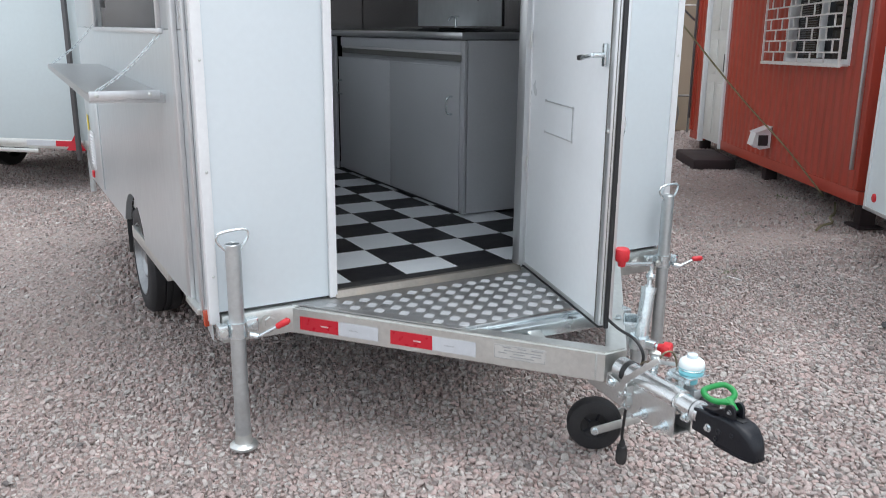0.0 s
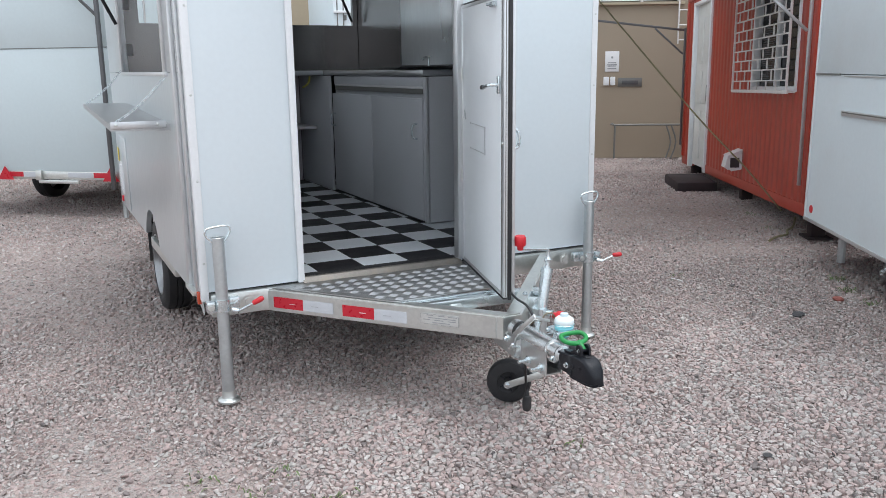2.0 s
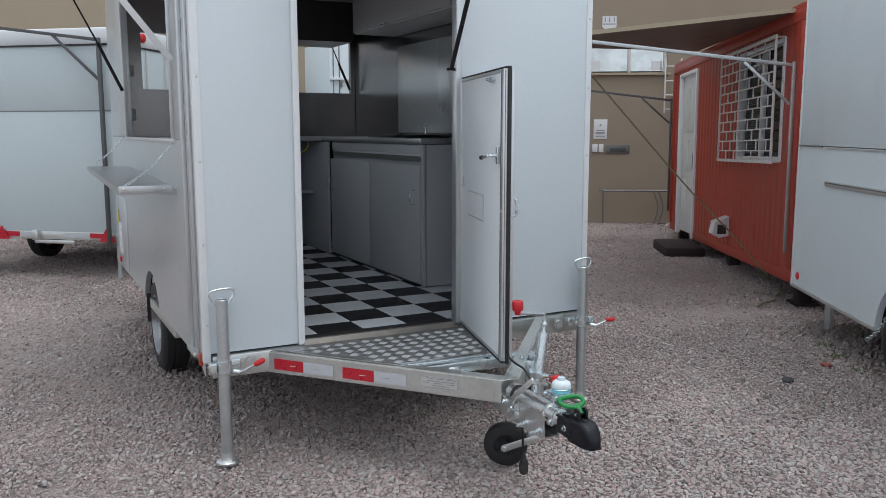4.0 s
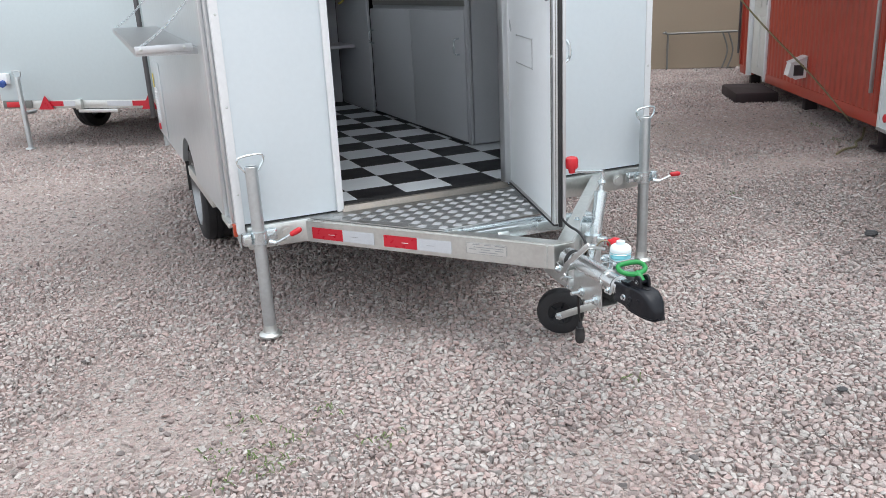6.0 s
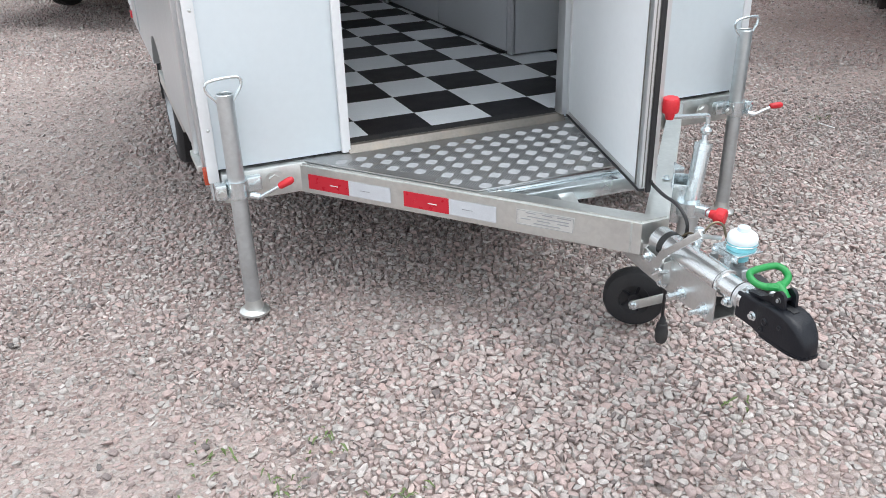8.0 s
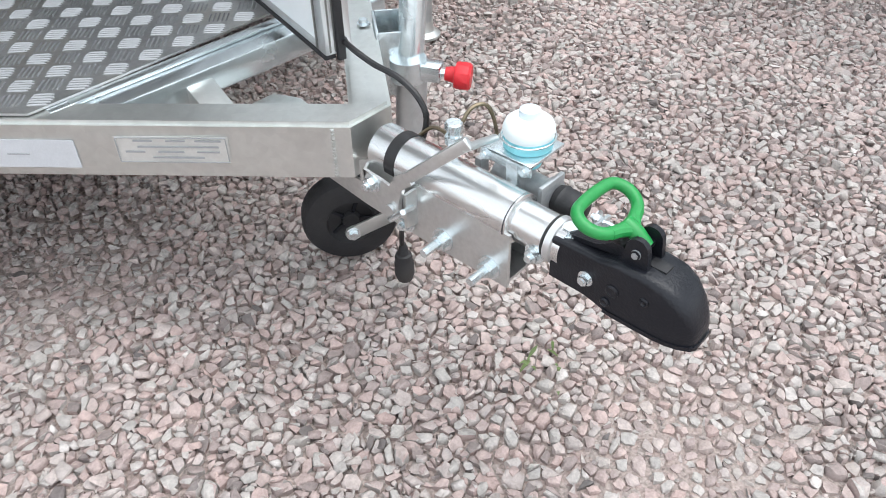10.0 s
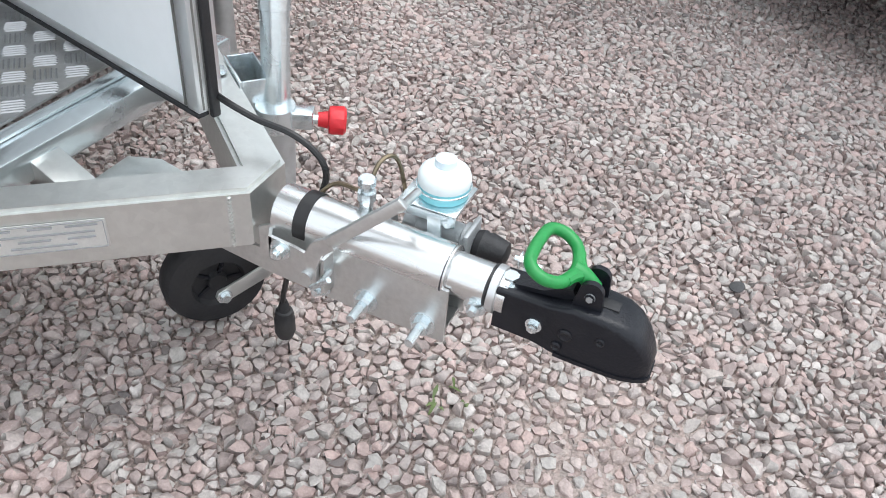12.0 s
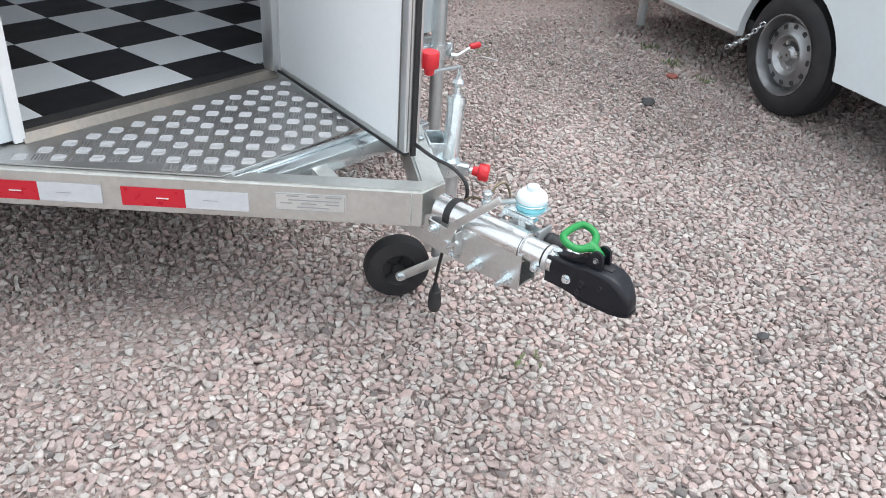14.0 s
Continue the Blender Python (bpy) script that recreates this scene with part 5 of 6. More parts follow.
# electric lead and plug
made("lead", CABLE, trailer, "black electric lead", hose, [(0.12, -0.70, 0.50), (0.065, -0.77, 0.526), (0.06, -0.83, 0.515), (0.06, -0.885, 0.51), (0.06, -0.925, 0.492), (0.06, -0.943, 0.46), (0.058, -0.93, 0.41), (0.06, -0.90, 0.35), (0.08, -0.86, 0.24), (0.108, -0.822, 0.13), (0.116, -0.816, 0.1)], 0.005, 8, 6)
made("plug", RUBBER, trailer, "hanging black seven-pin plug", lathe, (0.116, -0.816, 0.108), (0.118, -0.814, 0), [(0, 0.006), (0.01, 0.009), (0.024, 0.011), (0.026, 0.0155), (0.034, 0.0175), (0.041, 0.0165), (0.046, 0.019), (0.076, 0.0195), (0.09, 0.015), (0.094, 0.009)], 18)

# ---- inside the trailer ----
counter = thing("kitchen_cabinet", Matrix.Identity(4), "grey laminate cabinet run under the worktop", "cabinet")
CF, CY0, CY1, CT = 0.468, 0.87, 2.52, 1.39
made("carcass", CABINET, counter, "grey cabinet body", box, ((CF + 0.96) / 2 + 0.01, (CY0 + CY1) / 2, (FL + 0.01 + CT) / 2), (0.96 - CF - 0.02, CY1 - CY0, CT - FL - 0.012), 0.002)
made("face_frame", CABINET, counter, "", box, (CF + 0.004, CY0 + 0.018, (FL + CT) / 2 + 0.003), (0.016, 0.036, CT - FL - 0.01), 0.002)
made("face_frame", CABINET, counter, "", box, (CF + 0.004, (CY0 + CY1) / 2, CT - 0.032), (0.016, CY1 - CY0 - 0.08, 0.054), 0.002)
made("plinth", CHAR, counter, "dark plinth line", box, (CF + 0.006, (CY0 + CY1) / 2, FL + 0.012), (0.01, CY1 - CY0 - 0.05, 0.014))
made("finger_rail", LINING, counter, "pale finger rail", box, (CF - 0.003, (CY0 + CY1) / 2 - 0.02, CT - 0.066), (0.012, CY1 - CY0 - 0.1, 0.012), 0.002)
# a dark strip colours in the shade under the finger rail
made("groove_shade", GREY_BOX, counter, "dark strip put in for the shade of the finger rail's groove", box, (CF - 0.002, (CY0 + CY1) / 2 - 0.02, CT - 0.088), (0.01, CY1 - CY0 - 0.1, 0.03))
for y0, y1, hy in ((CY0 + 0.04, CY0 + 0.85, CY0 + 0.11), (CY0 + 0.856, CY1 - 0.01, CY1 - 0.06)):
    leaf = made("cabinet_door", CABINET, counter, "flat grey cabinet door", box, (CF, (y0 + y1) / 2, (FL + 0.02 + CT - 0.13) / 2), (0.018, y1 - y0, CT - 0.13 - FL - 0.02), 0.002)
    made("handle", ZINC_BLUE, leaf, "chrome bow handle", hose, [(CF - 0.009, hy, 1.11), (CF - 0.04, hy, 1.1), (CF - 0.042, hy, 1.03), (CF - 0.009, hy, 1.02)], 0.0055, 8, 4)
top = thing("worktop", Matrix.Identity(4), "brushed steel worktop with a thin front lip", "worktop")
made("slab", STEEL, top, "", box, ((CF + 0.975) / 2 - 0.01, (CY0 + L) / 2 - 0.03, CT + 0.02), (0.975 - CF + 0.02, L - CY0 - 0.06, 0.035), 0.004)
made("slab", STEEL, top, "", box, (-0.26, 2.98, CT + 0.02), (1.42, 0.6, 0.035), 0.004)
hob = made("hob", GLASS_TOP, None, "", box, (0.66, 1.5, CT + 0.049), (0.34, 0.62, 0.022), 0.004)
tagged(hob, "black glass hob lid lying on the steel worktop", "hob")
tap = thing("tap", Matrix.Identity(4), "slim steel tap standing on the worktop", "tap")
made("spout", ZINC_BLUE, tap, "", hose, [(0.9, 1.72, CT + 0.035), (0.9, 1.72, CT + 0.1), (0.895, 1.72, CT + 0.12), (0.86, 1.72, CT + 0.118), (0.85, 1.72, CT + 0.1)], 0.007, 8, 4)
made("lever", ZINC_BLUE, tap, "", rod, (0.9, 1.75, CT + 0.125), (0.9, 1.69, CT + 0.125), 0.006, 8)
gas = made("gas_hose", DULL_YELLOW, None, "", hose, [(0.36, 2.75, CT - 0.005), (0.35, 2.75, CT - 0.05), (0.33, 2.76, CT - 0.075), (0.31, 2.78, CT - 0.09)], 0.008, 8, 4)
tagged(gas, "short yellow gas hose hanging under the worktop", "hose")
bench = thing("rear_shelf_unit", Matrix.Identity(4), "grey open shelf unit under the rear counter", "shelf")
made("divider", CABINET, bench, "", box, (0.455, 2.93, (FL + CT) / 2 + 0.002), (0.02, 0.78, CT - FL - 0.006), 0.002)
made("divider", CABINET, bench, "", box, (-0.94, 2.93, (FL + CT) / 2 + 0.002), (0.02, 0.7, CT - FL - 0.006), 0.002)
made("back", CABINET, bench, "", box, (-0.25, 3.28, (FL + CT) / 2 + 0.002), (1.36, 0.012, CT - FL - 0.006))
made("shelf_board", LINING, bench, "pale shelf board", box, (-0.24, 3.06, 0.98), (1.36, 0.4, 0.022), 0.002)
splash = made("wall_panel", SHEET, None, "", box, (0.978, 1.85, 1.79), (0.008, 1.02, 0.66), 0.002)
tagged(splash, "bright steel splash panel on the side wall", "panel")
cup = thing("wall_cupboard", Matrix.Identity(4), "pale grey wall cupboard over the worktop", "cabinet")
made("carcass", LINING, cup, "", box, (0.8, 1.595, 2.345), (0.34, 1.59, 0.29), 0.003)
made("cupboard_door", CABINET, cup, "flat pale door", box, (0.622, 1.595, 2.347), (0.016, 1.58, 0.28), 0.002)
made("handle", ZINC_BLUE, cup, "", hose, [(0.614, 1.75, 2.215), (0.59, 1.75, 2.21), (0.59, 1.83, 2.21), (0.614, 1.83, 2.215)], 0.005, 8, 4)
hood = made("cooker_hood", CHAR, None, "", slab, [(0.0, 2.75, 2.18), (0.75, 2.75, 2.18), (0.85, 2.75, 2.49), (-0.1, 2.75, 2.49)], (0, 0.5, 0))
tagged(hood, "dark painted cooker hood under the ceiling", "hood")
for y, z in ((3.316, 1.6), (3.316, 1.94)):
    s = made("wall_socket", TRIM, None, "", box, (-0.9, y - 0.014, z), (0.075, 0.012, 0.09), 0.004)
    tagged(s, "white plastic socket plate on the rear lining", "socket", "rear wall sockets")

# ---- neighbouring trailer with a wheel ----
RT = frame_at(3.564, 0.708, -0.5288, -0.8488)
side_trailer = thing("parked_trailer", RT, "white panelled trailer parked beside the container", "trailer")
RL, RW, RB, RH = 3.9, 2.0, 0.282, 2.6
HX = 1.824


def parked_side(bm):
    r = 0.353
    a0 = math.asin((RB - 0.28) / r)
    pts = [(0, 0, RB)]
    for k in range(17):
        a = math.pi - a0 - (math.pi - 2 * a0) * k / 16
        pts.append((HX + r * math.cos(a), 0, 0.28 + r * math.sin(a)))
    pts += [(RL, 0, RB), (RL, 0, 1.36), (0, 0, 1.36)]
    slab(bm, pts, (0, 0.04, 0))


made("side_panel", WHITE_FAR, side_trailer, "white lower side cut round the wheel", parked_side)
made("side_panel", WHITE_FAR, side_trailer, "white upper side", box, (RL / 2, 0.02, (1.366 + RH) / 2), (RL, 0.04, RH - 1.366), 0.003)
made("end_panel", WHITE_FAR, side_trailer, "", box, (0.02, RW / 2 + 0.02, (RB + RH) / 2), (0.04, RW - 0.05, RH - RB), 0.003)
made("end_panel", WHITE_FAR, side_trailer, "", box, (RL - 0.02, RW / 2 + 0.02, (RB + RH) / 2), (0.04, RW - 0.05, RH - RB), 0.003)
made("side_panel", WHITE_FAR, side_trailer, "", box, (RL / 2, RW - 0.01, (RB + RH) / 2), (RL, 0.04, RH - RB), 0.003)
made("roof", WHITE_FAR, side_trailer, "", box, (RL / 2, RW / 2, RH + 0.03), (RL + 0.04, RW + 0.06, 0.06), 0.01)
made("subfloor", CHAR, side_trailer, "", box, (RL / 2, RW / 2, RB + 0.06), (RL - 0.1, RW - 0.1, 0.05))
made("corner_trim", TRIM, side_trailer, "white corner angle", box, (0.012, -0.004, (RB + RH) / 2), (0.03, 0.008, RH - RB), 0.002)
made("bottom_trim", ALU, side_trailer, "aluminium bottom edge", box, ((HX - 0.34) / 2, -0.004, RB + 0.012), (HX - 0.36, 0.008, 0.024), 0.002)
made("joint_strip", GREY_BOX, side_trailer, "thin grey panel joint", box, (0.25, -0.005, 1.362), (0.46, 0.01, 0.012), 0.002)
made("joint_strip", ALU, side_trailer, "", box, (2.2, -0.004, 1.352), (3.3, 0.008, 0.01), 0.002)
made("pull_rail", ALU, side_trailer, "grooved aluminium hatch rail", box, (2.2, -0.008, 1.11), (3.25, 0.016, 0.035), 0.004)
# dark strip for the shade in the hatch rail's groove
made("groove_shade", GREY_BOX, side_trailer, "", box, (2.2, -0.0165, 1.116), (3.2, 0.003, 0.008))
made("side_lamp", RED, side_trailer, "round red reflector", lathe, (0.13, 0, 0.38), (0.13, -0.1, 0.38), [(0, 0.03), (0.006, 0.029), (0.01, 0.022)], 20)
wheel(side_trailer, (HX, 0.09, 0.288), (0, -1, 0), 0.288, 0.165)
made("wheel_arch", RUBBER, side_trailer, "black wheel arch liner", box, (HX, 0.25, 0.5), (0.62, 0.16, 0.2), 0.01)
made("wheel_chain", ZINC_BLUE, side_trailer, "steel chain through the rim", chain, (HX - 0.13, -0.03, 0.41), (HX - 0.37, -0.03, 0.22), 11, 0.02, 0.004)
for x, y in ((0.237, 0.204), (0.3, 1.7), (3.5, 0.3), (3.5, 1.7)):
    made("stand_leg", ZINC_DULL, side_trailer, "galvanised stand leg", rod, (x, y, 0.0), (x, y, RB + 0.05), 0.03, 8)

# ---- trailer standing behind on the other side ----
LT = frame_at(-0.804, 5.032, -0.7718, 0.6358)
back_trailer = thing("parked_trailer", LT, "white box trailer with red and white rear markings", "trailer")
BW, BL, BB, BH = 1.965, 3.6, 0.465, 2.296
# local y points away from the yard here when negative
made("rear_panel", WHITE_DIMMED, back_trailer, "white rear wall", box, (BW / 2, -0.02, (BB + 1.667) / 2), (BW, 0.04, 1.667 - BB), 0.003)
made("rear_panel", WHITE_DIMMED, back_trailer, "", box, (BW / 2, -0.02, (1.673 + BH) / 2), (BW, 0.04, BH - 1.673), 0.003)
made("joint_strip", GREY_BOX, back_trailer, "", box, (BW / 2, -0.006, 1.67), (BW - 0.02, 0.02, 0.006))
made("side_panel", WHITE_DIMMED, back_trailer, "", box, (0.02, -BL / 2 - 0.02, (BB + BH) / 2), (0.04, BL - 0.05, BH - BB), 0.003)
made("side_panel", WHITE_DIMMED, back_trailer, "", box, (BW - 0.02, -BL / 2 - 0.02, (BB + BH) / 2), (0.04, BL - 0.05, BH - BB), 0.003)
made("front_panel", WHITE_DIMMED, back_trailer, "", box, (BW / 2, -BL, (BB + BH) / 2), (BW, 0.04, BH - BB), 0.003)
made("roof_edge", CHAR, back_trailer, "dark roof edge", box, (BW / 2, -BL / 2, BH + 0.008), (BW + 0.02, BL + 0.03, 0.016))
made("roof", TRIM, back_trailer, "white raised roof", box, (BW / 2, -BL / 2 - 0.1, BH + 0.11), (BW - 0.1, BL - 0.2, 0.18), 0.03)
made("subfloor", CHAR, back_trailer, "", box, (BW / 2, -BL / 2, BB + 0.03), (BW - 0.1, BL - 0.1, 0.05))
made("bumper_rail", ZINC, back_trailer, "galvanised rear rail", box, (BW / 2, -0.03, 0.425), (BW, 0.05, 0.085), 0.005)
for x, w, m_ in ((0.3, 0.2, RED_TAPE), (0.55, 0.28, WHITE_TAPE), (1.13, 0.16, WHITE_TAPE), (1.29, 0.16, RED_TAPE)):
    made("reflective_tape", m_, back_trailer, "red reflective film" if m_ is RED_TAPE else "white reflective film", box, (x, -0.003, 0.43), (w, 0.004, 0.05))
for x in (0.2, 1.413):
    made("triangle_reflector", RED_TAPE, back_trailer, "red triangle reflector", slab, [(x - 0.09, 0.004, 0.375), (x + 0.09, 0.004, 0.375), (x, 0.004, 0.51)], (0, 0.012, 0))
made("step_bar", ZINC, back_trailer, "", box, (0.8, 0.0, 0.36), (0.46, 0.03, 0.035), 0.004)
made("clamp", ZINC, back_trailer, "", box, (1.013, 0.01, 0.425), (0.07, 0.04, 0.1), 0.006)
for x in (0.135, BW - 0.135):
    wheel(back_trailer, (x, -1.2, 0.27), (1 if x > 1 else -1, 0, 0), 0.27, 0.165)
for y in (-0.5, -0.86, -0.98, -1.4, -2.0):
    made("joint_strip", ALU, back_trailer, "upright side joint", box, (-0.004, y, (BB + BH) / 2), (0.012, 0.03, BH - BB - 0.02), 0.002)
made("side_lamp", RED, back_trailer, "round red side lamp", lathe, (0.05, -0.55, BH + 0.12), (-0.3, -0.55, BH + 0.12), [(0, 0.05), (0.02, 0.045), (0.03, 0.03)], 18)
made("stand_leg", ZINC_DULL, back_trailer, "galvanised stand leg", rod, (0.13, -0.08, 0.0), (0.13, -0.08, 0.4), 0.025, 8)
made("lamp_frame", GREY_BOX, back_trailer, "grey rear lamp frame", box, (1.77, -0.002, 0.425), (0.36, 0.01, 0.08), 0.003)
made("lamp_panel", RED, back_trailer, "red rear lamp lens", box, (1.8, 0.006, 0.425), (0.2, 0.01, 0.055), 0.004)
made("lamp_lens", TRIM, back_trailer, "white lamp lens", box, (1.7, 0.006, 0.425), (0.05, 0.01, 0.03), 0.004)
bm = bmesh.new()
lathe(bm, (1.565, 0.16, 0), (1.565, 0.16, 1), [(0, 0.05), (0.012, 0.045), (0.016, 0.025), (0.70, 0.025), (0.72, 0.022)], 18)
rod(bm, (1.565, 0.16, 0.36), (1.565, 0.0, 0.36), 0.02, 10)
hose(bm, [(1.535, 0.16, 0.71), (1.515, 0.16, 0.77), (1.61, 0.16, 0.78), (1.595, 0.16, 0.71)], 0.006, 8, 3)
part("corner_leg", bm, ZINC_DULL, back_trailer, "galvanised corner leg")
bm = bmesh.new()
box(bm, (1.84, 0.03, 0.69), (0.1, 0.06, 0.11), 0.012)
part("power_inlet", bm, TRIM, back_trailer, "white power inlet")
made("inlet_cap", BLUE, back_trailer, "blue socket cap", lathe, (1.84, 0.05, 0.65), (1.84, 0.12, 0.63), [(0, 0.034), (0.04, 0.036), (0.045, 0.03)], 8)

# strut seen in the rear window
bm = bmesh.new()
rod(bm, (0.93, L - 0.06, 1.83), (0.86, L + 0.02, 2.06), 0.011, 10)
rod(bm, (0.86, L + 0.02, 2.06), (0.81, L + 0.08, 2.24), 0.005, 8)
part("gas_strut", bm, BLACK, trailer, "black gas strut of the rear window")

# ---- orange container cabin ----
CT_M = frame_at(3.9, 0.98, 0.5169, 0.8561) @ Matrix.Rotation(radians(1.3), 4, "Y")   # the yard falls away under its far end
cabin = thing("container_cabin", CT_M, "orange corrugated container cabin on low blocks", "cabin")
KL, KB, KH, KD = 4.85, 0.22, 2.45, 2.4
WX0, WX1, WZ0, WZ1 = 0.42, 1.74, 1.215, 2.275
GX0, GX1 = 0.42, 2.1        # the grille reaches past the window
DX0, DX1, DZ0, DZ1 = 3.48, 4.44, 0.22, 2.31


def corrugated(bm, x0, x1, z0, z1, y=0.0, depth=0.006, pitch=0.14):
    """A wall sheet with upright trapezoid ribs."""
    xs = []
    k = math.floor(x0 / pitch)
    while k * pitch < x1:
        for o, d in ((0.0, 0), (0.42, 0), (0.52, 1), (0.9, 1)):
            x = (k + o) * pitch
            if x0 < x < x1:
                xs.append((x, d))
        k += 1
    first = xs[0][1] if xs else 0
    xs = [(x0, first)] + xs + [(x1, xs[-1][1] if xs else 0)]
    lo = [bm.verts.new((x, y - depth * d, z0)) for x, d in xs]
    hi = [bm.verts.new((x, y - depth * d, z1)) for x, d in xs]
    lb = [bm.verts.new((x, y - depth * d - 0.01, z0)) for x, d in xs]
    hb = [bm.verts.new((x, y - depth * d - 0.01, z1)) for x, d in xs]
    for i in range(len(xs) - 1):
        bm.faces.new((lo[i + 1], lo[i], hi[i], hi[i + 1]))
        bm.faces.new((lb[i], lb[i + 1], hb[i + 1], hb[i]))
        bm.faces.new((lo[i], lo[i + 1], lb[i + 1], lb[i]))
        bm.faces.new((hi[i + 1], hi[i], hb[i], hb[i + 1]))


for x0, x1, z0, z1 in ((0.05, DX0, KB + 0.1, WZ0), (0.05, WX0, WZ0, WZ1), (WX1, DX0, WZ0, WZ1), (0.05, DX0, WZ1, KH - 0.1), (DX0, DX1, DZ1, KH - 0.1), (DX1, KL - 0.05, KB + 0.1, KH - 0.1)):
    made("wall_sheet", ORANGE, cabin, "orange corrugated steel sheet", corrugated, x0, x1, z0, z1)
for c, s in (((KL / 2 - (KL - DX0) / 2, -0.0425, KB + 0.05), (DX0, 0.09, 0.1)), (((DX1 + KL) / 2, -0.0425, KB + 0.05), (KL - DX1, 0.09, 0.1)), ((KL / 2, -0.03, KH - 0.05), (KL, 0.09, 0.1)), ((0.035, -0.03, (KB + KH) / 2), (0.07, 0.1, KH - KB - 0.21)), ((KL - 0.035, -0.03, (KB + KH) / 2), (0.07, 0.1, KH - KB - 0.21))):
    made("frame_rail", ORANGE, cabin, "orange frame rail", box, c, s, 0.006)
made("end_wall", ORANGE, cabin, "", box, (0.02, -KD / 2 - 0.06, (KB + KH) / 2), (0.04, KD - 0.1, KH - KB), 0.004)
made("end_wall", ORANGE, cabin, "", box, (KL - 0.02, -KD / 2 - 0.06, (KB + KH) / 2), (0.04, KD - 0.1, KH - KB), 0.004)
made("back_wall", ORANGE, cabin, "", box, (KL / 2, -KD, (KB + KH) / 2), (KL, 0.04, KH - KB), 0.004)
made("roof", ORANGE, cabin, "", box, (KL / 2, -KD / 2, KH + 0.02), (KL, KD + 0.02, 0.04), 0.004)
made("inner_lining", LINING, cabin, "", box, (KL / 2, -0.5, KH / 2 + 0.1), (KL - 0.2, 0.02, KH - KB - 0.2))
for x, y in ((0.28, -0.2), (0.2, -2.2), (KL - 0.2, -0.15), (KL - 0.2, -2.2), (2.4, -0.2)):
    made("block", STEP, cabin, "support block", box, (x, y, KB / 2), (0.11, 0.12, KB - 0.004), 0.008)
    made("block_foot", STEP, cabin, "flat foot of the support", box, (x, y, 0.01), (0.24, 0.2, 0.02), 0.004)
# door
cd = made("door", WOOD_W, cabin, "white panelled entrance door", box, ((DX0 + DX1) / 2, -0.05, (DZ0 + DZ1) / 2), (DX1 - DX0 - 0.13, 0.04, DZ1 - DZ0 - 0.07), 0.003)
for a, b in ((0.35, 0.95), (1.05, 1.45), (1.55, 2.1)):
    for q in (-0.19, 0.19):
        made("door_field", WOOD_W, cd, "", box, ((DX0 + DX1) / 2 + q, -0.026, (a + b) / 2), (0.28, 0.012, b - a), 0.005)
made("door_handle", CHAR, cd, "dark lever handle", box, (DX0 + 0.13, -0.012, 1.18), (0.04, 0.04, 0.2), 0.006)
for c, s in (((DX0 + 0.03, -0.01, (DZ0 + DZ1) / 2), (0.06, 0.06, DZ1 - DZ0)), ((DX1 - 0.03, -0.01, (DZ0 + DZ1) / 2), (0.06, 0.06, DZ1 - DZ0)), (((DX0 + DX1) / 2, -0.01, DZ1 - 0.02), (DX1 - DX0 - 0.12, 0.058, 0.04))):
    made("door_frame", TRIM, cabin, "white door frame", box, c, s, 0.003)
# window with a brick-pattern grille
for c, s in (((WX0 + 0.018, -0.03, (WZ0 + WZ1) / 2), (0.036, 0.08, WZ1 - WZ0)), ((WX1 - 0.018, -0.03, (WZ0 + WZ1) / 2), (0.036, 0.08, WZ1 - WZ0)), (((WX0 + WX1) / 2, -0.03, WZ0 + 0.025), (WX1 - WX0 - 0.072, 0.078, 0.04)), (((WX0 + WX1) / 2, -0.03, WZ1 - 0.025), (WX1 - WX0 - 0.072, 0.078, 0.04)), (((WX0 + WX1) / 2, -0.04, (WZ0 + WZ1) / 2), (0.03, 0.05, WZ1 - WZ0 - 0.1))):
    made("window_frame", TRIM, cabin, "white window frame", box, c, s, 0.003)
made("pane", PANE, cabin, "dark window glass", box, ((WX0 + WX1) / 2, -0.07, (WZ0 + WZ1) / 2), (WX1 - WX0 - 0.1, 0.006, WZ1 - WZ0 - 0.08))
grille = made("window_grille", GRILLE, cabin, "white welded grille in a brick pattern", box, ((GX0 + GX1) / 2, 0.085, WZ0 - 0.0), (GX1 - GX0 + 0.06, 0.02, 0.03), 0.003)
for c, s in (((GX0 - 0.01, 0.085, (WZ0 + WZ1) / 2), (0.022, 0.018, WZ1 - WZ0 - 0.03)), ((GX1 + 0.01, 0.085, (WZ0 + WZ1) / 2), (0.022, 0.018, WZ1 - WZ0 - 0.03)), (((GX0 + GX1) / 2, 0.085, WZ1), (GX1 - GX0 + 0.06, 0.02, 0.03))):
    made("grille_frame", GRILLE, grille, "", box, c, s, 0.002)
hb = bmesh.new()
box(hb, (0, 0, 0), (GX1 - GX0, 0.01, 0.012))
h_me = bpy.data.meshes.new("grille_rail")
hb.to_mesh(h_me)
hb.free()
h_me.materials.append(GRILLE)
ROWS_G = 11
dz = (WZ1 - WZ0) / ROWS_G
vb = bmesh.new()
box(vb, (0, 0, 0), (0.014, 0.01, dz - 0.012))
v_me = bpy.data.meshes.new("grille_stub")
vb.to_mesh(v_me)
vb.free()
v_me.materials.append(GRILLE)
for i in range(1, ROWS_G):
    piece("grille_rail", h_me, grille, Matrix.Translation(((GX0 + GX1) / 2, 0.085, WZ0 + dz * i)))
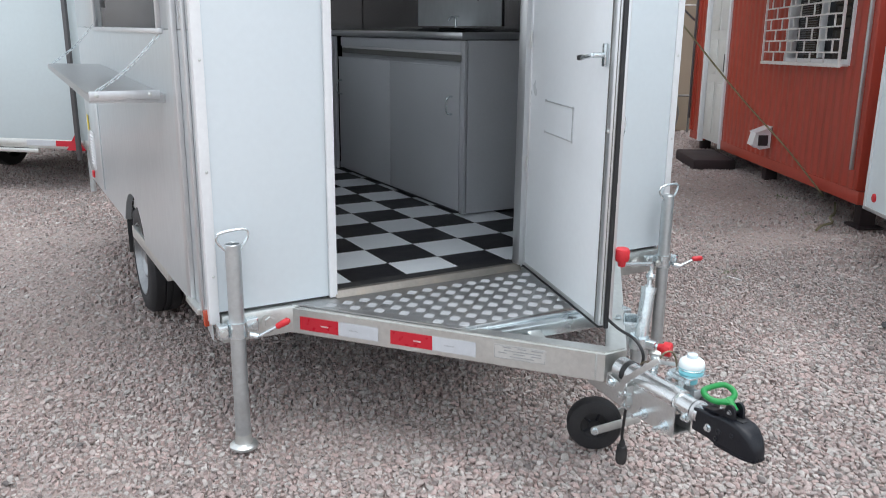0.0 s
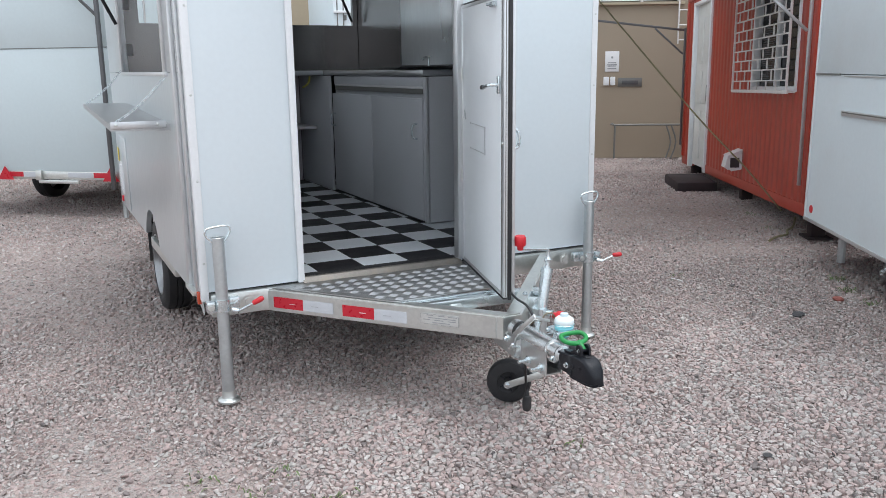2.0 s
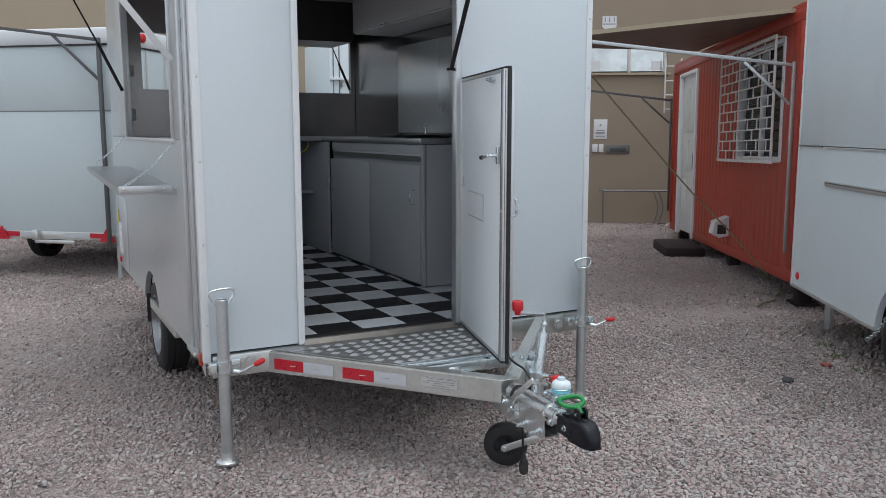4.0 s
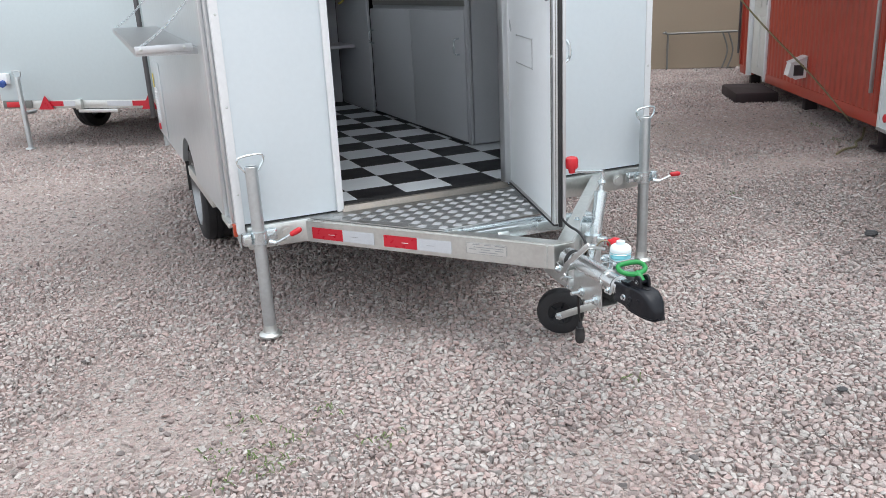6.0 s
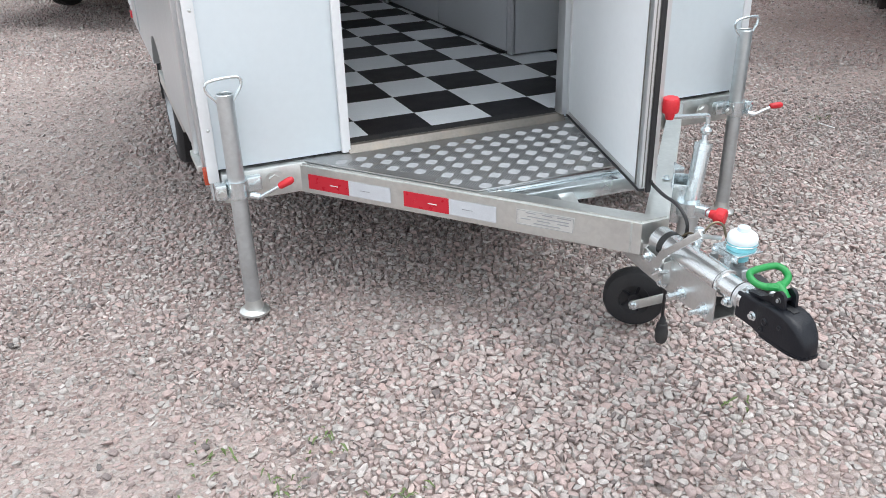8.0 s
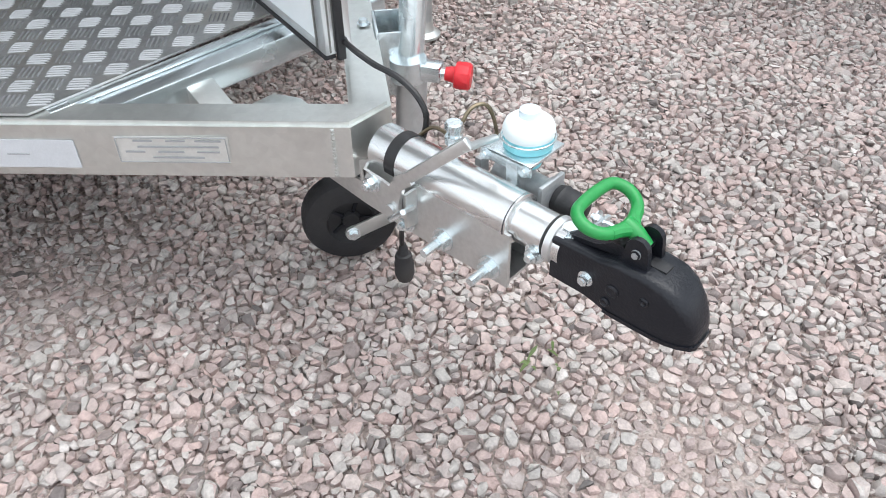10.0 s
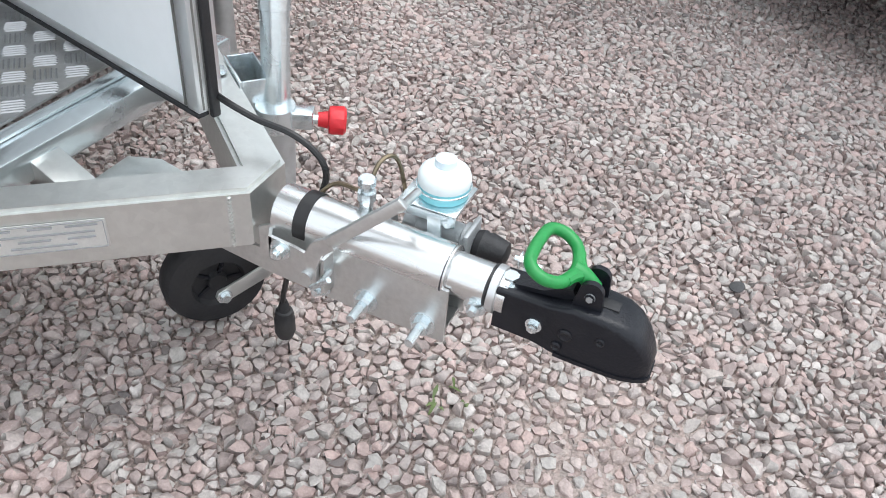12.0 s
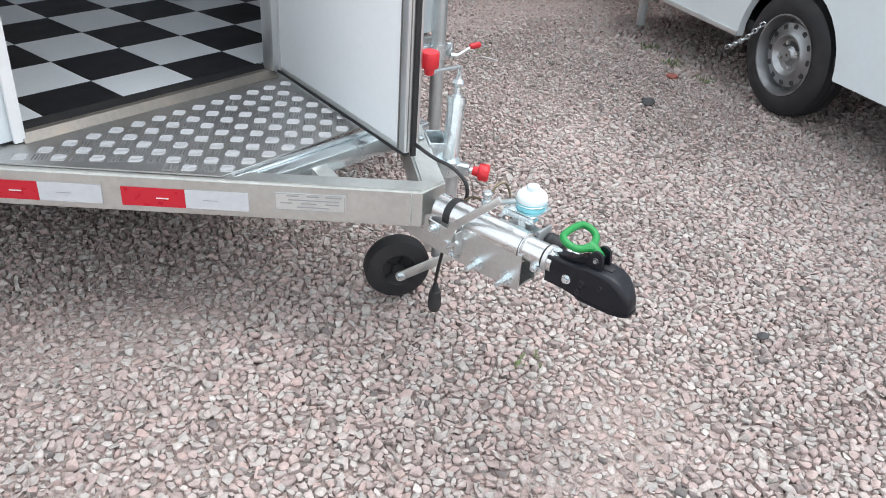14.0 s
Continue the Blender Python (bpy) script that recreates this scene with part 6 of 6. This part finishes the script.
for i in range(ROWS_G):
    for k in range(6):
        x = GX0 + (k + (0.5 if i % 2 else 1.0)) * (GX1 - GX0) / 6
        if x < GX1 - 0.05:
            piece("grille_stub", v_me, grille, Matrix.Translation((x, 0.085, WZ0 + dz * (i + 0.5))))
for x in (GX0 + 0.02, GX1 - 0.02):
    for z in (WZ0, WZ1):
        made("grille_lug", GRILLE, grille, "", bar, (x, 0.085, z), (x, -0.02, z), 0.014, 0.014)
bm = bmesh.new()
for k in range(26):
    box(bm, (WX0 + 1.02, -0.06, WZ0 + 0.08 + k * 0.02), (0.36, 0.004, 0.006), 0, None)
part("blind", bm, BLIND, cabin, "grey slatted blind behind the glass", kind="stuff")
# vent hood: a small folded cowl
bm = bmesh.new()
hx = 1.98
slab(bm, [(hx - 0.08, 0.0, 0.62), (hx - 0.08, 0.14, 0.56), (hx - 0.08, 0.16, 0.44), (hx - 0.08, 0.1, 0.40), (hx - 0.08, 0.0, 0.42)], (0.004, 0, 0))
slab(bm, [(hx + 0.08, 0.0, 0.62), (hx + 0.08, 0.14, 0.56), (hx + 0.08, 0.16, 0.44), (hx + 0.08, 0.1, 0.40), (hx + 0.08, 0.0, 0.42)], (-0.004, 0, 0))
slab(bm, [(hx - 0.1, 0.0, 0.62), (hx + 0.1, 0.0, 0.62), (hx + 0.1, 0.15, 0.558), (hx - 0.1, 0.15, 0.558)], (0, 0, 0.005))
slab(bm, [(hx - 0.08, 0.14, 0.56), (hx + 0.08, 0.14, 0.56), (hx + 0.08, 0.165, 0.44), (hx - 0.08, 0.165, 0.44)], (0, 0.004, 0))
part("vent_cowl", bm, TRIM, cabin, "white folded vent cowl")
# this side stays closed; a dark plate gives the shade of its opening
made("vent_mouth_shade", CHAR, cabin, "dark plate standing for the shade inside the cowl's opening", box, (hx - 0.088, 0.075, 0.49), (0.006, 0.09, 0.1))
st = made("step_block", STEP, None, "", box, (0, 0, 0.065), (0.82, 0.46, 0.13), 0.025)
st.matrix_world = frame_at(3.9, 0.98, 0.5169, 0.8561) @ Matrix.Translation((3.36, 0.2, -0.03))
tagged(st, "low dark red step block before the cabin door", "step")
# canopy board
bm = bmesh.new()
slab(bm, [(4.03, 1.2, 2.435), (2.4, 2.2, 2.245), (2.95, 2.85, 2.245), (5.75, 4.05, 2.435)], (0, 0, 0.03))
canopy = part("canopy", bm, PLY)
tagged(canopy, "brown board canopy fixed over the cabin wall", "canopy")
bm = bmesh.new()
bar(bm, (4.03, 1.19, 2.45), (2.4, 2.19, 2.26), 0.012, 0.035)
part("canopy_edge", bm, TAN_LIGHT, canopy, "pale front edge")


def bracket(m, arm, material, label):
    """A folding post bracket: post, arm and brace."""
    b = thing("awning_bracket", m, label, "bracket", "awning brackets")
    made("post", material, b, "", bar, (0, 0.04, 0.47), (0, 0.04, 2.03), 0.026, 0.026, 0.003)
    made("arm", material, b, "", bar, (0, 0.04, 2.0), (0, arm, 1.995 + 0.122 * arm), 0.024, 0.028, 0.003)
    made("brace", material, b, "", bar, (0, 0.06, 1.69), (0, 0.44, 2.03), 0.022, 0.022, 0.002)
    return b


bracket(CT_M @ Matrix.Translation((0.08, 0, 0)), 1.75, ZINC_DULL, "galvanised awning bracket beside the cabin wall")
bracket(CT_M @ Matrix.Translation((KL - 0.02, 0, 0)), 1.25, DARK_BAR, "dark awning bracket at the cabin's end")
lb = thing("awning_bracket", LT @ Matrix.Translation((0.14, 0.06, 0)), "grey tube awning bracket before the rear wall", "bracket", "awning brackets")
made("post", DARK_BAR, lb, "", bar, (0, 0, 0.3), (0, 0, 2.36), 0.035, 0.035, 0.003)
made("arm", DARK_BAR, lb, "", bar, (0, 0, 2.34), (1.25, 0, 2.5), 0.03, 0.03, 0.003)
made("brace", DARK_BAR, lb, "", bar, (0.0, 0, 1.95), (0.5, 0, 2.4), 0.024, 0.024, 0.002)
rope = made("guy_rope", ROPE, None, "", hose, [(2.84, 3.02, 2.42), (3.13, 2.7, 1.97), (3.7, 2.09, 1.02), (4.03, 1.75, 0.53), (4.25, 1.52, 0.16)], 0.007, 6, 6)
tagged(rope, "thin olive guy rope slanting down from the canopy", "rope")

tail = made("loose_rope", ROPE, None, "", hose, [(4.55, 1.62, 0.06), (4.35, 1.47, 0.02), (4.2, 1.4, 0.012), (4.05, 1.27, 0.014), (3.9, 1.25, 0.01), (3.72, 1.16, 0.012)], 0.01, 6, 5)
tagged(tail, "loose olive rope end lying on the gravel", "rope")

# ---- tan building ----
BM_ = frame_at(6.972, 6.777, 0.856, -0.517)
hall = thing("hall_building", BM_, "tan rendered hall with high windows", "building")
BX0, BX1, BHT = -16.0, 7.0, 6.0
Q0, Q1, QZ0, QZ1 = -1.25, 0.58, 2.38, 2.95
V0, V1, VZ0, VZ1 = -14.5, -11.6, 1.9, 2.9
for a, b, c, d in ((BX0, V0, 0, BHT), (V0, V1, 0, VZ0), (V0, V1, VZ1, BHT), (V1, Q0, 0, BHT), (Q0, Q1, 0, QZ0), (Q0, Q1, QZ1, BHT), (Q1, BX1, 0, BHT)):
    made("wall", TAN, hall, "tan rendered wall", box, ((a + b) / 2, 0.1, (c + d) / 2), (b - a, 0.2, d - c))
made("wall", TAN, hall, "", box, ((BX0 + BX1) / 2, 8, BHT / 2), (BX1 - BX0, 0.2, BHT))
made("wall", TAN, hall, "", box, (BX0 + 0.1, 4, BHT / 2), (0.2, 7.8, BHT))
made("wall", TAN, hall, "", box, (BX1 - 0.1, 4, BHT / 2), (0.2, 7.8, BHT))
made("roof", GREY_BOX, hall, "", box, ((BX0 + BX1) / 2, 4, BHT + 0.1), (BX1 - BX0 + 0.4, 8.4, 0.2), 0.02)
for x0, x1 in ((Q0, -0.66), (-0.62, -0.02), (0.02, Q1)):
    made("pane", SKYGLASS, hall, "pale reflecting pane", box, ((x0 + x1) / 2, 0.1, (QZ0 + QZ1) / 2), (x1 - x0, 0.01, QZ1 - QZ0 - 0.06))
for x in (Q0 + 0.02, -0.64, 0.0, Q1 - 0.02):
    made("window_bar", GRILLE, hall, "", box, (x, 0.07, (QZ0 + QZ1) / 2), (0.04, 0.05, QZ1 - QZ0 - 0.01), 0.003)
for x in (-0.95, -0.52, 0.42):
    made("window_sheet", PAPER, hall, "white sheet behind the high pane", box, (x, 0.085, QZ0 + 0.12), (0.3 if x < -0.9 else 0.14, 0.004, 0.14))
made("sill", TAN_LIGHT, hall, "", box, ((Q0 + Q1) / 2, -0.02, QZ0 - 0.02), (Q1 - Q0 + 0.1, 0.1, 0.04), 0.005)
made("pane", PANE, hall, "", box, ((V0 + V1) / 2, 0.12, (VZ0 + VZ1) / 2), (V1 - V0, 0.01, VZ1 - VZ0))
for k in range(6):
    made("shutter_bar", GRILLE, hall, "pale horizontal bar", box, ((V0 + V1) / 2, 0.02, VZ0 + 0.02 + k * 0.2), (V1 - V0, 0.03, 0.03))
for z in (1.6, 3.1):
    made("ledge", TAN_LIGHT, hall, "", box, (-13, -0.01, z), (5.5, 0.03, 0.05), 0.004)
made("wall_stripe", TAN_LIGHT, hall, "pale upper wall band", box, (-8, -0.004, 2.9), (8, 0.012, 2.2))
sign = made("notice", PAPER, None, "", box, (0, 0, 0), (0.215, 0.006, 0.31), 0.001)
sign.matrix_world = BM_ @ Matrix.Translation((-0.432, -0.006, 1.5))
tagged(sign, "white printed notice stuck on the tan wall", "notice")
for z, w in ((0.06, 0.03), (-0.02, 0.13), (-0.05, 0.15), (-0.07, 0.13), (-0.11, 0.14)):
    made("print_bar", INK, sign, "", box, (0, -0.004, z), (w, 0.002, 0.014 if z < 0.05 else 0.03))
slot = thing("letter_slot", BM_ @ Matrix.Translation((-0.148, -0.008, 1.18)), "grey metal letter slot in the wall", "letterbox")
made("frame", GREY_BOX, slot, "", box, (0, 0, 0), (0.37, 0.02, 0.135), 0.004)
made("flap", DARK_BAR, slot, "dark recessed flap", box, (0, -0.012, -0.005), (0.25, 0.008, 0.06), 0.002)
for x, w, h in ((-0.515, 0.085, 0.13), (-0.415, 0.075, 0.13)):
    s = made("intercom", TRIM, None, "", box, (0, 0, 0), (w, 0.03, h), 0.008)
    s.matrix_world = BM_ @ Matrix.Translation((x, -0.015, 1.2))
    tagged(s, "small white intercom box on the wall", "intercom", "wall boxes")
badge = made("badge", TRIM, None, "", slab, [(-0.11, 0, 0.13), (0.11, 0, 0.13), (0.11, 0, -0.03), (0.0, 0, -0.13), (-0.11, 0, -0.03)], (0, -0.012, 0))
badge.matrix_world = BM_ @ Matrix.Translation((-0.335, -0.002, 3.12))
tagged(badge, "white shield badge on the tan wall", "sign")
made("badge_bar", GREY_BOX, badge, "", box, (0, -0.014, 0.01), (0.2, 0.004, 0.012))
for x in (-0.07, 0.0, 0.07):
    made("badge_bar", GREY_BOX, badge, "", box, (x, -0.014, 0.075), (0.012, 0.004, 0.07))
gate = thing("pipe_rail", BM_ @ Matrix.Translation((0, -0.12, -0.045)), "grey pipe rail standing before the wall", "rail")
made("pipe", GREY_BOX, gate, "", hose, [(-0.37, 0, 0.0), (-0.37, 0, 0.55), (-0.36, 0, 0.57), (0.72, 0, 0.57), (0.73, 0, 0.55), (0.73, 0, 0.0)], 0.016, 8, 3)
made("pipe", GREY_BOX, gate, "", hose, [(0.42, 0, 0.56), (0.5, 0, 0.3), (0.42, 0, 0.02)], 0.012, 8, 3)
made("pipe", GREY_BOX, gate, "", hose, [(0.5, 0, 0.56), (0.58, 0, 0.3), (0.5, 0, 0.02)], 0.012, 8, 3)
ladder = thing("wall_ladder", BM_ @ Matrix.Translation((0.66, -0.1, 1.75)), "white steel ladder fixed high on the wall", "ladder")
for x in (-0.12, 0.12):
    made("rail", GRILLE, ladder, "", box, (x, 0, 0.42), (0.02, 0.03, 0.84), 0.002)
for k in range(4):
    made("rung", GRILLE, ladder, "", rod, (-0.11, 0, 0.06 + 0.22 * k), (0.11, 0, 0.06 + 0.22 * k), 0.01, 8)
foot = np.array([(BM_ @ Vector((x, y, 0)))[:2] for x, y in zip(rng.uniform(-6.5, 2.0, 260), -rng.gamma(2.0, 0.09, 260) - 0.03)])
scatter_stones("rubble", foot, rng.gamma(4, 0.006, 260).clip(0.01, 0.05), rng, STONE, "pale rubble lying along the foot of the wall", low=0.0, high=0.4, points=12)
# white cabins glimpsed through the rear window
for x, y, lab in ((2.74, 6.5, "white box cabin with upright joints behind the trailer"),):
    cb = thing("white_cabin", Matrix.Translation((x, y, 0)), lab, "cabin")
    made("wall", WHITE_FAR, cb, "", box, (0, 0.5, 1.3), (1.7, 1.0, 2.6), 0.01)
    for k in (-0.8, -0.72, -0.58, -0.35, 0.1, 0.5):
        made("joint", GREY_BOX, cb, "", box, (k, -0.004, 1.3), (0.012, 0.01, 2.5))
    made("ledge", TRIM, cb, "", box, (0, -0.02, 2.13), (1.7, 0.04, 0.03), 0.004)
    for k in (-0.7, -0.6, -0.52):
        made("bracket_tab", GREY_BOX, cb, "", box, (k, -0.01, 2.06), (0.03, 0.02, 0.06))

# ---- litter on the gravel ----
STRAW_A, STRAW_B = (2.183, 0.61, 0.014), (2.197, 0.514, 0.012)
DARK_STONE = mat("dark_slate_stone", (0.06, 0.06, 0.062), 0.8, 0, 0.25, 30, 160, 0.4, 160)
RUST_STONE = mat("reddish_stone", (0.3, 0.1, 0.08), 0.8, 0, 0.25, 30, 160, 0.4, 160)
LITTER = (((2.283, -0.363), 0.035, DARK_STONE, "dark slate stone lying among the paler gravel"), ((2.253, -0.375), 0.03, DARK_STONE, "dark slate stone lying among the paler gravel"), ((0.707, -1.567), 0.018, DARK_STONE, "small dark stone lying among the paler gravel"), ((2.753, -0.258), 0.035, RUST_STONE, "flat reddish stone lying among the paler gravel"))
straw = made("straw", PAPER, None, "", rod, STRAW_A, STRAW_B, 0.003, 8)
tagged(straw, "white paper stick lying on the gravel", "litter")
for (x, y), s, tint, lab in LITTER:
    bm = bmesh.new()
    bmesh.ops.create_icosphere(bm, subdivisions=2, radius=s)
    for v in bm.verts:
        v.co *= 1 + 0.35 * noise.noise(v.co * 40 + Vector((x, y, 0)))
        v.co.z = v.co.z * 0.4 + 0.004
    o = part("stone", bm, tint, flat=True)
    o.matrix_world = Matrix.Translation((x, y, 0))
    tagged(o, lab, "stone", "odd stones")

# ---- weeds ----
bm = bmesh.new()
rw = random.Random(5)
for cx, cy, n in ((-1.24, -0.76, 16), (-1.21, -1.03, 22), (-1.18, -1.08, 18), (-1.10, -0.95, 14), (-0.82, -1.11, 22), (-1.49, -1.16, 14), (-1.33, -0.91, 14), (-0.94, -0.80, 14), (-1.05, -1.62, 26), (-0.52, -1.78, 30), (-1.35, -1.1, 12), (3.2, 0.1, 60), (3.0, -0.15, 50), (2.85, -0.4, 30), (2.3, 0.7, 13), (4.6, 2.2, 30), (4.2, 1.6, 24), (0.14, -1.13, 10)):
    for _ in range(n):
        # low leaves that lie out from a small crown
        x, y = cx + rw.gauss(0, 0.035), cy + rw.gauss(0, 0.035)
        a, reach, h = rw.uniform(0, 6.283), rw.uniform(0.012, 0.034), rw.uniform(0.003, 0.02)
        dx, dy, w = math.cos(a), math.sin(a), rw.uniform(0.0022, 0.0045)
        z = level(x, y) + 0.004
        root = Vector((x, y, z))
        mid = root + Vector((dx * reach * 0.5, dy * reach * 0.5, h))
        tip = root + Vector((dx * reach, dy * reach, h * 0.8))
        side = Vector((-dy, dx, 0)) * w
        p = [bm.verts.new(q) for q in (root - side * 0.4, root + side * 0.4, mid + side, tip, mid - side)]
        bm.faces.new((p[0], p[1], p[2], p[4]))
        bm.faces.new((p[4], p[2], p[3]))
weeds = part("weeds", bm, LEAF)
tagged(weeds, "small green weeds between the stones", "weeds", kind="stuff")

# ---- floor tiles, last ----
floor = made("floor", LINING, trailer, "black and grey chequered vinyl floor", box, (0, L / 2 + 0.03, 0.4985), (2 * W - 0.12, L - 0.12, 0.009))
TS = 0.235
tb = []
for m_ in (TILE_B, TILE_W):
    t = bmesh.new()
    box(t, (0, 0, 0), (TS - 0.0012, TS - 0.0012, 0.004))
    me = bpy.data.meshes.new("tile")
    t.to_mesh(me)
    t.free()
    me.materials.append(m_)
    tb.append(me)
for i in range(-4, 5):
    for j in range(-1, 13):
        x0, x1 = max(-0.259 + TS * i, -0.975), min(-0.259 + TS * (i + 1), 0.975)
        y0, y1 = max(0.24 + TS * j, 0.066), min(0.24 + TS * (j + 1), 3.29)
        if x1 - x0 < 0.02 or y1 - y0 < 0.02:
            continue
        me = tb[(i + j) % 2]
        piece("tile", me, floor, Matrix.Translation(((x0 + x1) / 2, (y0 + y1) / 2, 0.5045)) @ Matrix.Diagonal(((x1 - x0) / TS, (y1 - y0) / TS, 1, 1)))
